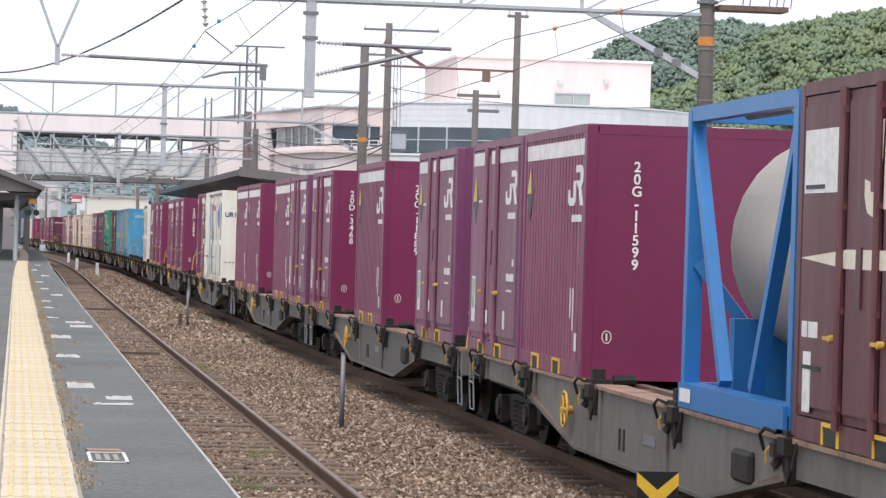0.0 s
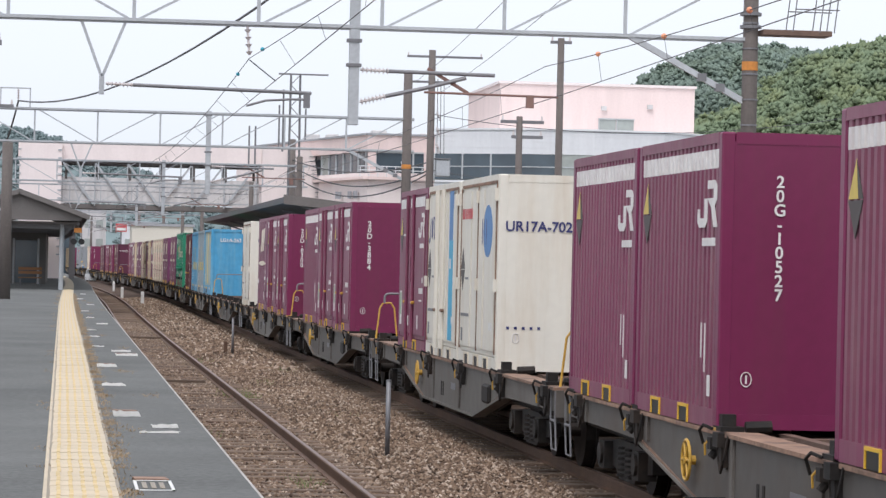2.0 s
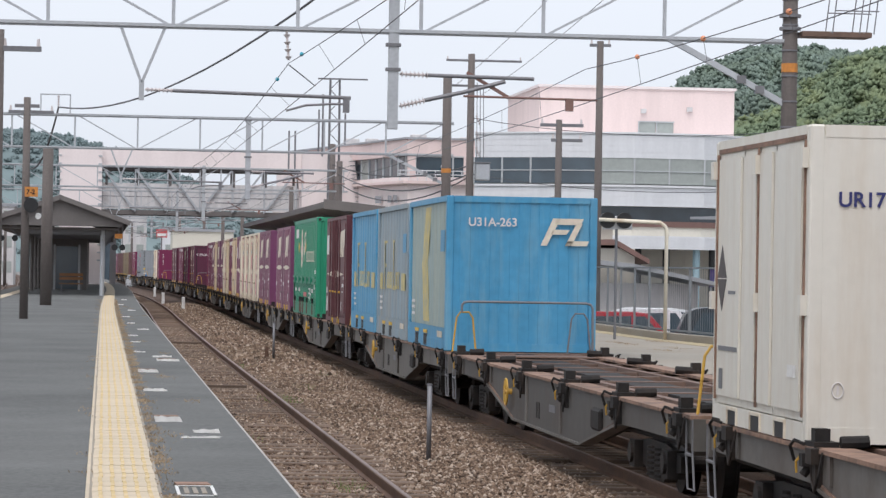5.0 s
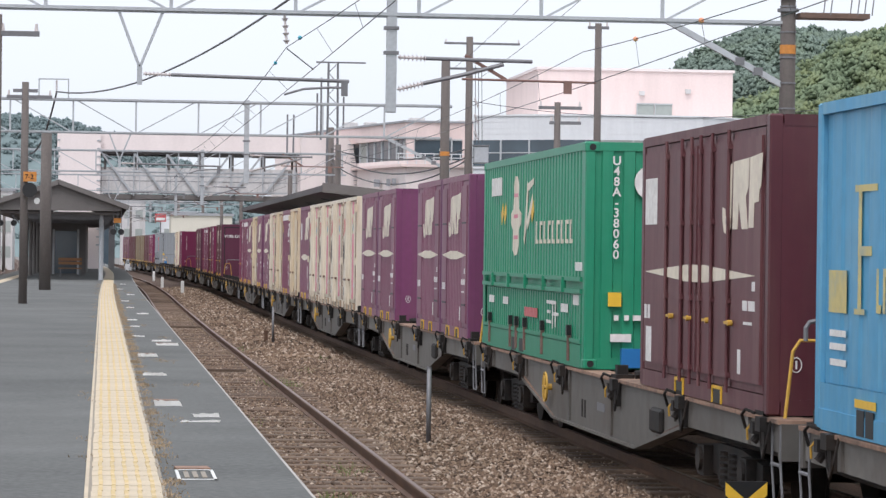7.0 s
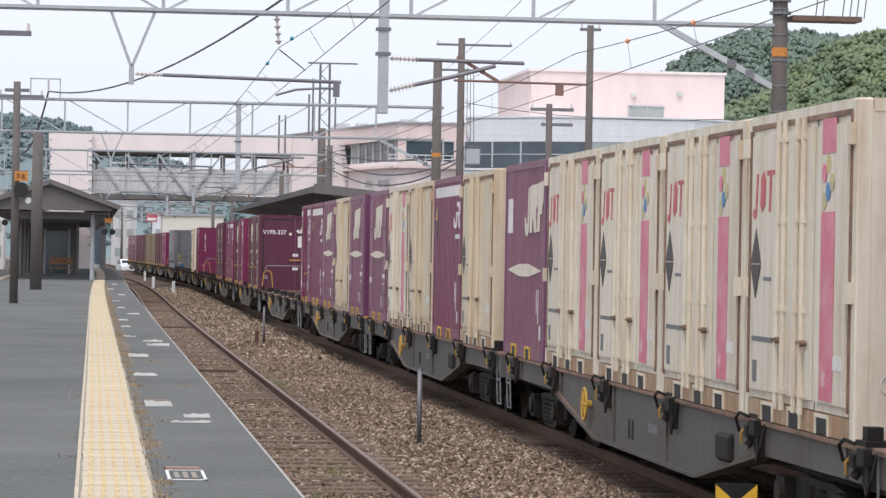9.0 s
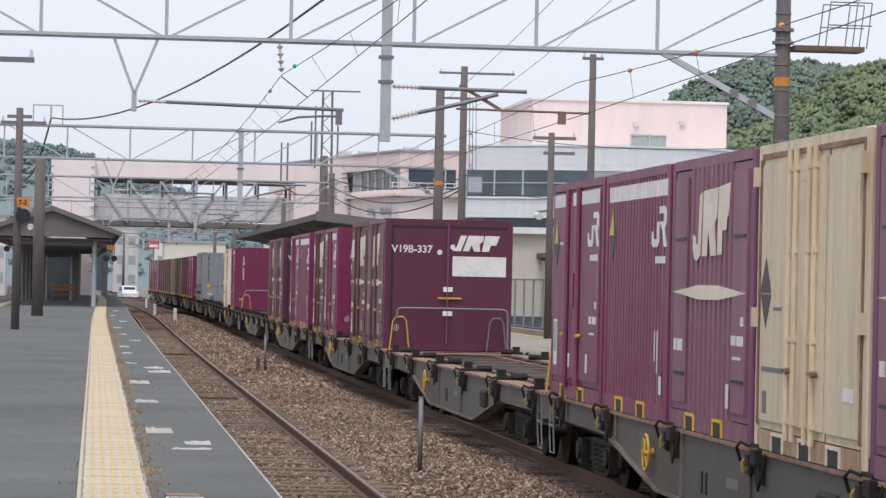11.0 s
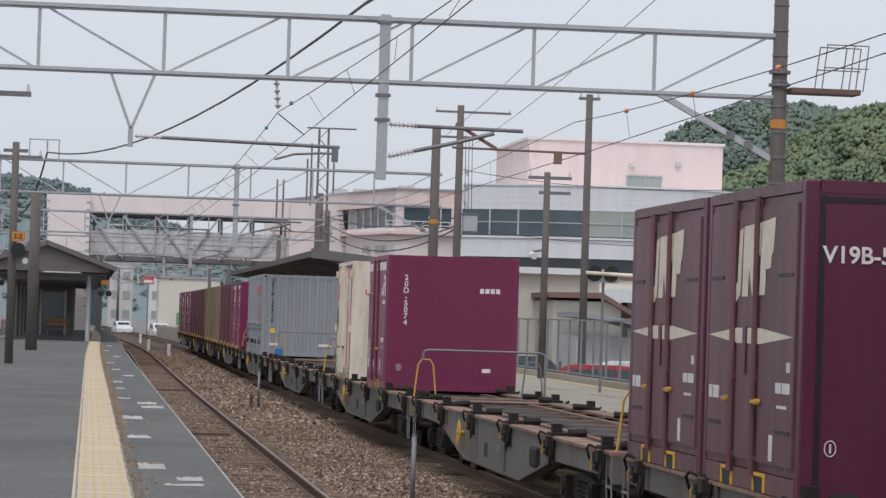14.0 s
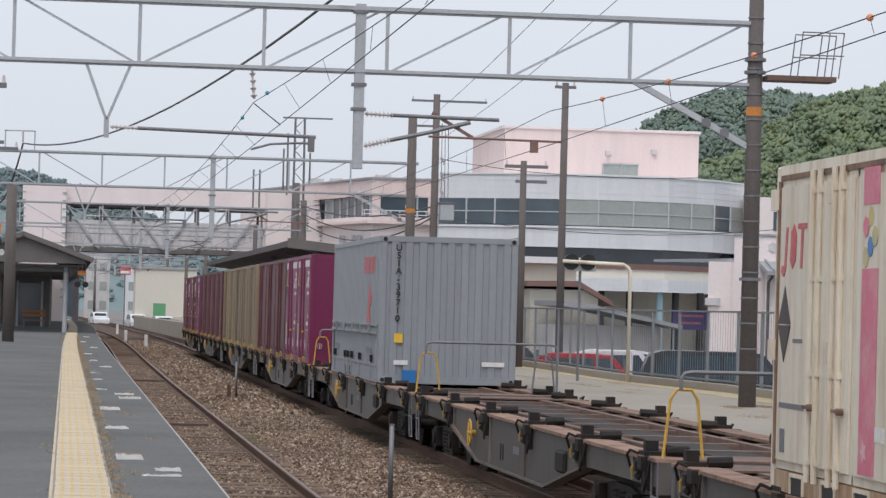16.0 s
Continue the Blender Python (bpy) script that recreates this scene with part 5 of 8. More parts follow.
# ---------- hills and trees ----------
def hill(name, label, outline, y, depth, mat, leafmat, crown, crowns, per, wood, seed):
    """A wooded ridge: a ground form under many tree crowns, each a dome of small leaf clumps."""
    rng = np.random.RandomState(seed)
    xs = np.array([p[0] for p in outline], float)
    zs = np.array([p[1] for p in outline], float)

    def height(x, v):
        return np.interp(x, xs, zs) * np.sin(np.minimum(1, v * 1.15 + 0.02) * np.pi / 2)

    bm = bmesh.new()
    rows = []
    n = 60
    for j in range(9):
        v = j / 8
        rows.append([bm.verts.new((x, y + depth * (v - 1), height(x, v) - crown * 0.9)) for x in np.linspace(xs[0], xs[-1], n + 1)])
    for a, b in zip(rows, rows[1:]):
        for i in range(n):
            bm.faces.new((a[i], a[i + 1], b[i + 1], b[i]))
    h = part(name, bm, mat)
    tagged(h, label, "hill", kind="structure")
    base = np.array([(1, 0, 0), (-1, 0, 0), (0, 1, 0), (0, -1, 0), (0, 0, 1), (0, 0, -1)], float)
    tri = np.array([(0, 2, 4), (2, 1, 4), (1, 3, 4), (3, 0, 4), (2, 0, 5), (1, 2, 5), (3, 1, 5), (0, 3, 5)])
    cx = xs[0] + (xs[-1] - xs[0]) * rng.rand(crowns)
    cv = rng.rand(crowns) ** 0.8
    cz = height(cx, cv) - crown * 0.95 + crown * 0.18 * rng.randn(crowns)
    cr = crown * (0.45 + 0.85 * rng.rand(crowns) ** 1.4)
    total = crowns * per
    d = rng.randn(total, 3)
    d /= np.linalg.norm(d, axis=1)[:, None]
    d[:, 1] = -np.abs(d[:, 1]) * 0.9 + 0.25
    d[:, 2] = np.where(d[:, 2] < -0.35, -d[:, 2], d[:, 2])
    owner = np.repeat(np.arange(crowns), per)
    pos = d * (cr[owner] * (0.5 + 0.6 * rng.rand(total)))[:, None] * np.array((1.0, 1.0, 0.8))
    pos[:, 0] += cx[owner]
    pos[:, 1] += y + depth * (cv[owner] - 1)
    pos[:, 2] += cz[owner]
    s = crown * (0.15 + 0.14 * rng.rand(total))
    p = base[None] * s[:, None, None] * (0.6 + 0.7 * rng.rand(total, 6, 1)) + rng.randn(total, 6, 3) * s[:, None, None] * 0.25 + pos[:, None]
    faces = (tri[None] + 6 * np.arange(total)[:, None, None]).reshape(-1, 3)
    me = bpy.data.meshes.new("woodland")
    me.from_pydata(p.reshape(-1, 3).tolist(), [], faces.tolist())
    me.materials.append(leafmat)
    me.shade_smooth()
    tagged(new("woodland", me), wood, "trees", kind="stuff")


def leaf_islands(m, lo, hi):
    n, l = m.node_tree.nodes, m.node_tree.links
    geo = n.new("ShaderNodeNewGeometry")
    mr = n.new("ShaderNodeMixRGB")
    mr.inputs[1].default_value, mr.inputs[2].default_value = (*lo, 1), (*hi, 1)
    l.new(geo.outputs["Random Per Island"], mr.inputs[0])
    for node in n:
        if node.bl_idname == "ShaderNodeHueSaturation":
            l.new(mr.outputs[0], node.inputs["Color"])


# leaf colours lifted, the ridge's bluer too, to paint in distance haze
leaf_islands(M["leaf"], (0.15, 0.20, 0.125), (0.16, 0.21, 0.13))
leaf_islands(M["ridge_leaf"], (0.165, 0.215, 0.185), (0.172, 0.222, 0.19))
hill("wooded_ridge", "high blue-green wooded ridge behind the town", [(112, 0), (122, 28), (140, 45), (150.1, 52.4), (153.1, 54.4), (158.3, 57.2), (162.5, 59.3), (166.6, 60.9), (174.6, 62.1),
     (178.7, 61.1), (186.3, 61.5), (188.7, 60.7), (194, 61.2), (197.9, 60.6), (205, 62), (222, 60), (250, 0)],
     800, 90, "ridge_leaf", M["ridge_leaf"], 3.0, 2300, 45, "dense dark green trees along the high ridge", 3)
hill("wooded_hill", "steep green wooded hillside behind the town", [(108, 0), (116, 22), (130, 31), (143.8, 36.5), (152.2, 40), (160, 45), (165.2, 49.5), (169.1, 52.2), (174.5, 53.2), (178.5, 54.1), (182.2, 55.3), (195, 58), (215, 55), (240, 0)],
     700, 110, "leaf", M["leaf"], 3.2, 2900, 45, "dense yellow-green broadleaf trees covering the hillside", 8)
hill("far_hill", "distant hill with haze painted in as pale blue-green", [(-90, 0), (-60, 32), (-40, 40), (-27, 40.4), (-22, 39.9), (-11.6, 38.7), (-5.9, 37.6), (-2.3, 36.4), (5.6, 34.4), (20.5, 28.7), (40, 19), (70, 8), (95, 0)],
     900, 90, "far_leaf", M["far_leaf"], 2.0, 1600, 32, "far woods on the hill, haze painted into their blue-green", 5)
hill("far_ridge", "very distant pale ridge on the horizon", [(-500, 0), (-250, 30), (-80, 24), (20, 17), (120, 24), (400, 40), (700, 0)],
     1500, 200, "far_leaf", M["far_leaf"], 5.0, 500, 30, "far woods along the horizon with haze painted into their colour", 6)


# ---------- the freight train ----------
PITCH, SPEED = 20.52, 22.4
FRONT = -353.9          # where the first wagon's front stands in the train's own measure
MOVERS = []             # (thing, its place along the train from its middle)


def riding(ob, s):
    MOVERS.append((ob, s))
    return ob


def at_time(s, t, x=TRAIN_X, z=0.0):
    y = s + 45.7 + SPEED * (14.5 - t)
    e = 4.0
    turn = math.atan2(shift(y + e) - shift(y - e), 2 * e)
    return Matrix.Translation((x + shift(y), y, z)) @ Matrix.Rotation(-turn, 4, "Z")


def wheel_mesh():
    bm = bmesh.new()
    for x in (-0.56, 0.56):
        cyl(bm, (x - 0.06, 0, 0), (x + 0.06, 0, 0), 0.43, seg=28)
        s = 1 if x > 0 else -1
        cyl(bm, (x - s * 0.085, 0, 0), (x - s * 0.06, 0, 0), 0.46, seg=28)
    cyl(bm, (-0.85, 0, 0), (0.85, 0, 0), 0.08, seg=12)
    return mesh_of("wheelset", bm, "bogie")


def make_wagon():
    w = thing("container_wagon", "grimy grey bogie container flat wagon with rusty deck", "freight wagon", "wagons of the freight train")
    # fish-bellied side sills
    for sx in (-1, 1):
        bm = bmesh.new()
        out = [(-9.85, 0.98), (-9.85, 0.72), (-5.6, 0.70), (-3.0, 0.34), (2.8, 0.34), (5.6, 0.70), (9.85, 0.72), (9.85, 0.98)]
        prism(bm, out, sx * 1.16, sx * 1.20, "x")
        part("side_sill", bm, "wagon", w)
        bm = bmesh.new()
        box(bm, min(sx * 0.93, sx * 1.24), max(sx * 0.93, sx * 1.24), -9.9, 9.9, 0.955, 0.99)
        part("deck_edge", bm, "deck", w, "rusty deck edge")
        bm = bmesh.new()
        prism(bm, [(-5.6, 0.70), (-3.0, 0.34), (2.8, 0.34), (5.6, 0.70), (5.6, 0.67), (2.8, 0.31), (-3.0, 0.31), (-5.6, 0.67)], sx * 1.06, sx * 1.23, "x")
        part("sill_flange", bm, "wagon", w)
        for a, b in ((-5.6, -3.0), (5.6, 2.8)):
            bm = bmesh.new()
            prism(bm, [(a, 0.70), (b, 0.34), (b - (0.35 if b < 0 else -0.35), 0.34 + 0.05), (a * 1.0, 0.73)], sx * 1.19, sx * 1.212, "x")
            part("knee_plate", bm, "deck", w, "rust-brown sloping plate")
        for y in (-8.6, -5.2, -1.5, 1.5, 5.2, 8.6):
            bm = bmesh.new()
            zb = 0.36 if abs(y) < 2 else 0.72
            box(bm, min(sx * 1.19, sx * 1.225), max(sx * 1.19, sx * 1.225), y - 0.05, y + 0.05, zb, 0.95)
            part("stiffener", bm, "wagon", w)
    bm = bmesh.new()
    box(bm, -0.28, 0.28, -10.0, 10.0, 0.55, 0.94)
    part("centre_sill", bm, "bogie", w)
    for i in range(11):
        y = -8.6 + i * 1.72
        bm = bmesh.new()
        box(bm, -1.16, 1.16, y - 0.1, y + 0.1, 0.78, 0.95)
        part("cross_beam", bm, "deck_dark", w)
    for y in (-9.4, 9.4):
        bm = bmesh.new()
        box(bm, -0.925, 0.925, y - 0.5, y + 0.5, 0.965, 0.985)
        part("end_plate", bm, "deck_dark", w)
    for x in (-0.62, 0.62):
        bm = bmesh.new()
        box(bm, x - 0.05, x + 0.05, -9.4, 9.4, 0.86, 0.968)
        part("stringer", bm, "deck_dark", w)
    # guides and locks at the container seats
    for i in range(6):
        y = -9.28 + 0.02 + i * 3.77 + (0.0 if i else 0.15)
        y = min(y, 9.5)
        for sx in (-1, 1):
            bm = bmesh.new()
            x = sx * 1.13
            box(bm, x - 0.1, x + 0.1, y - 0.16, y + 0.16, 0.985, 1.03)
            box(bm, x - 0.07, x + 0.05, y - 0.07, y + 0.07, 1.03, 1.13)
            cyl(bm, (x - sx * 0.1, y - 0.2, 1.03), (x - sx * 0.32, y - 0.2, 1.04), 0.05, seg=8)
            yy = y + (0.22 if i < 5 else -0.22)
            lever = bmesh.new()
            pipe(lever, [(sx * 1.25, yy, 0.90), (sx * 1.28, yy + 0.02, 0.86), (sx * 1.27, yy + 0.04, 0.77)], 0.011, 6)
            part("lock_lever", lever, "yellow", w, "yellow locking lever")
            box(bm, min(sx * 1.2, sx * 1.28), max(sx * 1.2, sx * 1.28), yy - 0.20, yy - 0.08, 0.83, 0.93)
            cyl(bm, (sx * 1.2, yy - 0.14, 0.84), (sx * 1.26, yy - 0.14, 0.76), 0.035, seg=8)
            # latch gear hanging over the sill
            box(bm, min(sx * 1.2, sx * 1.30), max(sx * 1.2, sx * 1.30), yy - 0.58, yy - 0.38, 0.87, 0.99)
            box(bm, min(sx * 1.2, sx * 1.26), max(sx * 1.2, sx * 1.26), yy - 0.56, yy - 0.44, 0.70, 0.90)
            pipe(bm, [(sx * 1.24, yy - 0.72, 0.97), (sx * 1.27, yy - 0.70, 0.78), (sx * 1.27, yy - 0.58, 0.66), (sx * 1.26, yy - 0.46, 0.74), (sx * 1.26, yy - 0.40, 0.9)], 0.012, 6)
            pipe(bm, [(sx * 1.24, yy - 0.1, 1.0), (sx * 1.31, yy - 0.05, 1.03), (sx * 1.31, yy + 0.1, 0.98), (sx * 1.27, yy + 0.12, 0.86)], 0.014, 6)
            part("seat_block", bm, "bogie", w)
    # bogies
    me_wheel = wheel_mesh()
    for yb in (-7.1, 7.1):
        bm = bmesh.new()
        for sx in (-1, 1):
            x = sx * 0.98
            prism(bm, [(yb - 1.35, 0.52), (yb - 0.5, 0.60), (yb + 0.5, 0.60), (yb + 1.35, 0.52), (yb + 1.35, 0.36), (yb + 0.6, 0.30), (yb + 0.4, 0.2), (yb - 0.4, 0.2), (yb - 0.6, 0.30), (yb - 1.35, 0.36)],
                  x - 0.07, x + 0.07, "x")
        box(bm, -1.0, 1.0, yb - 0.3, yb + 0.3, 0.35, 0.68)
        for sx in (-1, 1):
            for dy in (-0.2, 0.2):
                for k in range(6):
                    cyl(bm, (sx * 1.04, yb + dy, 0.24 + k * 0.055), (sx * 1.04, yb + dy, 0.265 + k * 0.055), 0.075, seg=10)
        frame_ob = part("bogie_frame", bm, "bogie", w)
        for dy in (-0.95, 0.95):
            shared("wheelset", me_wheel, frame_ob, (0, yb + dy, 0.43))
            for sx in (-1, 1):
                bm = bmesh.new()
                box(bm, sx * 1.05 - 0.09, sx * 1.05 + 0.09, yb + dy - 0.15, yb + dy + 0.15, 0.28, 0.56)
                cyl(bm, (sx * 1.1, yb + dy, 0.43), (sx * 1.17, yb + dy, 0.43), 0.11, seg=12)
                part("axle_box", bm, "bogie", frame_ob)
    # underframe gear
    for y0, y1, z0, z1, x in ((-1.9, -0.9, 0.42, 0.72, -0.8), (0.6, 1.6, 0.4, 0.75, -0.75), (-0.4, 0.2, 0.45, 0.7, 0.8), (-4.6, -4.0, 0.55, 0.8, -1.0)):
        bm = bmesh.new()
        box(bm, x - 0.25, x + 0.25, y0, y1, z0, z1)
        bevel(bm, 0.03)
        part("brake_gear", bm, "bogie", w)
    bm = bmesh.new()
    pipe(bm, [(-1.0, -9.6, 0.66), (-1.0, -5, 0.62), (-0.9, -3, 0.4), (-0.9, 3, 0.4), (-1.0, 5, 0.62), (-1.0, 9.6, 0.66)], 0.03)
    part("brake_pipe", bm, "bogie", w)
    # yellow hand brake wheel
    for sx in (-1, 1):
        bm = bmesh.new()
        n = 16
        ring = [(sx * 1.28, 3.05 + 0.175 * math.cos(2 * math.pi * k / n), 0.68 + 0.175 * math.sin(2 * math.pi * k / n)) for k in range(n + 1)]
        pipe(bm, ring, 0.014, 6)
        for k in range(3):
            a = math.pi * k / 3
            cyl(bm, (sx * 1.28, 3.05 - 0.175 * math.cos(a), 0.68 - 0.175 * math.sin(a)), (sx * 1.28, 3.05 + 0.175 * math.cos(a), 0.68 + 0.175 * math.sin(a)), 0.014, seg=6)
        cyl(bm, (sx * 1.2, 3.05, 0.68), (sx * 1.3, 3.05, 0.68), 0.04)
        part("hand_brake_wheel", bm, "yellow", w, "yellow hand brake wheel")
    # end rails, steps, couplers
    for sy, sx in ((-1, -1), (-1, 1)):
        bm = bmesh.new()
        y = sy * 9.6
        pipe(bm, [(sx * 1.12, y, 0.98), (sx * 1.06, y, 1.54), (sx * 1.0, y, 1.63), (sx * 0.86, y, 1.63), (sx * 0.80, y, 1.54), (sx * 0.74, y, 0.98)], 0.015, 8)
        part("handrail_hoop", bm, "yellow" if sx < 0 else "galv_dark", w, "painted tubular handrail hoop")
    bm = bmesh.new()
    pipe(bm, [(-1.0, -9.8, 1.63), (-1.0, -9.8, 1.74), (-0.97, -9.8, 1.785), (-0.9, -9.8, 1.8), (1.0, -9.8, 1.8), (1.08, -9.8, 1.78), (1.11, -9.8, 1.72), (1.12, -9.8, 0.98)], 0.02, 8)
    part("end_rail", bm, "galv_dark", w)
    for sy in (-1, 1):
        for sx in (-1, 1):
            bm = bmesh.new()
            y = sy * 9.75
            x = sx * 1.22
            pipe(bm, [(x, y - 0.16, 0.95), (x, y - 0.16, 0.62), (x, y - 0.26, 0.30), (x, y + 0.06, 0.30), (x, y + 0.16, 0.62), (x, y + 0.16, 0.95)], 0.011, 6)
            cyl(bm, (x, y - 0.16, 0.62), (x, y + 0.16, 0.62), 0.016, seg=6)
            part("step_iron", bm, "galv_dark", w, "bare steel step irons")
        bm = bmesh.new()
        box(bm, -1.22, 1.22, sy * 9.88 - 0.06, sy * 9.88 + 0.06, 0.66, 0.96)
        part("end_sill", bm, "wagon", w)
        bm = bmesh.new()
        box(bm, -0.14, 0.14, min(sy * 9.9, sy * 10.25), max(sy * 9.9, sy * 10.25), 0.74, 0.98)
        part("coupler", bm, "bogie", w)
        bm = bmesh.new()
        pipe(bm, [(-0.4, sy * 9.9, 0.75), (-0.38, sy * 10.05, 0.5), (-0.25, sy * 10.2, 0.45)], 0.03)
        part("air_hose", bm, "rubber", w)
    # plate numbers as plain bars
    for y, z, ww, hh in ((-1.0, 0.58, 0.5, 0.09), (0.35, 0.45, 0.08, 0.2), (0.55, 0.45, 0.08, 0.2)):
        bm = bmesh.new()
        box(bm, -1.207, -1.2, y, y + ww, z, z + hh)
        part("stencil_bar", bm, "galv_dark" if hh < 0.15 else "bogie", w)
    return w


# ----- containers: the middle of the bottom is the origin, -y the end that leads, -x the side by the platform -----
L12, W, H = 3.74, 2.45, 2.5


def side_box(bm, u0, u1, z0, z1, L, proud=0.02, base=0.0):
    """A plate on the platform side. u runs from the trailing end to the leading end."""
    box(bm, -W / 2 - base - proud, -W / 2 - base + 0.002, L / 2 - u1, L / 2 - u0, z0, z1)


SURFACE = {}    # how far the painted side stands out from the frame, by container
COUNT = [0]


def flat_mark(name, mat, outline, L, parent, label="", lift=0.0):
    """A painted shape on the platform side; its outline in (u, z)."""
    COUNT[0] += 1
    lift = SURFACE.get(parent.name, 0.012) + 0.0025 + 0.0006 * (COUNT[0] % 8)
    bm = bmesh.new()
    prism(bm, [(L / 2 - u, z) for u, z in outline], -W / 2 - lift, -W / 2 - lift + 0.004, "x")
    return part(name, bm, mat, parent, label)


# paint for the long sides, with dust and sky sheen in its colour
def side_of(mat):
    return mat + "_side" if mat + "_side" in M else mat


def rect(u0, u1, z0, z1):
    return [(u0, z0), (u1, z0), (u1, z1), (u0, z1)]


def corrugated(bm, u0, u1, z0, z1, L, pitch=0.16, depth=0.03, both=True, ends=False):
    """Vertical corrugation as a folded sheet on the long sides."""
    n = max(2, int((u1 - u0) / pitch))
    p = (u1 - u0) / n
    for sx in ((-1, 1) if both else (-1,)):
        prof = []
        for i in range(n):
            u = u0 + i * p
            prof += [(u, 0), (u + p * 0.28, 0), (u + p * 0.40, depth), (u + p * 0.88, depth)]
        prof.append((u1, 0))
        lo = [bm.verts.new((sx * (W / 2 - 0.05 + d), L / 2 - u, z0)) for u, d in prof]
        hi = [bm.verts.new((sx * (W / 2 - 0.05 + d), L / 2 - u, z1)) for u, d in prof]
        for i in range(len(prof) - 1):
            bm.faces.new((lo[i], lo[i + 1], hi[i + 1], hi[i]))


def end_corrugated(bm, z0, z1, L, pitch=0.2, depth=0.03):
    n = int((W - 0.2) / pitch)
    p = (W - 0.2) / n
    prof = []
    for i in range(n):
        u = -W / 2 + 0.1 + i * p
        prof += [(u, 0), (u + p * 0.28, 0), (u + p * 0.40, depth), (u + p * 0.88, depth)]
    prof.append((W / 2 - 0.1, 0))
    lo = [bm.verts.new((u, -(L / 2 - 0.05 + d), z0)) for u, d in prof]
    hi = [bm.verts.new((u, -(L / 2 - 0.05 + d), z1)) for u, d in prof]
    for i in range(len(prof) - 1):
        bm.faces.new((lo[i], lo[i + 1], hi[i + 1], hi[i]))


def hull(c, L, mat, h=H, post=0.14):
    """Inner box, corner posts, rails, base frame with fork pockets."""
    bm = bmesh.new()
    box(bm, -W / 2 + 0.055, W / 2 - 0.055, -L / 2 + 0.03, L / 2 - 0.03, 0.12, h - 0.05)
    part("body", bm, mat, c)
    for sx in (-1, 1):
        for sy in (-1, 1):
            bm = bmesh.new()
            x0, x1 = sorted((sx * W / 2, sx * (W / 2 - 0.12)))
            y0, y1 = sorted((sy * L / 2, sy * (L / 2 - post)))
            box(bm, x0, x1, y0, y1, 0.0, h)
            bevel(bm, 0.015)
            part("corner_post", bm, mat, c)
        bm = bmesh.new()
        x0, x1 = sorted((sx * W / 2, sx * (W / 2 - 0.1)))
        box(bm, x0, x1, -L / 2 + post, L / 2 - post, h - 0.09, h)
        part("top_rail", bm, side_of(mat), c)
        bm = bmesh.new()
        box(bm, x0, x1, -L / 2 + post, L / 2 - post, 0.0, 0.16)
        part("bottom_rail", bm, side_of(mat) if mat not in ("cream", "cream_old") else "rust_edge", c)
    for sy in (-1, 1):
        y0, y1 = sorted((sy * L / 2, sy * (L / 2 - 0.1)))
        for nm, z0, z1 in (("end_header", h - 0.1, h - 0.002), ("end_sill", 0.0, 0.13)):
            bm = bmesh.new()
            box(bm, -W / 2 + 0.12, W / 2 - 0.12, y0, y1, z0, z1)
            part(nm, bm, mat, c)
    bm = bmesh.new()
    box(bm, -W / 2 + 0.08, W / 2 - 0.08, -L / 2 + 0.08, L / 2 - 0.08, h - 0.05, h - 0.02)
    part("roof", bm, mat, c)


def pockets(c, L, mat="mark_yellow", us=None, lift=0.004):
    """Dark fork pockets with yellow lips low on the side."""
    for u in us or (L * 0.29, L * 0.63):
        bm = bmesh.new()
        box(bm, -W / 2 - lift, -W / 2 + 0.05, L / 2 - u - 0.19, L / 2 - u + 0.19, 0.0, 0.13)
        part("fork_pocket", bm, "black", c)
        bm = bmesh.new()
        box(bm, -W / 2 - lift - 0.012, -W / 2 + 0.05, L / 2 - u - 0.2, L / 2 - u + 0.2, 0.128, 0.155)
        box(bm, -W / 2 - lift - 0.012, -W / 2 + 0.02, L / 2 - u - 0.21, L / 2 - u - 0.185, 0.0, 0.155)
        box(bm, -W / 2 - lift - 0.012, -W / 2 + 0.02, L / 2 - u + 0.185, L / 2 - u + 0.21, 0.0, 0.155)
        part("pocket_lip", bm, mat, c)


def lock_rods(c, L, us, mat, z0=0.12, z1=2.42, r=0.017):
    for u in us:
        bm = bmesh.new()
        cyl(bm, (-W / 2 - 0.03, L / 2 - u, z0), (-W / 2 - 0.03, L / 2 - u, z1), r, seg=8)
        for z in (0.25, 0.9, 1.6, 2.25):
            box(bm, -W / 2 - 0.045, -W / 2, L / 2 - u - 0.03, L / 2 - u + 0.03, z, z + 0.045)
        part("lock_rod", bm, side_of(mat), c)


def handles(c, L, us, mat="yellow", z=0.72):
    for u in us:
        bm = bmesh.new()
        box(bm, -W / 2 - 0.06, -W / 2 - 0.035, L / 2 - u - 0.13, L / 2 - u + 0.08, z, z + 0.026)
        cyl(bm, (-W / 2 - 0.02, L / 2 - u - 0.1, z + 0.012), (-W / 2 - 0.065, L / 2 - u - 0.1, z + 0.012), 0.026, seg=8)
        part("door_handle", bm, mat, c, "small yellow latch handle")


def corner_pad(c, L):
    """Yellow edge of the seat under the leading corner."""
    bm = bmesh.new()
    box(bm, -W / 2 - 0.006, -W / 2 + 0.2, -L / 2 - 0.012, -L / 2 + 0.3, -0.012, 0.014)
    part("corner_pad", bm, "yellow", c, "yellow corner seat edge")


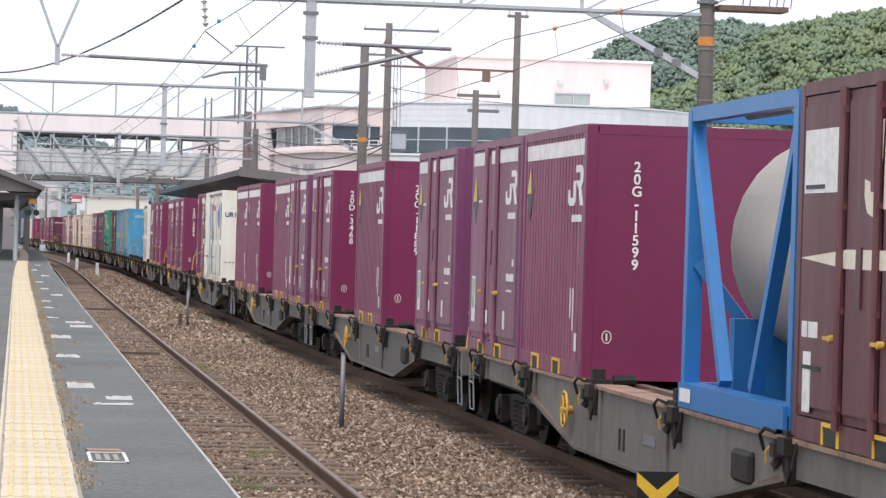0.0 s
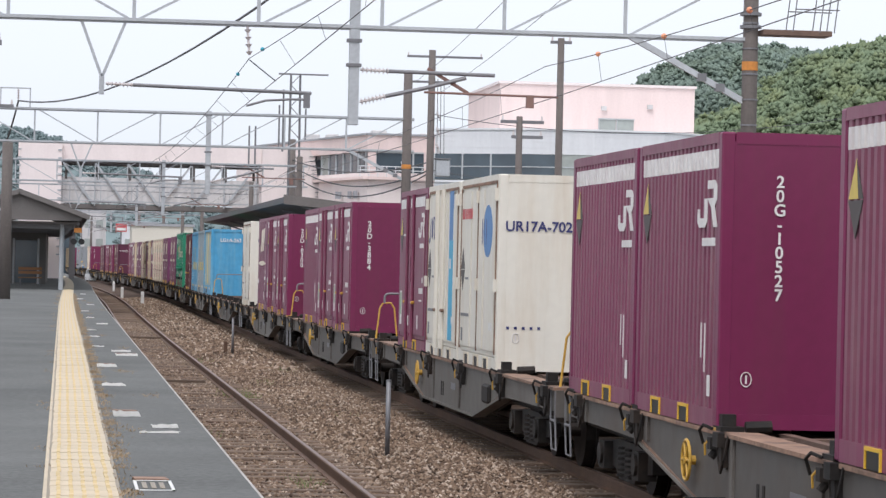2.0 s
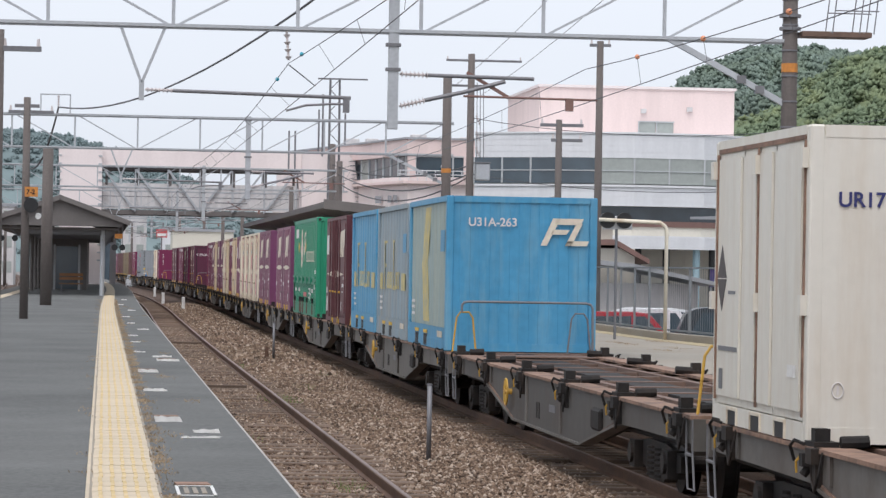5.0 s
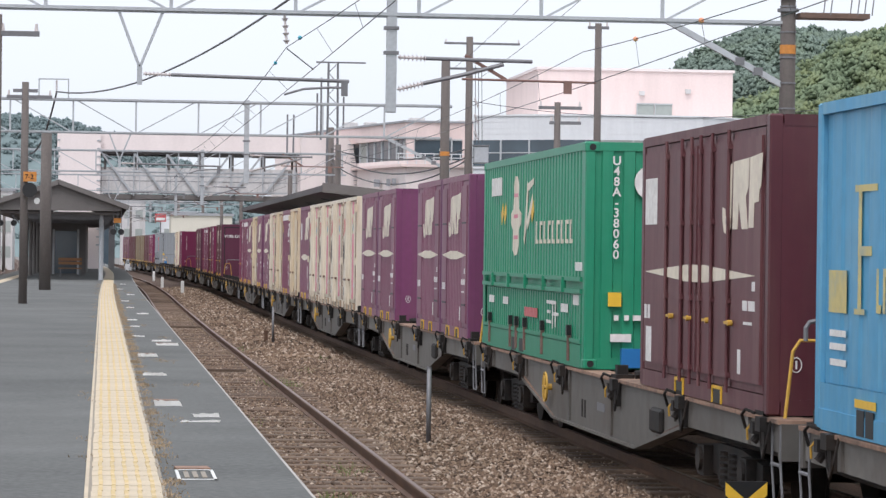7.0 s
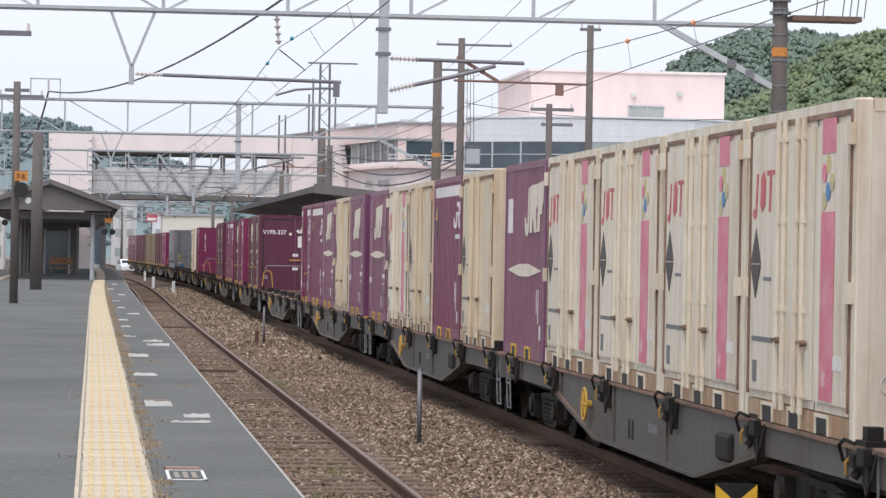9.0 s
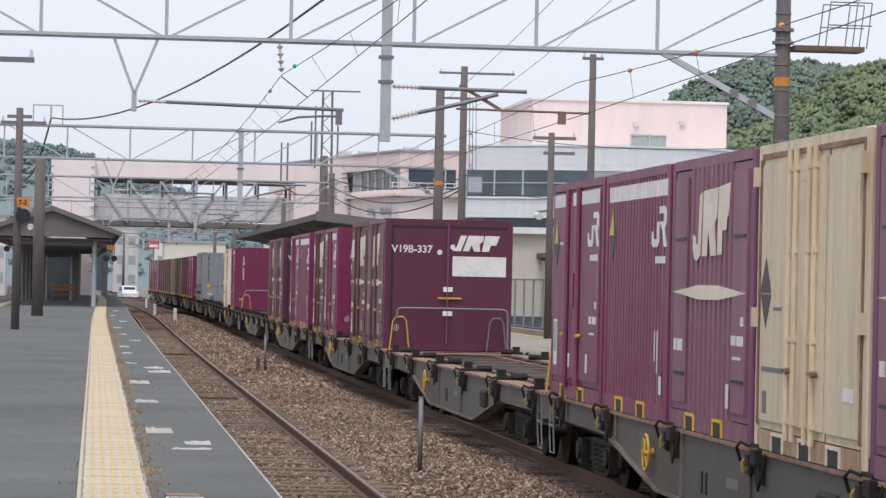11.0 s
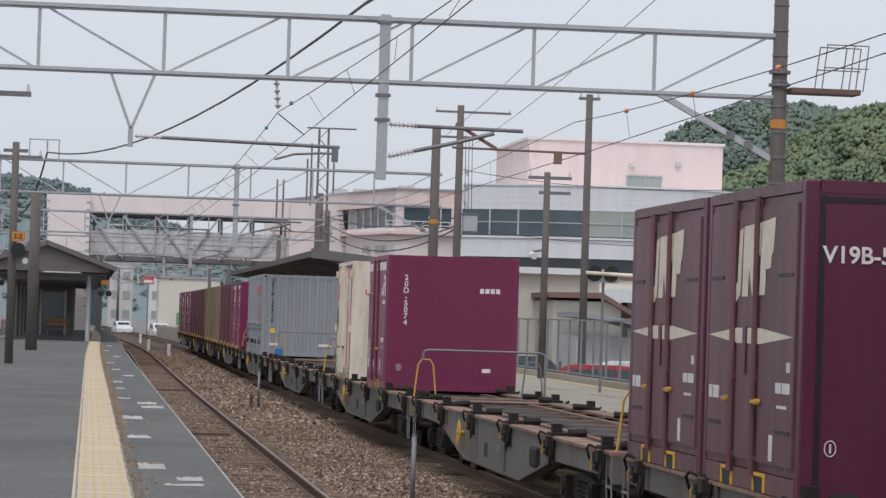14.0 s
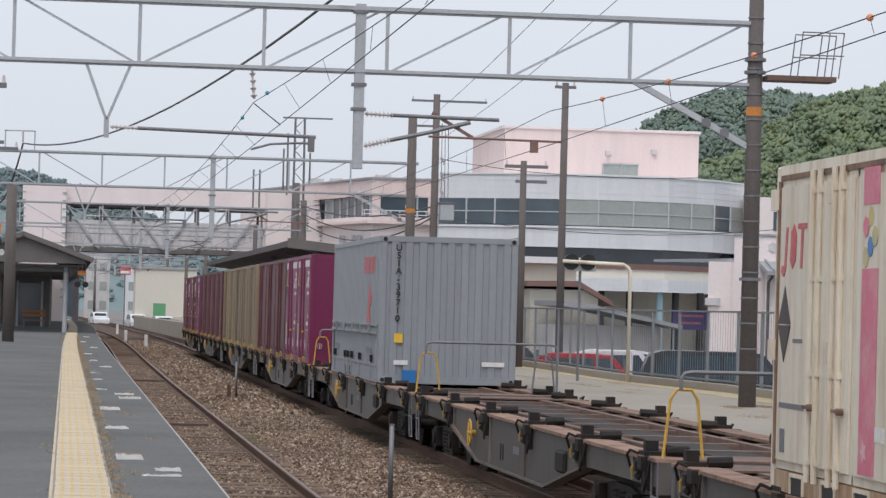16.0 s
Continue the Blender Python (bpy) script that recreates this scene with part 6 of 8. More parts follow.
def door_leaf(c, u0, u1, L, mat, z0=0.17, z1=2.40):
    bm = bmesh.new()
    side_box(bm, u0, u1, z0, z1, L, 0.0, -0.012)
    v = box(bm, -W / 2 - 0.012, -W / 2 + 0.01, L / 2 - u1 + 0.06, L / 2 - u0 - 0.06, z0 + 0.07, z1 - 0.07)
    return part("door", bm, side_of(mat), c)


def white_band(c, L, spans, z0=2.22, z1=2.37):
    for a, b in spans:
        flat_mark("white_band", "mark_white", rect(a, b, z0, z1), L, c, "white stripe under the roof rail", 0.036)


def initials(c, L, u, z, h=0.34, mat="mark_white", lift=0.036):
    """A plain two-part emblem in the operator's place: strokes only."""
    w = h * 1.95
    flat_mark("emblem", mat, [(u, z + 0.1 * h), (u + 0.1 * w, z), (u + 0.42 * w, z), (u + 0.52 * w, z + 0.12 * h), (u + 0.52 * w, z + 0.62 * h), (u + 0.36 * w, z + 0.62 * h),
                               (u + 0.36 * w, z + 0.2 * h), (u + 0.14 * w, z + 0.2 * h), (u + 0.12 * w, z + 0.4 * h), (u, z + 0.4 * h)], L, c, "", lift)
    flat_mark("emblem", mat, [(u + 0.52 * w, z + 1.0 * h), (u + 0.9 * w, z + 1.0 * h), (u + 1.02 * w, z + 0.88 * h), (u + 1.02 * w, z + 0.58 * h), (u + 0.9 * w, z + 0.44 * h), (u + 1.05 * w, z),
                               (u + 0.86 * w, z), (u + 0.72 * w, z + 0.42 * h), (u + 0.52 * w, z + 0.62 * h), (u + 0.84 * w, z + 0.62 * h), (u + 0.84 * w, z + 0.82 * h), (u + 0.52 * w, z + 0.82 * h)], L, c, "", lift)
    flat_mark("small_writing", mat, rect(u + 0.25 * w, u + 0.95 * w, z - 0.16, z - 0.09), L, c, "", lift)


def big_initials(c, L, u, z, body="purple_old"):
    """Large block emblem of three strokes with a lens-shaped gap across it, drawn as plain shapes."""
    for pts in ([(0.0, 0.14), (0.07, 0.03), (0.20, 0.0), (0.36, 0.06), (0.42, 0.66), (0.30, 0.64), (0.24, 0.17), (0.13, 0.17), (0.12, 0.24), (0.0, 0.26)],
                [(0.45, 0.05), (0.66, 0.05), (0.70, 0.30), (0.84, 0.05), (1.08, 0.05), (0.98, 0.34), (1.10, 0.42), (1.13, 0.69), (0.47, 0.67)],
                [(1.12, 0.06), (1.32, 0.06), (1.34, 0.28), (1.52, 0.29), (1.54, 0.40), (1.60, 0.42), (1.66, 0.72), (1.16, 0.69)]):
        flat_mark("emblem", "mark_cream", [(u + a, z + b * 0.95) for a, b in pts], L, c)
    COUNT[0] = 7
    flat_mark("emblem_gap", body, [(u + 0.42, z + 0.41), (u + 0.8, z + 0.36), (u + 1.0, z + 0.36), (u + 1.45, z + 0.42), (u + 1.0, z + 0.48), (u + 0.8, z + 0.48)], L, c)


def lens_mark(c, L, u0, u1, z, h=0.16, lift=0.064):
    m = (u0 + u1) / 2
    flat_mark("diamond_stripe", "mark_cream", [(u0, z), (m - 0.45, z - h / 2), (m + 0.45, z - h / 2), (u1, z), (m + 0.45, z + h / 2), (m - 0.45, z + h / 2)], L, c, "white flattened diamond", lift)


def two_tone_diamond(c, L, u, z, top="faded_hazard", low="hazard_dark", w=0.20, h=0.28, lift=0.04):
    flat_mark("upper_mark", top, [(u - w, z), (u + 0.3 * w, z), (u, z + h)], L, c)
    flat_mark("upper_shade", low, [(u + 0.34 * w, z), (u + w, z), (u + 0.04 * w, z + h * 0.96)], L, c)
    flat_mark("lower_mark", low, [(u - w, z - 0.01), (u, z - h), (u + w, z - 0.01)], L, c)


def side_numbers(c, L, u, mat="mark_white", z=0.9, lift=0.036):
    """Small stencilled figures, too fine to read: a bar for each group."""
    for a, b in ((0.0, 0.19), (0.24, 0.5)):
        flat_mark("number_bar", mat, rect(u + a, u + b, z, z + 0.085), L, c)
    flat_mark("number_bar", mat, rect(u + 0.38, u + 0.5, z + 0.17, z + 0.25), L, c, "", lift)
    flat_mark("weight_bar", "mark_white", rect(u - 0.18, u - 0.06, z - 0.55, z - 0.34), L, c, "", lift)
    flat_mark("small_writing", mat, rect(u + 0.05, u + 0.4, z - 0.12, z - 0.095), L, c, "", lift)


def round_badge(c, L, x=-0.98, z=0.42):
    bm = bmesh.new()
    n = 20
    pipe(bm, [(x + 0.045 * math.cos(2 * math.pi * k / n), -L / 2 - 0.003, z + 0.06 * math.sin(2 * math.pi * k / n)) for k in range(n + 1)], 0.005, 5)
    box(bm, x - 0.008, x + 0.008, -L / 2 - 0.006, -L / 2, z - 0.035, z + 0.035)
    part("class_badge", bm, "mark_white", c, "small ringed class mark")


def end_number(c, L, text, x=-0.90, z=2.04, size=0.142, vertical=True, mat="mark_white", off=0.006):
    me = lettering(text, size, mat, vertical)
    shared("number_lettering", me, c, (x, -L / 2 - off, z))


def smooth_end(c, L, mat, h=H):
    bm = bmesh.new()
    box(bm, -W / 2 + 0.1, W / 2 - 0.1, -L / 2 + 0.004, -L / 2 + 0.04, 0.1, h - 0.08)
    part("end_panel", bm, mat, c)


def container(label, group="containers on the freight train"):
    return thing("freight_container", label, "container", group)


def doors_container(mat, label, plain=False):
    """Plain purple box with two side doors, white stripe and emblem."""
    L = L12
    c = container(label)
    hull(c, L, mat)
    smooth_end(c, L, mat)
    for a, b in ((0.16, 1.30), (1.36, 2.12), (2.18, 3.58)):
        door_leaf(c, a, b, L, mat)
    lock_rods(c, L, (1.33, 2.15), mat, r=0.028)
    for u in (1.60, 1.88):
        bm = bmesh.new()
        side_box(bm, u - 0.012, u + 0.012, 0.2, 2.38, L, 0.018)
        part("door_rib", bm, side_of(mat), c)
    bm = bmesh.new()
    side_box(bm, 1.68, 1.80, 1.05, 1.45, L, 0.03)
    part("latch_cover", bm, mat, c)
    corner_pad(c, L)
    if plain:
        pockets(c, L)
        return c
    white_band(c, L, ((0.22, 1.24), (1.63, 1.85), (2.26, 3.5)))
    two_tone_diamond(c, L, 0.45, 1.80)
    flat_mark("small_writing", "mark_white", rect(0.68, 0.95, 1.78, 1.81), L, c, "", 0.036)
    initials(c, L, 2.72, 1.74, 0.38)
    COUNT[0] = 0
    flat_mark("label_sheet", "paper", rect(0.30, 0.56, 0.36, 0.90), L, c)
    flat_mark("green_label", "label_green", rect(0.33, 0.53, 0.52, 0.87), L, c, "green and white inspection label")
    handles(c, L, (1.12, 2.24))
    side_numbers(c, L, 2.9, z=0.88)
    flat_mark("weight_bar", "paper", rect(1.42, 1.55, 0.36, 0.52), L, c, "", 0.036)
    bm = bmesh.new()
    bm.free()
    for k in range(4):
        bm = bmesh.new()
        box(bm, 0.50 + 0.10 * k, 0.575 + 0.10 * k, -L / 2 - 0.002, -L / 2 + 0.01, 1.83, 1.92)
        part("small_writing", bm, "mark_white", c)
    bm = bmesh.new()
    box(bm, 0.58, 0.74, -L / 2 - 0.002, -L / 2 + 0.01, 0.36, 0.43)
    part("rating_plate", bm, "paper", c)
    pockets(c, L)
    round_badge(c, L)
    return c


def ribbed_container(mat, label, band=True, lens=False):
    L = L12
    c = container(label)
    hull(c, L, mat)
    smooth_end(c, L, mat)
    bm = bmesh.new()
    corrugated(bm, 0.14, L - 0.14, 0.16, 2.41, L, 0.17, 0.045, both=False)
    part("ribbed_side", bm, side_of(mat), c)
    SURFACE[c.name] = -0.005
    if band:
        bm = bmesh.new()
        corrugated(bm, 0.14, L - 0.14, 2.20, 2.36, L, 0.17, 0.045, both=False)
        bmesh.ops.translate(bm, vec=(-0.004, 0, 0), verts=bm.verts)
        part("white_band", bm, "mark_white", c, "white stripe painted over the ribs")
        corner_pad(c, L)
        two_tone_diamond(c, L, 0.45, 1.85, lift=0.012)
        initials(c, L, 2.78, 1.70, 0.40, lift=0.012)
    if lens:
        big_initials(c, L, 1.9, 1.55, side_of(mat))
        lens_mark(c, L, 0.3, 3.4, 1.12, 0.16, 0.012)
        flat_mark("label_sheet", "paper", rect(0.3, 0.75, 1.6, 2.05), L, c, "", 0.012)
    for u, z0, z1 in ((3.0, 0.58, 0.88), (3.15, 0.46, 0.88)):
        flat_mark("number_bar", "mark_white", rect(u, u + 0.05, z0, z1), L, c)
    flat_mark("weight_bar", "mark_white", rect(3.3, 3.42, 0.26, 0.44), L, c, "", 0.012)
    pockets(c, L)
    round_badge(c, L)
    return c


def vented_container(mat, label, paper=False, doors=False):
    """Older purple box with a large emblem and a white flattened diamond."""
    L = L12
    c = container(label)
    hull(c, L, mat)
    smooth_end(c, L, mat)
    corner_pad(c, L)
    if paper or doors:
        for a, b in ((0.16, 1.26), (1.32, 2.14), (2.20, 3.58)):
            door_leaf(c, a, b, L, mat)
        lock_rods(c, L, (1.29, 2.17), mat, r=0.03)
        bm = bmesh.new()
        side_box(bm, 1.68, 1.80, 0.95, 1.35, L, 0.03)
        part("latch_cover", bm, mat, c)
        handles(c, L, (1.08, 2.26))
    if paper:
        flat_mark("label_sheet", "paper", rect(0.25, 1.15, 1.72, 2.16), L, c, "pasted paper notice", 0.03)
    if not (paper or doors):
        for a, b in ((0.16, 0.9), (2.85, 3.55)):
            door_leaf(c, a, b, L, mat)
        bm = bmesh.new()
        corrugated(bm, 0.92, 2.83, 0.16, 2.41, L, 0.21, 0.060, both=False)
        part("ribbed_side", bm, side_of(mat), c)
    if doors:
        # black strips draw the shadow line of the recessed end, left and top
        for x0, x1, z0, z1 in ((-W / 2 + 0.12, -W / 2 + 0.16, 0.14, 2.38), (-W / 2 + 0.12, W / 2 - 0.12, 2.33, 2.37)):
            bm = bmesh.new()
            box(bm, x0, x1, -L / 2 - 0.004, -L / 2 + 0.01, z0, z1)
            part("recess_shade_strip", bm, "black", c, "black strip painted as shade round the recessed end panel")
    big_initials(c, L, 1.80 if paper else 1.12, 1.55, side_of(mat))
    lens_mark(c, L, 0.2, 3.5, 1.27, 0.13)
    for u in (0.3, 2.95):
        for z in (0.5, 1.75):
            bm = bmesh.new()
            side_box(bm, u, u + 0.5, z, z + 0.028, L, 0.02, 0.0)
            part("vent_louver", bm, "black", c)
    for a, b in ((0.28, 0.42), (0.46, 0.70)):
        flat_mark("number_bar", "mark_white", rect(a, b, 0.72, 0.83), L, c)
    if paper:
        flat_mark("label_sheet", "paper", rect(0.34, 0.54, 0.20, 0.62), L, c, "", 0.029)
    side_numbers(c, L, 2.92, z=0.82)
    pockets(c, L)
    round_badge(c, L)
    return c


def cool_container(mat, label, stripe=None, logo=None, floral=False, rods=True):
    L = L12
    c = container(label)
    hull(c, L, mat)
    smooth_end(c, L, mat)
    for a, b in ((0.16, 1.2), (1.24, 1.84), (1.87, 2.45), (2.49, 3.55)):
        door_leaf(c, a, b, L, mat)
    if rods:
        lock_rods(c, L, (1.3, 1.52, 1.95, 2.17), mat, r=0.024)
    for u in (0.08, 1.86, 3.62):
        bm = bmesh.new()
        side_box(bm, u - 0.06, u + 0.06, 2.16, 2.32, L, 0.05)
        part("hinge", bm, mat, c)
        bm = bmesh.new()
        side_box(bm, u - 0.06, u + 0.06, 1.0, 1.16, L, 0.05)
        part("hinge", bm, mat, c)
    if logo:
        for pts in ([(0.0, 0.04), (0.10, 0.0), (0.17, 0.05), (0.22, 0.38), (0.16, 0.38), (0.11, 0.08), (0.04, 0.09)],
                    [(0.30, 0.12), (0.38, 0.06), (0.48, 0.12), (0.50, 0.32), (0.42, 0.40), (0.32, 0.34)],
                    [(0.62, 0.06), (0.69, 0.06), (0.72, 0.36), (0.82, 0.36), (0.82, 0.40), (0.54, 0.40), (0.54, 0.36), (0.65, 0.36)]):
            flat_mark("emblem", logo, [(0.26 + u, 1.64 + z) for u, z in pts], L, c)
    if stripe:
        flat_mark("colour_stripe", stripe if floral else "mark_cyan", rect(2.72, 3.14, 0.26, 1.68), L, c, "", 0.03)
        if not floral:
            flat_mark("colour_stripe", stripe, rect(2.72, 3.10, 1.68, 2.12), L, c)
        else:
            for k in range(4):
                n, uc, zc = 10, 2.86 + 0.13 * (k % 2), 0.42 + 0.27 * k
                flat_mark("blossom_print", "blossom", [(uc + (0.085 if j % 2 else 0.045) * math.cos(2 * math.pi * j / n), zc + (0.085 if j % 2 else 0.045) * math.sin(2 * math.pi * j / n)) for j in range(n)], L, c)
        flat_mark("colour_stripe", stripe, rect(2.72, 3.14, 2.12, 2.38), L, c, "", 0.03)
        if floral:
            for k, mm in enumerate(("mark_yellow", "mark_blue", "mark_yellow", "mark_pink", "mark_yellow")):
                u, z = 2.8 + 0.12 * (k % 3), 1.76 + 0.07 * k
                n = 7
                mm = {"mark_yellow": "faded_yellow"}.get(mm, mm)
                flat_mark("floral_print", mm, [(u + 0.075 * math.cos(2 * math.pi * j / n), z + 0.075 * math.sin(2 * math.pi * j / n)) for j in range(n)], L, c, "", 0.031 + 0.001 * k)
        for k in range(3):
            flat_mark("stripe_writing", "mark_white", rect(2.78 + 0.1 * k, 2.85 + 0.1 * k, 1.28, 1.42), L, c, "", 0.034)
    two_tone_diamond(c, L, 0.42, 1.28, "hazard_dark", "hazard_dark", 0.20, 0.29)
    if floral:
        COUNT[0] = 7
        flat_mark("hazard_corner", "faded_hazard", [(0.24, 1.26), (0.40, 1.01), (0.40, 1.26)], L, c)
    flat_mark("small_writing", "galv_dark", rect(0.7, 1.0, 1.14, 1.17), L, c, "", 0.03)
    flat_mark("small_writing", "galv_dark", rect(0.3, 1.1, 0.64, 0.68), L, c, "", 0.03)
    flat_mark("small_writing", "galv_dark", rect(0.35, 0.5, 0.30, 0.48), L, c, "", 0.03)
    flat_mark("small_writing", "paper", rect(3.1, 3.4, 0.5, 0.6), L, c, "", 0.03)
    if rods:
        handles(c, L, (1.3, 2.17), "deck", 0.66)
    bm = bmesh.new()
    side_box(bm, 0.15, L - 0.15, 2.385, 2.425, L, 0.004)
    part("rain_gap", bm, "deck", c, "dark rusty gap under the roof rail")
    for u in (0.135, 1.855, L - 0.145):
        bm = bmesh.new()
        side_box(bm, u - 0.02, u + 0.02, 0.2, 2.38, L, 0.014)
        part("door_seal", bm, "deck", c, "dark rusty door seal")
    pockets(c, L, "cream", (0.9, 1.86, 2.8))
    round_badge(c, L)
    return c


def liner_container(mat, label, letters="faded_yellow", side=None):
    """Blue twenty-foot box with wide flat ribs and faded yellow capitals drawn as shapes."""
    L = 6.058
    c = container(label)
    hull(c, L, mat)
    bm = bmesh.new()
    SURFACE[c.name] = -0.036
    corrugated(bm, 0.14, L - 0.14, 0.36, 2.41, L, 0.55, 0.014, both=False)
    part("ribbed_side", bm, side or mat, c)
    bm = bmesh.new()
    end_corrugated(bm, 0.12, 2.4, L, 0.3, 0.03)
    part("ribbed_end", bm, mat, c)
    bm = bmesh.new()
    side_box(bm, 0.14, L - 0.14, 0.16, 0.36, L, 0.0, -0.01)
    part("lower_side", bm, mat, c)
    if side:
        flat_mark("yellow_band", letters, [(2.5, 2.36), (2.0, 1.4), (2.35, 0.42), (3.3, 0.42), (2.9, 1.4), (3.4, 2.36)], L, c, "broad faded yellow bent band", 0.003)
    for u in () if side else (1.2, 3.0):
        flat_mark("initial", letters, rect(u, u + 0.09, 0.9, 1.85), L, c, "", 0.003)
        flat_mark("initial", letters, rect(u - 0.1, u + 0.2, 0.9, 0.94), L, c, "", 0.004)
        flat_mark("initial", letters, rect(u - 0.1, u + (0.55 if u < 2 else 0.3), 1.80, 1.85), L, c, "", 0.005)
        if u < 2:
            flat_mark("initial", letters, rect(u, u + 0.4, 1.33, 1.40), L, c, "", 0.004)
        else:
            flat_mark("initial", letters, rect(u, u + 0.6, 0.9, 0.98), L, c, "", 0.006)
        bm = bmesh.new()
        for k in range(6 if u < 2 else 4):
            for a, b, z0, z1 in ((0.55, 0.6, 0.92, 1.24), (0.6, 0.67, 1.18 if k % 2 else 0.92, 1.24 if k % 2 else 0.98)):
                prism(bm, [(L / 2 - p, q) for p, q in rect(u + a + k * 0.19, u + b + k * 0.19, z0, z1)], -W / 2 + 0.031, -W / 2 + 0.037, "x")
        part("small_lettering", bm, letters, c)
    for a, b in () if side else ((0.3, 0.85), (4.7, 5.4)):
        flat_mark("yellow_block", letters, rect(a, b, 0.9, 1.22), L, c, "", 0.003)
    for z in (0.62, 0.72, 0.5):
        flat_mark("small_writing", "paper", rect(0.35, 0.85, z, z + 0.05), L, c, "", 0.003)
    flat_mark("patch", "blue", rect(4.9, 5.5, 1.6, 1.95), L, c, "", 0.003)
    for u in (1.35, 2.75):
        for d in (0.0, 0.27):
            bm = bmesh.new()
            side_box(bm, u + d, u + d + 0.22, 0.02, 0.21, L, 0.004)
            part("fork_pocket", bm, "black", c)
        bm = bmesh.new()
        side_box(bm, u - 0.06, u + 0.55, 0.225, 0.285, L, 0.004)
        part("pocket_lip", bm, "mark_yellow", c)
    bm = bmesh.new()
    side_box(bm, 4.9, 5.6, 0.2, 0.3, L, 0.004)
    part("label_plate", bm, "cream", c)
    return c


def maroon_twenty(label):
    L = 6.058
    c = container(label)
    hull(c, L, "maroon")
    smooth_end(c, L, "maroon")
    for a, b in ((0.2, 1.5), (1.54, 2.3), (2.34, 3.02), (3.06, 3.75), (3.8, 4.5), (4.55, 5.85)):
        door_leaf(c, a, b, L, "maroon")
    lock_rods(c, L, (1.52, 2.32, 2.8, 3.25, 3.78, 4.52), "maroon")
    flat_mark("label_sheet", "paper", rect(0.3, 0.95, 1.62, 2.08), L, c, "", 0.03)
    big_initials(c, L, 4.2, 1.5, "maroon_side")
    lens_mark(c, L, 0.3, 5.6, 1.15, 0.16, 0.075)
    side_numbers(c, L, 5.1, z=0.85)
    for k in range(2):
        flat_mark("number_bar", "mark_white", rect(0.32 + k * 0.16, 0.45 + k * 0.16, 0.68, 0.82), L, c, "", 0.03)
    flat_mark("label_sheet", "paper", rect(0.4, 0.7, 0.25, 0.6), L, c, "", 0.03)
    handles(c, L, (1.8, 2.7, 3.6, 4.6))
    pockets(c, L, us=(2.2, 4.0))
    round_badge(c, L)
    return c


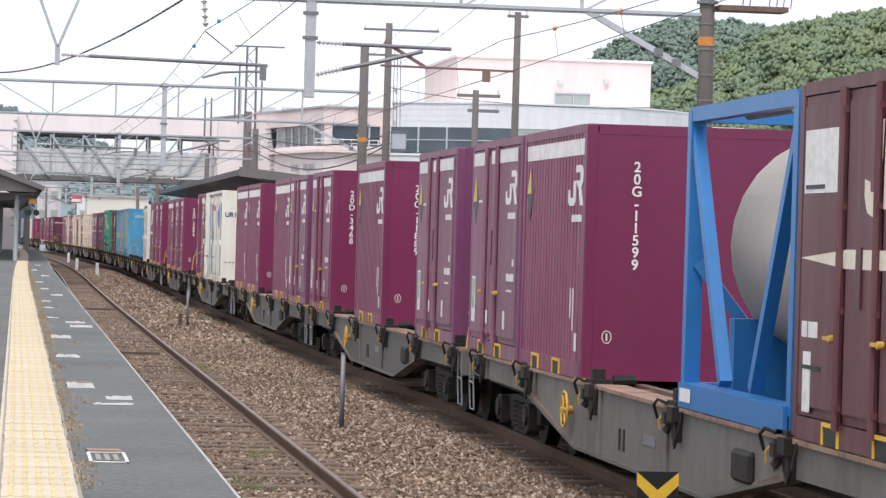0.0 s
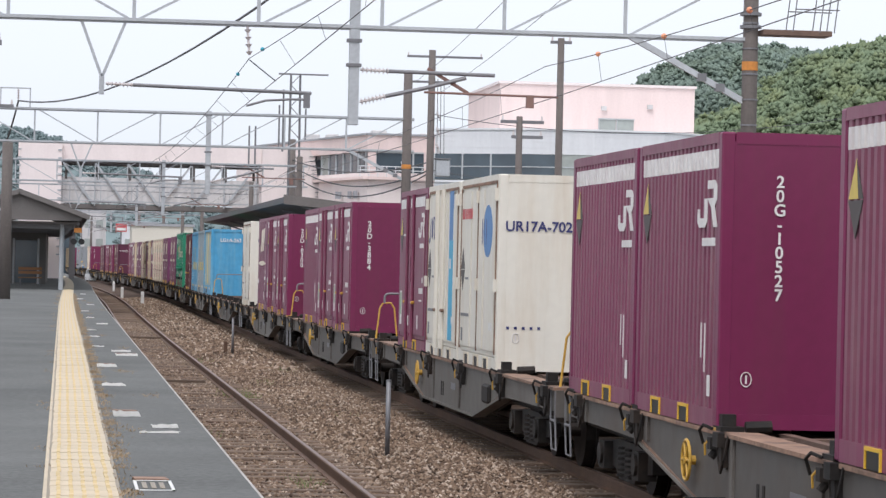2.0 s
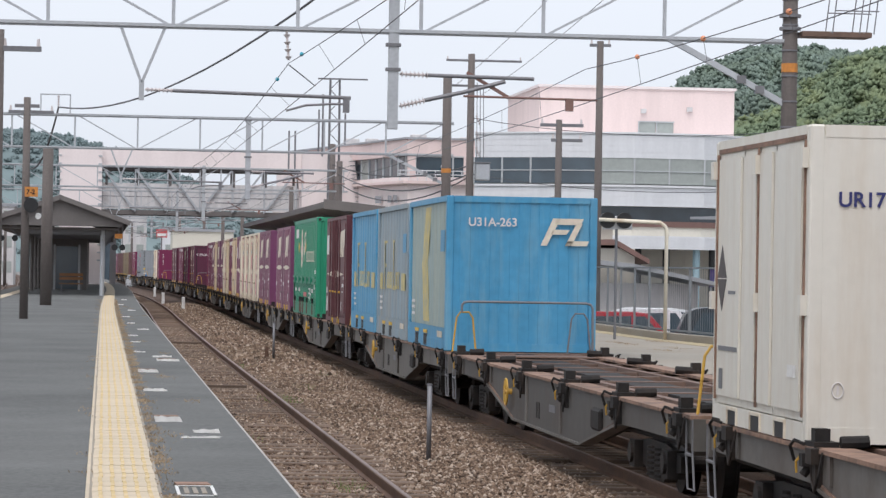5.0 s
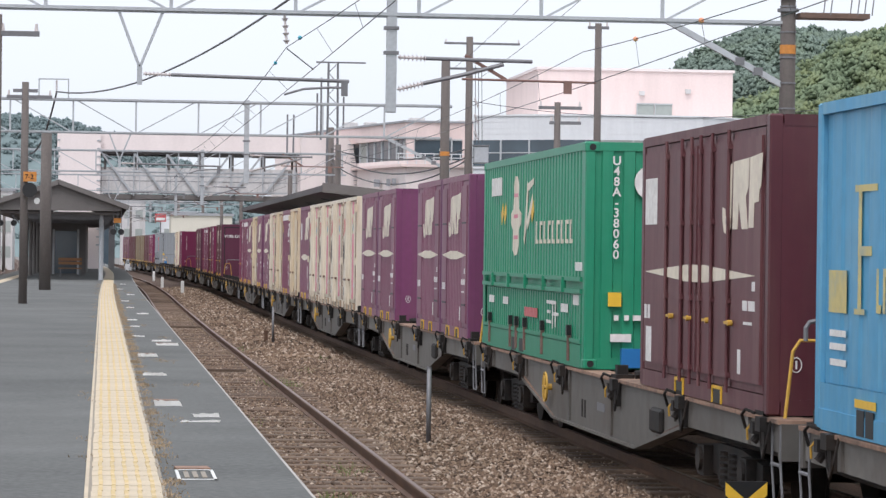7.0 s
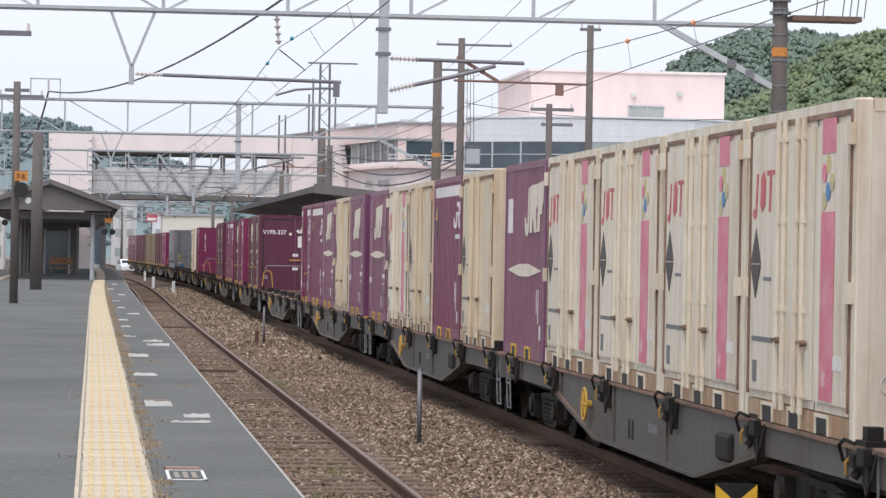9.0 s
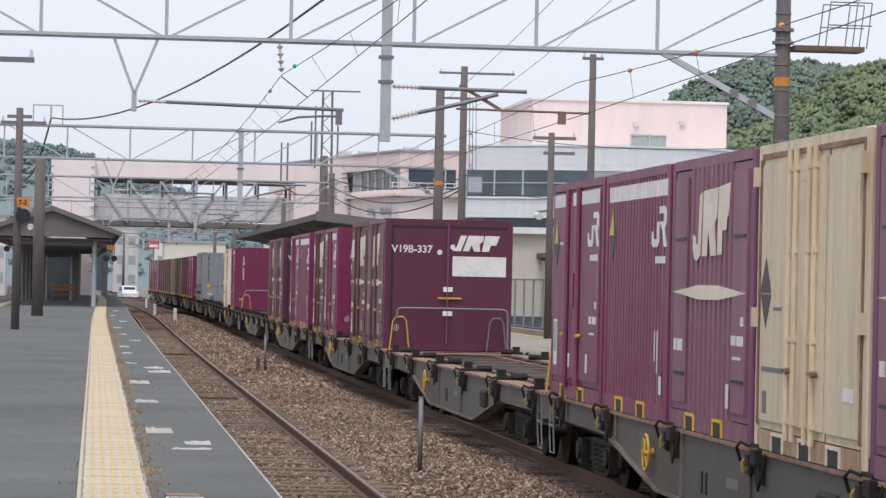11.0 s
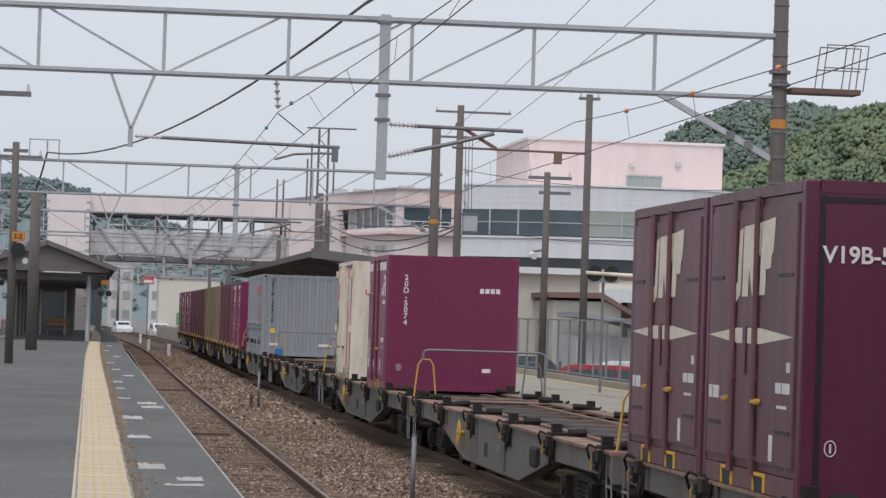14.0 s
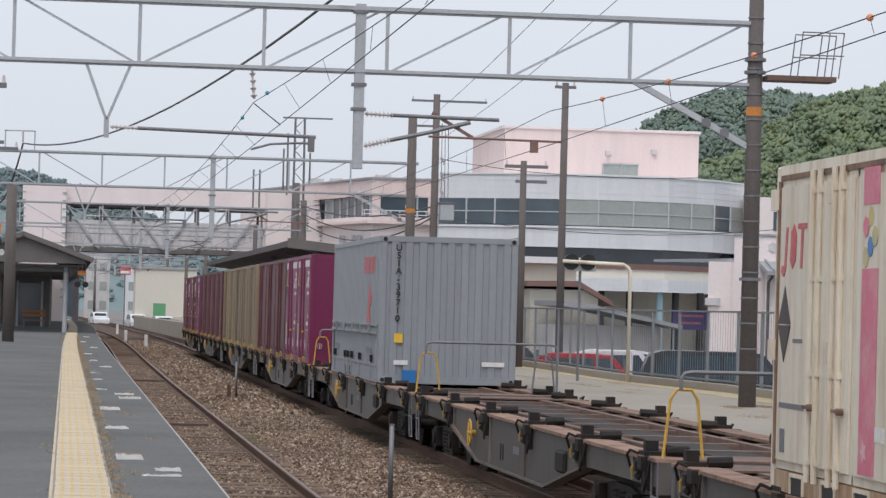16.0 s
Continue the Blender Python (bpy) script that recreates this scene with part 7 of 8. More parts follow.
def thirty_container(mat, label, green):
    L, h = 9.41, 2.6
    c = container(label)
    hull(c, L, mat, h, 0.18)
    bm = bmesh.new()
    SURFACE[c.name] = -0.007
    corrugated(bm, 0.18, L - 0.18, 1.05, h - 0.09, L, 0.24, 0.042, both=False)
    part("ribbed_side", bm, mat, c)
    bm = bmesh.new()
    corrugated(bm, 0.3, L - 0.3, 0.32, 0.84, L, 0.22, 0.035, both=False)
    part("drop_side", bm, mat, c)
    bm = bmesh.new()
    end_corrugated(bm, 0.12, h - 0.1, L, 0.245, 0.045)
    part("ribbed_end", bm, mat, c)
    for z in (0.86, 1.0):
        bm = bmesh.new()
        side_box(bm, 0.15, L - 0.15, z, z + 0.05, L, 0.03)
        part("waist_rail", bm, mat, c)
    for nm, u0, u1, z0, z1, proud in (("lower_sill", 0.17, L - 0.17, 0.01, 0.27, 0.012), ("drop_side_frame", 0.17, L - 0.17, 0.285, 0.33, 0.02), ("drop_side_frame", 0.17, 0.32, 0.33, 0.85, 0.012),
                                      ("drop_side_frame", L - 0.32, L - 0.17, 0.33, 0.85, 0.012)):
        bm = bmesh.new()
        side_box(bm, u0, u1, z0, z1, L, proud)
        part(nm, bm, mat, c)
    for i, u in enumerate((1.0, 3.2, 3.8, 4.6, 6.2, 8.4)):
        bm = bmesh.new()
        side_box(bm, u - 0.03, u + 0.03, 0.06, 0.44, L, 0.04)
        latch = part("drop_side_latch", bm, "rust_pipe" if green else mat, c, "rusty drop-side latch")
        bm = bmesh.new()
        side_box(bm, u - 0.045, u + 0.045, 0.36, 0.48, L, 0.05)
        part("latch_grip", bm, "black", latch)
    for u in (3.5, 4.25):
        bm = bmesh.new()
        side_box(bm, u - 0.2, u + 0.2, 0.03, 0.2, L, 0.016)
        part("fork_pocket", bm, "black", c)
    for k in range(5):
        bm = bmesh.new()
        u = 1.4 + k * 1.65
        box(bm, -W / 2 - 0.06, -W / 2, L / 2 - u - 0.03, L / 2 - u + 0.03, 0.86, 1.04)
        part("waist_hinge", bm, mat, c)
    for sy in (-1, 1):
        for sx in (-1, 1):
            for z in (0.0, h - 0.12):
                bm = bmesh.new()
                x0, x1 = sorted((sx * (W / 2 + 0.008), sx * (W / 2 - 0.17)))
                y0, y1 = sorted((sy * (L / 2 + 0.008), sy * (L / 2 - 0.18)))
                box(bm, x0, x1, y0, y1, z - 0.002, z + 0.124)
                bevel(bm, 0.02)
                part("corner_casting", bm, mat, c)
                bm = bmesh.new()
                cyl(bm, (sx * (W / 2 - 0.08), sy * (L / 2 + 0.004), z + 0.06), (sx * (W / 2 - 0.08), sy * (L / 2 + 0.012), z + 0.06), 0.04, seg=10)
                part("casting_hole", bm, "black", c)
    if green:
        flat_mark("red_label", "mark_red", rect(0.9, 1.9, 2.15, 2.33), L, c, "", 0.004)
        flat_mark("label_sheet", "paper", rect(0.85, 1.95, 2.11, 2.36), L, c, "", 0.001)
        pts = [(3.15, 1.36), (3.35, 1.28), (3.6, 1.30), (3.75, 1.42), (3.72, 1.62), (3.95, 1.70), (3.98, 1.84), (3.74, 1.90), (3.70, 2.06), (3.72, 2.22), (3.58, 2.34), (3.36, 2.34),
               (3.22, 2.22), (3.24, 2.06), (3.18, 1.90), (2.96, 1.84), (2.98, 1.70), (3.18, 1.62)]
        flat_mark("figure_print", "cream", pts, L, c, "plain cream printed shape", 0.002)
        for z in (1.5, 1.78, 2.06):
            flat_mark("figure_stripe", "mark_pink", rect(3.26, 3.66, z, z + 0.05), L, c)
        for pts in ([(4.2, 1.5), (4.3, 1.42), (4.5, 1.75), (4.62, 2.2), (4.5, 2.25), (4.36, 1.8)], [(4.55, 1.62), (4.75, 1.72), (5.05, 1.98), (5.0, 2.08), (4.7, 1.86), (4.5, 1.72)],
                    [(4.62, 2.12), (5.1, 2.2), (5.12, 2.28), (4.6, 2.22)]):
            flat_mark("script_stroke", "cream", pts, L, c)
        for k in range(9):
            u = 5.35 + 0.36 * k
            flat_mark("print_letter", "cream", [(u, 1.44), (u + 0.24, 1.44), (u + 0.24, 1.49), (u + 0.09, 1.49), (u + 0.09, 1.67), (u + (0.24 if k % 2 else 0.12), 1.67), (u + (0.24 if k % 2 else 0.12), 1.72), (u, 1.72)], L, c)
        for u0, u1, z0, z1 in ((6.4, 7.2, 0.70, 0.74), (6.45, 6.75, 0.58, 0.62), (6.4, 6.8, 0.46, 0.50), (6.9, 6.97, 0.40, 0.72), (7.1, 7.17, 0.42, 0.70), (7.0, 7.4, 0.56, 0.60)):
            flat_mark("writing_stroke", "paper", rect(u0, u1, z0, z1), L, c)
        flat_mark("label_sheet", "paper", rect(8.55, 9.1, 0.72, 0.84), L, c)
        flat_mark("label_sheet", "paper", rect(8.7, 9.2, 1.12, 1.22), L, c)
        for u in (2.0, 2.3, 5.0):
            flat_mark("print_flourish", "mark_yellow", [(u, 1.7), (u + 0.18, 1.85), (u + 0.1, 2.0), (u - 0.08, 1.85)], L, c, "", 0.003)
        flat_mark("red_label", "mark_red", rect(4.4, 5.6, 0.5, 0.62), L, c, "", 0.004)
        for u in (0.7, 2.2, 7.6):
            flat_mark("small_writing", "paper", rect(u, u + 0.55, 0.62, 0.72), L, c, "", 0.004)
        bm = bmesh.new()
        box(bm, -0.95, -0.80, -L / 2 - 0.038, -L / 2, 0.72, 0.88)
        part("orange_plate", bm, "mark_yellow", c, "square amber plate")
        bm = bmesh.new()
        cyl(bm, (-0.46, -L / 2 - 0.036, 2.14), (-0.46, -L / 2 - 0.01, 2.14), 0.2, seg=28)
        part("round_mark", bm, "mark_white", c, "large round white mark")
        for x, z, w, t in ((-0.88, 0.56, 0.05, 0.06), (-0.76, 0.56, 0.05, 0.06), (-0.66, 0.56, 0.2, 0.06), (-0.92, 0.315, 0.24, 0.09)):
            bm = bmesh.new()
            box(bm, x, x + w, -L / 2 - 0.038, -L / 2, z, z + t)
            part("small_writing", bm, "mark_white", c)
    else:
        for k in range(6):
            flat_mark("red_letter", "mark_red", rect(6.4 + k * 0.36, 6.62 + k * 0.36, 1.95, 2.25), L, c, "", 0.003)
        flat_mark("red_logo", "mark_red", [(7.2, 0.95), (7.9, 1.0), (7.6, 1.3), (8.0, 1.45), (7.5, 1.8), (7.3, 1.4)], L, c, "", 0.003)
        for u in (0.8, 7.2):
            flat_mark("small_writing", "galv_dark", rect(u, u + 0.9, 0.5, 0.6), L, c, "", 0.003)
        bm = bmesh.new()
        box(bm, -0.95, -0.80, -L / 2 - 0.012, -L / 2, 0.72, 0.88)
        part("yellow_plate", bm, "mark_yellow", c, "yellow plate")
        for x, w in ((-0.95, 0.25), (0.62, 0.4)):
            bm = bmesh.new()
            box(bm, x, x + w, -L / 2 - 0.012, -L / 2, 0.33, 0.41)
            part("small_writing", bm, "mark_white", c)
    bm = bmesh.new()
    box(bm, -0.80, -0.56, -L / 2 - 0.1, -L / 2, 0.02, 0.24)
    part("blue_holder", bm, "tank_blue", c, "blue document holder")
    return c


def tank_container():
    L = L12
    c = thing("tank_container", "blue framed tank container with beige cylindrical tank", "tank container", "containers on the freight train")
    for sx in (-1, 1):
        for sy in (-1, 1):
            bm = bmesh.new()
            bar(bm, (sx * 1.13, sy * 1.77, 0), (sx * 1.13, sy * 1.77, 2.45), 0.13)
            part("corner_post", bm, "tank_blue", c)
            bm = bmesh.new()
            bar(bm, (sx * 1.13, sy * 1.75, 2.3), (sx * 1.13, sy * 0.5, 0.25), 0.1)
            part("diagonal", bm, "tank_blue", c)
        for z, w in ((0.1, 0.2), (2.42, 0.12)):
            bm = bmesh.new()
            bar(bm, (sx * 1.13, -1.77, z), (sx * 1.13, 1.77, z), w)
            part("side_rail", bm, "tank_blue", c)
    for sy in (-1, 1):
        for z, w in ((0.1, 0.2), (2.42, 0.12)):
            bm = bmesh.new()
            bar(bm, (-1.13, sy * 1.77, z), (1.13, sy * 1.77, z), w)
            part("end_rail", bm, "tank_blue", c)
        bm = bmesh.new()
        for sx in (-1, 1):
            bar(bm, (sx * 1.1, sy * 1.72, 1.2), (sx * 0.3, sy * 1.5, 0.15), 0.1)
            box(bm, sx * 0.6 - 0.3, sx * 0.6 + 0.3, sy * 1.3 - 0.1, sy * 1.3 + 0.1, 0.1, 0.75)
        part("saddle", bm, "tank_blue", c)
    bm = bmesh.new()
    n = 28
    prof = [(-1.7, 0.05), (-1.66, 0.4), (-1.55, 0.72), (-1.3, 0.93), (1.3, 0.93), (1.55, 0.72), (1.66, 0.4), (1.7, 0.05)]
    rings = [[bm.verts.new((r * math.cos(2 * math.pi * k / n), y, 1.35 + r * math.sin(2 * math.pi * k / n))) for k in range(n)] for y, r in prof]
    for a, b in zip(rings, rings[1:]):
        for k in range(n):
            bm.faces.new((a[k], a[(k + 1) % n], b[(k + 1) % n], b[k]))
    bm.faces.new(rings[0])
    bm.faces.new(rings[-1])
    part("tank_shell", bm, "tank_shell", c, "beige dished tank", smooth=True)
    bm = bmesh.new()
    cyl(bm, (-0.9, -0.6, 2.4), (-0.9, 0.9, 2.4), 0.045)
    cyl(bm, (0, 0, 2.25), (0, 0, 2.42), 0.3, seg=18)
    part("manhole", bm, "galv_dark", c)
    flat_mark("label_sheet", "paper", rect(0.2, 0.6, 0.05, 0.16), L, c, "", 0.0)
    return c


def build_train():
    wagon = make_wagon()
    kinds = {
        "D": (doors_container, ("purple", "purple steel freight container with side doors, white stripe and emblem")),
        "d": (doors_container, ("purple_old", "faded dusty purple freight container with side doors")),
        "G": (ribbed_container, ("purple", "purple ribbed-side freight container with white stripe")),
        "R": (ribbed_container, ("purple_old", "faded purple ribbed freight container with white diamond", False, True)),
        "W": (vented_container, ("purple_dark", "dark dusty purple container with doors and large white emblem", False, True)),
        "V": (vented_container, ("purple_old", "older purple ventilated container with large white emblem strokes")),
        "P": (vented_container, ("maroon", "dark maroon ventilated container with pasted paper notice", True)),
        "C": (cool_container, ("cream", "cream insulated container with pink stripe and red emblem", "mark_pink", "mark_red", True)),
        "c": (cool_container, ("cream_old", "stained cream insulated container with lock rods", None, None, False)),
        "U": (cool_container, ("white_box", "plain white insulated container with dark lettering", None, None, False, False)),
        "u": (cool_container, ("white_box", "white insulated container with blue door stripe", "mark_blue", "mark_navy", False)),
        "K": (doors_container, ("khaki", "khaki-brown freight container with side doors", True)),
        "M": (doors_container, ("maroon", "dark maroon freight container with side doors", True)),
        "B": (liner_container, ("blue", "blue twenty-foot container with faded yellow capitals")),
        "F": (liner_container, ("blue", "blue twenty-foot container with chalky grey-green side and yellow band", "faded_yellow", "blue_pale")),
        "b": (liner_container, ("blue_old", "weathered grey-blue twenty-foot container with yellow capitals")),
        "T": (tank_container, ()),
    }
    loads = ["PT.Gd", "d.G.D", "dG.GG", ".UuD.", ".DDG.", "DDV.U", "", "FbB", "mg", "VV.VV", "CCCCR", "cGcCV", "VcVGD", "",
             "WP.DP", "GD.WW", "", ".D.C.", "", "y", "DDMMM", "KKKKK", "MMMMM", "dPdPd"]
    numbers = {(0, 3): "20G-11599", (1, 2): "20G-11889", (1, 4): "20D-3468", (2, 3): "20G-10527", (4, 1): "20D-3884", (5, 0): "20D-8300", (9, 0): "V19B-5863",
               (9, 3): "V19B-6753", (14, 3): "20D-8715", (17, 1): "20D-5074"}
    flat_numbers = {(3, 1): ("UR17A-70230", "mark_navy", -1.14, 1.78, 0.18), (14, 0): ("V19B-337", "mark_white", -1.10, 1.86, 0.195), (15, 3): ("V19B-54", "mark_white", -1.08, 1.86, 0.185),
                    (17, 3): ("UR19A-1", "mark_red", -0.95, 1.80, 0.165), (5, 4): ("UR17", "mark_navy", -1.0, 1.86, 0.165)}
    # how far the boxes sit behind the middle of their seats, by wagon
    seat = {1: 0.42, 3: 0.5, 9: 0.6, 10: 0.62, 11: 0.4, 12: 0.2, 17: 0.2, (0, 3): 0.41, (0, 4): 0.41, (15, 0): 0.4, (15, 1): 0.4}
    first = {}

    def put(key, builder, args, s):
        if key not in first:
            first[key] = builder(*args)
            ob = first[key]
        else:
            ob = copy_thing(first[key], Matrix())
        return riding(ob, s)

    for k, load in enumerate(loads):
        wb = FRONT + PITCH * k
        w = wagon if not k else copy_thing(wagon, Matrix())
        riding(w, wb + PITCH / 2 + 0.22)
        if load == "FbB":
            for i, ch in enumerate(load):
                c = put(ch, *kinds[ch], wb + 1.05 + i * 6.4 + 3.03)
                LINERS.append(c)
        elif load == "mg":
            riding(maroon_twenty("dark maroon twenty-foot container with many side doors"), wb + 1.1 + 3.03)
            g = riding(thirty_container("green", "bright green thirty-foot container with printed shapes and ribs", True), wb + 10.9 + 4.7)
            end_number(g, 9.41, "U48A-38060", -0.865, 2.34, 0.142, off=0.012)
            bm = bmesh.new()
            cyl(bm, (0.35, -9.41 / 2 - 0.01, 1.85), (0.35, -9.41 / 2, 1.85), 0.2, seg=20)
            part("round_mark", bm, "mark_white", g, "white round print")
        elif load == "y":
            g = riding(thirty_container("grey_box", "grey ribbed thirty-foot container with red lettering", False), wb + 6.0 + 4.7)
            end_number(g, 9.41, "U51A-39710", -0.90, 2.34, 0.165, mat="black", off=0.012)
        else:
            for i, ch in enumerate(load):
                if ch == ".":
                    continue
                c = put(ch, *kinds[ch], wb + 1.0 + i * 3.86 + L12 / 2 + seat.get((k, i), seat.get(k, 0.0)))
                if (k, i) in numbers:
                    NUMBERED.append((c, numbers[k, i], None))
                if (k, i) in flat_numbers:
                    NUMBERED.append((c, flat_numbers[k, i][0], flat_numbers[k, i]))
    # the leading blue box carries its number and slanting yellow strokes on the end
    lead = LINERS[0]
    end_number(lead, 6.058, "U31A-263", -0.88, 2.02, 0.19, False, "mark_white", 0.02)
    for pts in ([(0.30, 1.72), (0.40, 1.72), (0.62, 2.16), (0.50, 2.16)], [(0.52, 2.06), (0.95, 2.06), (1.0, 2.16), (0.56, 2.16)], [(0.46, 1.90), (0.72, 1.90), (0.77, 1.98), (0.50, 1.98)],
                [(0.70, 1.72), (0.80, 1.72), (0.98, 2.08), (0.88, 2.08)], [(0.70, 1.72), (1.05, 1.72), (1.09, 1.80), (0.74, 1.80)]):
        bm = bmesh.new()
        prism(bm, pts, -6.058 / 2 - 0.022, -6.058 / 2 - 0.01, "y")
        part("end_emblem", bm, "mark_cream", lead)
    # the white box with the oval emblem, and the box with the large emblem on its end doors
    for c, text, flat in NUMBERED:
        if text == "UR17A-70230":
            n = 24
            flat_mark("oval_emblem", "mark_blue", [(2.85 + 0.42 * math.cos(2 * math.pi * j / n), 1.78 + 0.34 * math.sin(2 * math.pi * j / n)) for j in range(n)], L12, c, "blue oval emblem", 0.03)
            for k in range(3):
                flat_mark("emblem_stroke", "mark_navy", rect(2.3 + 0.2 * k, 2.34 + 0.2 * k, 1.6, 1.94), L12, c)
            for k in range(7):
                flat_mark("red_lettering", "mark_red", rect(0.3 + 0.15 * k, 0.41 + 0.15 * k, 1.96, 2.1), L12, c)
            bm = bmesh.new()
            for k in range(5):
                box(bm, -1.1 + 0.1 * k, -1.065 + 0.1 * k, -L12 / 2 - 0.004, -L12 / 2 + 0.01, 0.53, 0.565)
            part("small_writing", bm, "mark_navy", c)
            bm = bmesh.new()
            prism(bm, [(0.02, 0.14), (0.26, 0.14), (0.22, 0.8), (0.24, 1.5), (0.16, 2.2), (0.08, 2.2), (0.06, 1.4), (0.10, 0.8)], -L12 / 2 - 0.002, -L12 / 2 + 0.01, "y")
            part("rust_streak", bm, "rust_stain", c, "brown rust streak down the end")
        if text == "UR19A-1":
            for r, mat, off in ((0.2, "mark_red", 0.003), (0.17, "mark_white", 0.005), (0.12, "mark_green", 0.007)):
                bm = bmesh.new()
                prism(bm, [(0.35 + r * a, 0.36 + r * b) for a, b in ((-1, 0), (-0.75, 0.4), (0.75, 0.4), (1, 0), (0.75, -0.4), (-0.75, -0.4))], -L12 / 2 - off, -L12 / 2, "y")
                part("end_badge", bm, mat, c, "small six-sided green badge")
            bm = bmesh.new()
            prism(bm, [(1.02, 0.14), (1.12, 0.14), (1.12, 0.9), (1.07, 1.3), (1.03, 0.7)], -L12 / 2 - 0.002, -L12 / 2 + 0.01, "y")
            part("rust_streak", bm, "rust_edge", c, "rust running down the corner")
        if text == "V19B-337":
            for pts in ([(0.02, 1.96), (0.08, 1.90), (0.22, 1.90), (0.34, 2.20), (0.22, 2.20), (0.14, 1.97), (0.10, 1.97), (0.12, 2.02), (0.04, 2.02)],
                        [(0.26, 1.90), (0.38, 1.90), (0.43, 2.02), (0.48, 1.90), (0.60, 1.90), (0.58, 2.04), (0.66, 2.10), (0.66, 2.20), (0.37, 2.20)],
                        [(0.63, 1.90), (0.76, 1.90), (0.80, 2.02), (0.90, 2.02), (0.93, 2.08), (0.97, 2.20), (0.69, 2.20)], [(0.07, 1.42), (1.10, 1.42), (1.10, 1.80), (0.07, 1.80)]):
                bm = bmesh.new()
                prism(bm, pts, -L12 / 2 - 0.008, -L12 / 2, "y")
                part("emblem", bm, "mark_white", c, "white emblem and panel on the end doors")
            bm = bmesh.new()
            cyl(bm, (-0.18, -L12 / 2 - 0.008, 1.87), (-0.18, -L12 / 2, 1.87), 0.05, seg=14)
            part("end_dot", bm, "cream", c, "pale round mark")
            for x in (-0.02,):
                bm = bmesh.new()
                cyl(bm, (x, -L12 / 2 - 0.03, 0.12), (x, -L12 / 2 - 0.03, 2.42), 0.022)
                part("lock_rod", bm, "purple_old", c)
            for z in (0.66, 0.98, 1.12):
                bm = bmesh.new()
                box(bm, -0.1 if z != 0.98 else -0.2, 0.08 if z != 0.98 else 0.25, -L12 / 2 - 0.05, -L12 / 2, z, z + (0.09 if z != 0.98 else 0.035))
                part("latch_label", bm, "paper" if z != 0.98 else "yellow", c)
    for c, text, flat in NUMBERED:
        L = L12
        if flat:
            end_number(c, L, text, flat[2], flat[3], flat[4], False, flat[1])
        else:
            end_number(c, L, text, -0.72 if text.startswith("20G") else {"V19B-6753": -0.70, "V19B-5863": -0.83}.get(text, -0.88))
        if text.startswith("20D") or text == "V19B-337":
            for bar_part in [q for q in c.children if q.name.startswith("number_bar") and q.data.vertices[0].co.y < -0.9]:
                bpy.data.objects.remove(bar_part)
            shared("number_lettering", lettering(text, 0.13, "mark_white"), c, (-W / 2 - 0.017, L / 2 - 2.82, 0.86), (0, 0, radians(-90)))


NUMBERED = []
LINERS = []
build_train()


def motions():
    times = [0.5 * i for i in range(33)]
    for ob, s in MOVERS:
        z = 1.0 if "wagon" not in ob.name else 0.0
        walk(ob, [(t, at_time(s, t, z=z)) for t in times])


# ---------- small things by the track and on the platform ----------
def build_lineside():
    for x, y, top, r, lab in ((4.16, 39.1, 0.83, 0.032, "thin grey steel marker post in the ballast"), (4.45, 80.5, 0.82, 0.032, "thin grey steel marker post in the ballast")):
        p = thing("marker_post", lab, "post", "marker posts", at=(x, y, -0.2))
        bm = bmesh.new()
        cyl(bm, (0, 0, 0), (0, 0, top + 0.2), r, seg=10)
        part("shaft", bm, "galv_dark", p, smooth=True)
        bm = bmesh.new()
        cyl(bm, (0, 0, top + 0.2), (0, 0, top + 0.22), r * 1.1, seg=10)
        part("cap", bm, "galv_dark", p)
    s = thing("ground_stake", "short rusty red stake in the ballast", "stake", at=(4.31, 81.3, -0.2))
    bm = bmesh.new()
    box(bm, -0.05, 0.05, -0.04, 0.04, 0, 0.4)
    bevel(bm, 0.01)
    part("stake", bm, "rail", s)
    for x, y in ((3.69, 191), (4.33, 167.5), (3.9, 235)):
        s = thing("distance_post", "short white distance post beside the track", "post", "distance posts", at=(x, y, -0.2))
        bm = bmesh.new()
        box(bm, -0.09, 0.09, -0.06, 0.06, 0, 0.75)
        bevel(bm, 0.02)
        part("shaft", bm, "white_paint", s)
    c = thing("chevron_sign", "black sign board with yellow chevron beside the track", "sign", at=(5.0, 23.6, -0.2))
    bm = bmesh.new()
    box(bm, -0.165, 0.165, -0.015, 0.015, 0.36, 0.765)
    part("board", bm, "black", c)
    bm = bmesh.new()
    prism(bm, [(-0.165, 0.76), (-0.165, 0.66), (0, 0.50), (0.165, 0.66), (0.165, 0.76), (0.0, 0.62)], -0.021, -0.015, "y")
    part("chevron", bm, "mark_yellow", c, "yellow chevron")
    for x in (-0.1, 0.1):
        bm = bmesh.new()
        cyl(bm, (x, 0.03, 0), (x, 0.03, 0.6), 0.025)
        part("leg", bm, "galv_dark", c)
    # old lift-off mat between the sleepers
    for x, y in ((2.2, 62), (2.4, 96)):
        m = thing("cable_duct", "thin weathered cable duct across the trackbed", "cable duct", at=(x, y, -0.14))
        bm = bmesh.new()
        box(bm, -0.9, 0.7, -0.07, 0.07, 0, 0.05)
        part("cover", bm, "sleeper", m)


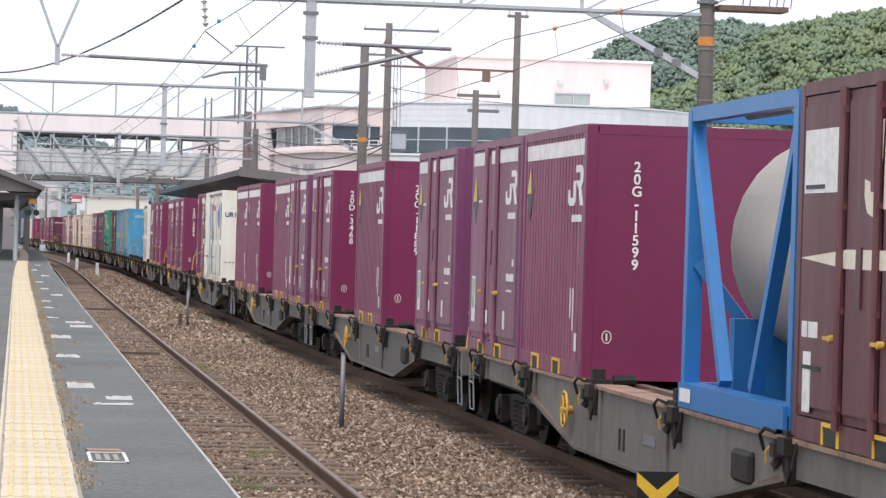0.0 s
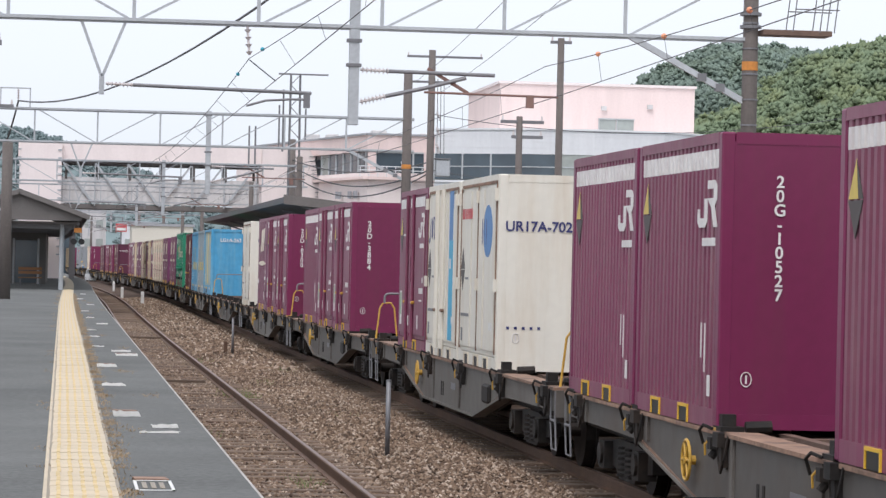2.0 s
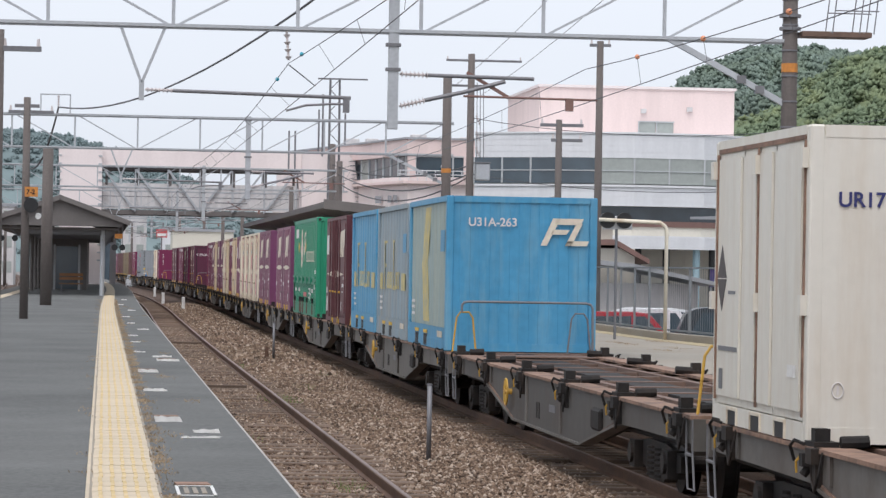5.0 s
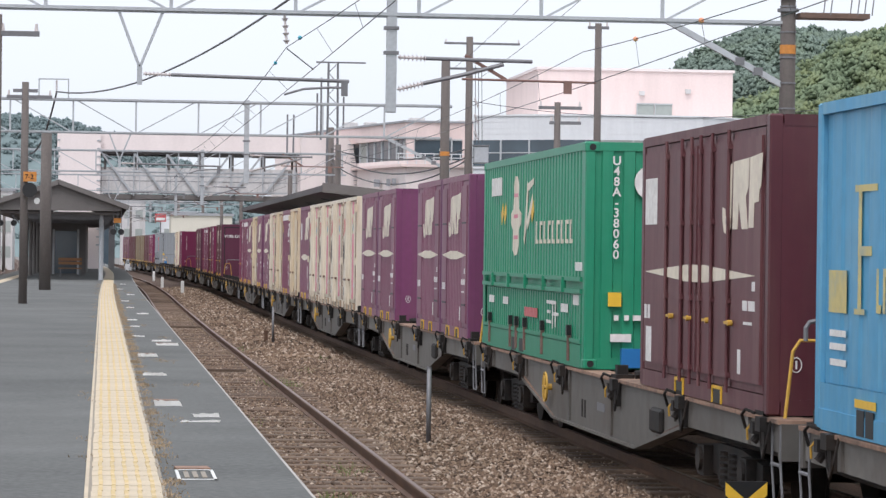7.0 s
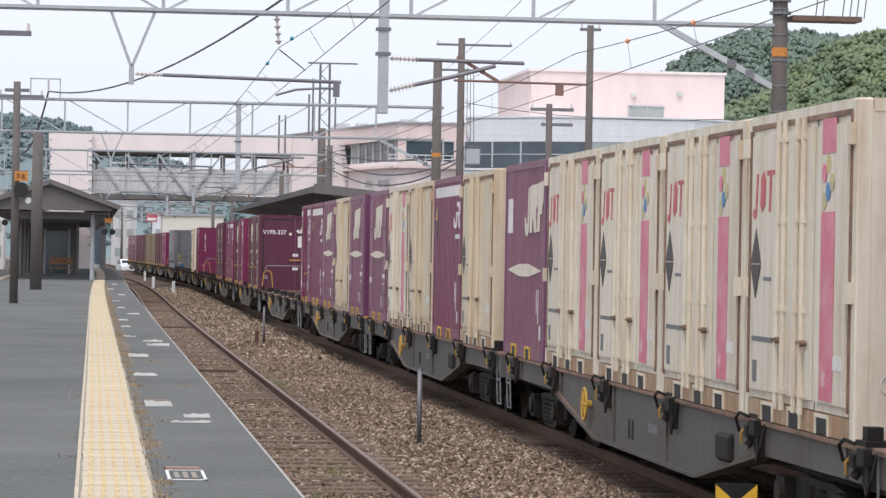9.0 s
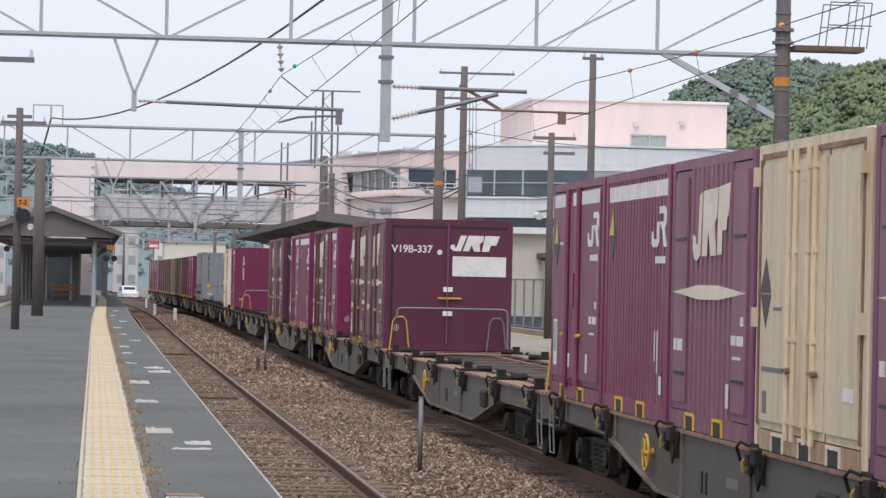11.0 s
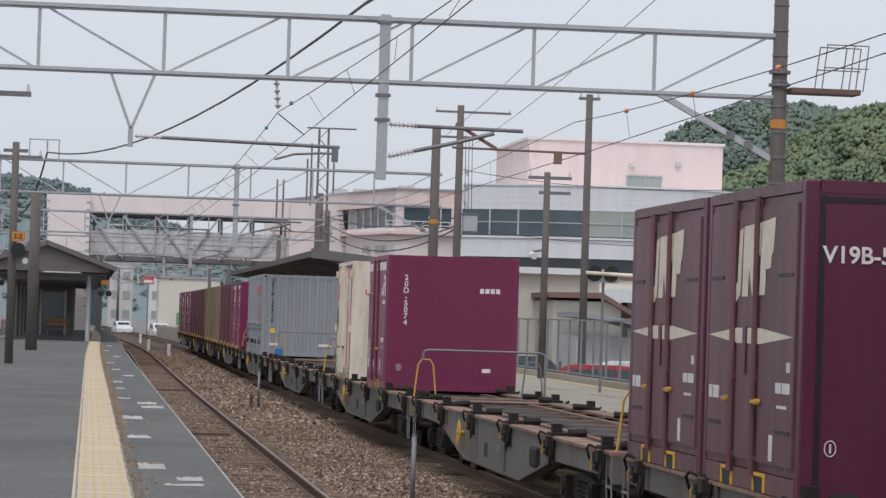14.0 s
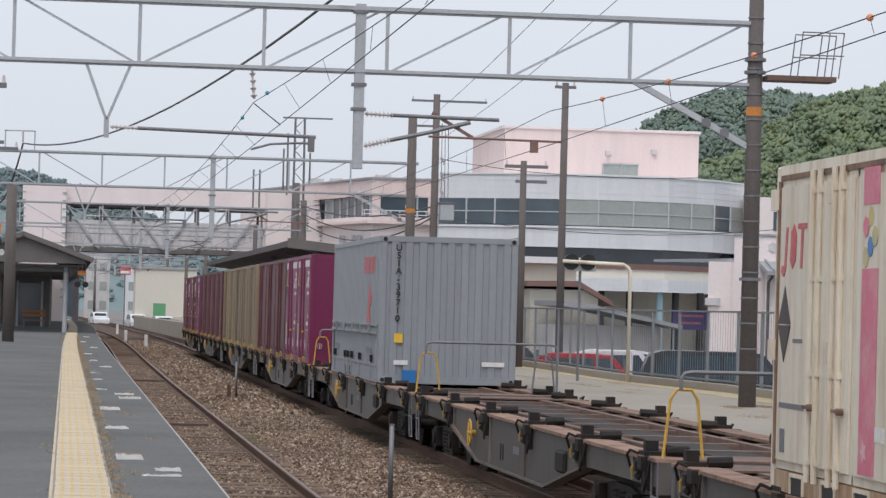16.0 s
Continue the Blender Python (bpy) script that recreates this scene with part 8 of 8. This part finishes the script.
def floor_mark(x, y, w, d, torn, seed, frame_only=False):
    """A boarding mark on the platform: sheet, border and lifted edge."""
    rng = random.Random(seed)
    m = thing("floor_mark", "peeling white boarding mark stuck on the asphalt" if torn else "square white framed boarding mark on the asphalt", "floor marking",
              "boarding marks on the platform", at=(x, y, PLAT_Z + 0.003))
    if not torn:
        for a, b, c, e in ((-w, w, -d, -d + 0.035), (-w, w, d - 0.03, d), (-w, -w + 0.02, -d, d), (w - 0.02, w, -d, d)):
            bm = bmesh.new()
            box(bm, a, b, c, e, 0, 0.004)
            part("border", bm, "white_paint", m)
        for k in range(3):
            bm = bmesh.new()
            box(bm, -w * 0.6 + k * w * 0.45, -w * 0.6 + k * w * 0.45 + w * 0.25, -d * 0.55, d * 0.6, 0, 0.0035)
            part("worn_figure", bm, "concrete_pale", m)
    else:
        bm = bmesh.new()
        n = 9
        lo = [bm.verts.new((-w + 2 * w * i / n, -d + rng.uniform(-0.1, 0.1) * d, 0.001)) for i in range(n + 1)]
        mid = [bm.verts.new((-w + 2 * w * i / n, rng.uniform(-0.2, 0.2) * d, 0.004 + rng.uniform(0, 0.006))) for i in range(n + 1)]
        hi = [bm.verts.new((-w + 2 * w * i / n + rng.uniform(-0.02, 0.02), d + rng.uniform(-0.15, 0.05) * d, 0.004 + rng.uniform(0, 0.014))) for i in range(n + 1)]
        for a, b in ((lo, mid), (mid, hi)):
            for i in range(n):
                bm.faces.new((a[i], a[i + 1], b[i + 1], b[i]))
        bmesh.ops.solidify(bm, geom=bm.faces[:], thickness=0.004)
        part("sheet", bm, "paper", m)
    if torn != 1:
        bm = bmesh.new()
        prism(bm, [(-w * 0.9, d * 1.05), (w * 0.9, d * 1.0), (w * 0.75, d * 1.5), (-w, d * 1.45)], 0.0, 0.012, "z")
        part("lifted_flap", bm, "dark" if torn == 3 else "deck", m, "dark lifted flap")


def build_marks():
    floor_mark(0.59, 19.1, 0.12, 0.42, 0, 1)
    floor_mark(0.88, 25.8, 0.108, 0.18, 1, 2)
    floor_mark(0.80, 24.9, 0.158, 0.03, 1, 3)
    floor_mark(0.60, 27.8, 0.12, 0.42, 2, 4)
    floor_mark(0.59, 34.2, 0.13, 0.3, 3, 5)
    floor_mark(0.60, 40.2, 0.13, 0.45, 2, 6)
    floor_mark(0.90, 46.6, 0.144, 0.3, 1, 7)
    floor_mark(0.95, 44.8, 0.16, 0.4, 2, 8)
    floor_mark(0.59, 48.9, 0.0936, 0.18, 1, 9)
    floor_mark(0.59, 55.0, 0.0864, 0.21, 1, 10)
    floor_mark(0.59, 59.9, 0.0936, 0.36, 1, 11)
    floor_mark(0.86, 65.6, 0.122, 0.42, 1, 12)
    floor_mark(0.66, 72.2, 0.0936, 0.42, 1, 13)
    floor_mark(0.6, 81, 0.101, 0.48, 1, 14)
    floor_mark(0.85, 92, 0.115, 0.54, 1, 15)
    floor_mark(0.6, 104, 0.101, 0.6, 1, 16)
    floor_mark(0.8, 118, 0.101, 0.6, 1, 17)


def tufts(name, label, spots, mat, height):
    """Blades of grass in scattered clumps, as one crowd."""
    rng = np.random.RandomState(len(spots))
    verts, faces = [], []
    for x, y, z, n, spread in spots:
        for i in range(n):
            px, py = x + rng.randn() * spread * 0.2, y + rng.randn() * spread
            h = height * (0.4 + 0.9 * rng.rand())
            a = rng.rand() * 6.28
            w = 0.006
            k = len(verts)
            lean = rng.randn(2) * h * 0.5
            verts += [(px - w * math.cos(a), py - w * math.sin(a), z), (px + w * math.cos(a), py + w * math.sin(a), z), (px + lean[0], py + lean[1], z + h)]
            faces.append((k, k + 1, k + 2))
    me = bpy.data.meshes.new(name)
    me.from_pydata(verts, [], faces)
    me.materials.append(M[mat])
    tagged(new(name, me), label, "grass", kind="stuff")


def build_grass():
    rng = random.Random(4)
    dry = []
    y = 17.0
    while y < 120:
        dry.append((0.40 + rng.uniform(-0.01, 0.05), y, PLAT_Z, rng.choice((40, 90, 160)), 0.22))
        if rng.random() < 0.3:
            dry.append((-0.1 + rng.uniform(-0.03, 0.02), y, PLAT_Z, 18, 0.3))
        if rng.random() < 0.10:
            dry.append((rng.uniform(0.55, 1.15), y, PLAT_Z, 40, 0.3))
        y += rng.uniform(0.35, 1.3)
    for i in range(26):
        dry.append((rng.uniform(9.6, 12.4), rng.uniform(36, 70), PLAT_Z, 90, 0.5))
    for i in range(12):
        dry.append((10.7 + rng.uniform(-0.5, 0.8), 47.4 + rng.uniform(-0.7, 0.6), PLAT_Z, 80, 0.25))
    tufts("dry_grass", "dry straw-coloured grass in the platform joints", dry, "grass", 0.017)
    green = []
    for x, y0, n, s in ((3.28, 57.0, 160, 0.9), (3.35, 55.5, 80, 0.7), (2.3, 30.0, 90, 0.6), (2.75, 34.5, 60, 0.5), (2.4, 26.5, 80, 0.5), (3.3, 27.5, 60, 0.4), (2.0, 44, 40, 0.6), (4.6, 49, 50, 0.5), (4.2, 62, 50, 0.6), (5.0, 70, 60, 0.6), (3.5, 75, 80, 0.9)):
        green.append((x, y0, -0.19, n, s))
    tufts("trackside_weeds", "small green weeds between rail and ballast", green, "weed", 0.13)


def build_fence():
    f = thing("platform_fence", "grey steel mesh fence along the back of the platform", "fence")
    line = [Vector((12.35, 40, 0)), Vector((12.35, 56, 0)), Vector((11.75, 64, 0)), Vector((12.05, 114, 0))]
    z0, z1 = PLAT_Z + 0.14, 2.44
    for a, b in zip(line, line[1:]):
        n = max(2, int((b - a).length / 1.9))
        for i in range(n):
            p, q = a.lerp(b, i / n), a.lerp(b, (i + 1) / n)
            bm = bmesh.new()
            bar(bm, (p.x, p.y, z0 - 0.1), (p.x, p.y, z1), 0.05)
            part("post", bm, "mesh_wire", f)
            for z in (z0 + 0.06, z1 - 0.02):
                bm = bmesh.new()
                bar(bm, (p.x, p.y, z), (q.x, q.y, z), 0.035)
                part("rail", bm, "mesh_wire", f)
            bm = bmesh.new()
            for k in range(1, 12):
                c = p.lerp(q, k / 12)
                bar(bm, (c.x, c.y, z0), (c.x, c.y, z1), 0.005)
            part("mesh_panel", bm, "mesh_wire", f)
    g = thing("end_fence", "grey steel mesh gate fence at the platform end", "fence")
    for x in (8.1, 8.55, 9.6, 10.7, 11.8, 12.4):
        bm = bmesh.new()
        bar(bm, (x, 34, PLAT_Z), (x, 34, 2.28), 0.06 if x != 8.55 else 0.09)
        part("post", bm, "mesh_wire", g)
    for z in (1.0, 2.26):
        bm = bmesh.new()
        bar(bm, (8.1, 34, z), (12.4, 34, z), 0.04)
        part("rail", bm, "mesh_wire", g)
    bm = bmesh.new()
    x = 8.15
    while x < 12.4:
        bar(bm, (x, 34, 1.0), (x, 34, 2.26), 0.0035)
        x += 0.11
    z = 1.05
    while z < 2.26:
        bar(bm, (8.1, 34, z), (12.4, 34, z), 0.0035)
        z += 0.11
    part("mesh_panel", bm, "mesh_wire", g)
    a = thing("bent_pole", "yellowed bent steel pole with two round black mirrors", "pole", at=(11.58, 63, PLAT_Z))
    bm = bmesh.new()
    pipe(bm, [(0, 0, 0), (0, 0, 2.28), (-0.04, 0, 2.36), (-0.14, 0, 2.43), (-1.42, 0, 2.47)], 0.04, 10)
    part("tube", bm, "cream", a, smooth=True)
    for x in (-1.23, -0.88):
        bm = bmesh.new()
        cyl(bm, (x, 0.04, 2.46), (x, 0.13, 2.46), 0.165, seg=24)
        part("mirror_back", bm, "black", a)
    bm = bmesh.new()
    box(bm, -1.32, -0.7, 0.14, 0.17, 2.27, 2.5)
    part("mounting_board", bm, "white_wall", a)
    bm = bmesh.new()
    cyl(bm, (-1.03, 0.15, 0.0), (-1.03, 0.15, 2.28), 0.03)
    part("conduit", bm, "galv_dark", a)


def car(x, y, turn, mat, label, L=4.2, h=1.5, van=False):
    c = thing("parked_car", label, "car", "parked cars", at=(x, y, -0.26 if y < 120 else -0.4))
    c.rotation_euler = (0, 0, radians(turn))
    w = 0.84
    bm = bmesh.new()
    hl = L / 2
    prof = [(-hl, 0.3), (-hl, 0.72), (-hl + 0.15, 0.85), (-hl + 0.95, 0.95), (hl - 0.25, 0.98), (hl, 0.8), (hl, 0.3)]
    prism(bm, prof, -w, w, "x")
    bevel(bm, 0.05, 2)
    body = part("body", bm, mat, c, smooth=False)
    bm = bmesh.new()
    f = 0.75 if not van else 0.35
    prof = [(-hl + f + 0.2, 0.93), (-hl + f + 0.75, h - 0.04), (-hl + f + 1.1, h), (hl - 0.7, h), (hl - 0.35, h - 0.12), (hl - 0.1, 0.95)]
    prism(bm, prof, -w + 0.1, w - 0.1, "x")
    bevel(bm, 0.05, 2)
    part("cabin", bm, mat, c)
    for sx in (-1, 1):
        bm = bmesh.new()
        prism(bm, [(-hl + f + 0.45, 0.98), (-hl + f + 0.85, h - 0.1), (-0.05, h - 0.1), (-0.05, 0.98)], sx * (w - 0.105), sx * (w - 0.09), "x")
        part("side_window", bm, "glass", c)
        bm = bmesh.new()
        prism(bm, [(0.05, 0.98), (0.05, h - 0.1), (hl - 0.75, h - 0.12), (hl - 0.4, 0.98)], sx * (w - 0.105), sx * (w - 0.09), "x")
        part("side_window", bm, "glass", c)
        for yy in (-hl + 0.8, hl - 0.8):
            bm = bmesh.new()
            cyl(bm, (sx * (w - 0.2), yy, 0.31), (sx * (w + 0.01), yy, 0.31), 0.31, seg=20)
            wheel = part("wheel", bm, "rubber", c)
            bm = bmesh.new()
            cyl(bm, (sx * (w + 0.005), yy, 0.31), (sx * (w + 0.02), yy, 0.31), 0.2, seg=16)
            part("rim", bm, "galv", wheel)
        bm = bmesh.new()
        box(bm, sx * 0.6 - 0.15, sx * 0.6 + 0.15, -hl - 0.012, -hl + 0.03, 0.62, 0.74)
        part("headlight", bm, "white_paint", c)
    bm = bmesh.new()
    prism(bm, [(-w + 0.18, 0.98), (w - 0.18, 0.98), (w - 0.26, h - 0.12), (-w + 0.26, h - 0.12)], -hl + f + 0.38, -hl + f + 0.46, "y")
    part("windscreen", bm, "glass", c)


def build_cars():
    bm = bmesh.new()
    prism(bm, [(12.7, 57.0), (40, 57.0), (40, 109.5), (13.2, 109.5)], -0.41, -0.26, "z")
    structure("car_park", bm, "asphalt", "raised asphalt car park behind the platform fence", "car park")
    car(16.2, 75.5, 82, "car_dark", "dark grey parked van-like car behind the fence", 4.3, 1.72, True)
    car(18.9, 70.0, 88, "car_dark", "black parked car behind the fence", 4.6, 1.5)
    car(13.6, 78.5, 80, "car_red", "red parked hatchback behind the fence", 3.8, 1.55)
    car(14.8, 80.5, 85, "car_white", "white parked car behind the fence", 3.6, 1.62)
    car(12.9, 90.0, 80, "car_dark", "dark blue parked car behind the fence", 4.2, 1.6)
    car(17.0, 92.0, 85, "car_white", "white parked car in the car park", 4.0, 1.5)
    for x, y in ((3.5, 330), (6.8, 300), (8.4, 270)):
        car(x, y, 8, "car_white", "distant pale car on the road beside the line", 4.0, 1.5)


build_lineside()
build_marks()
build_grass()
build_fence()
build_cars()


motions()
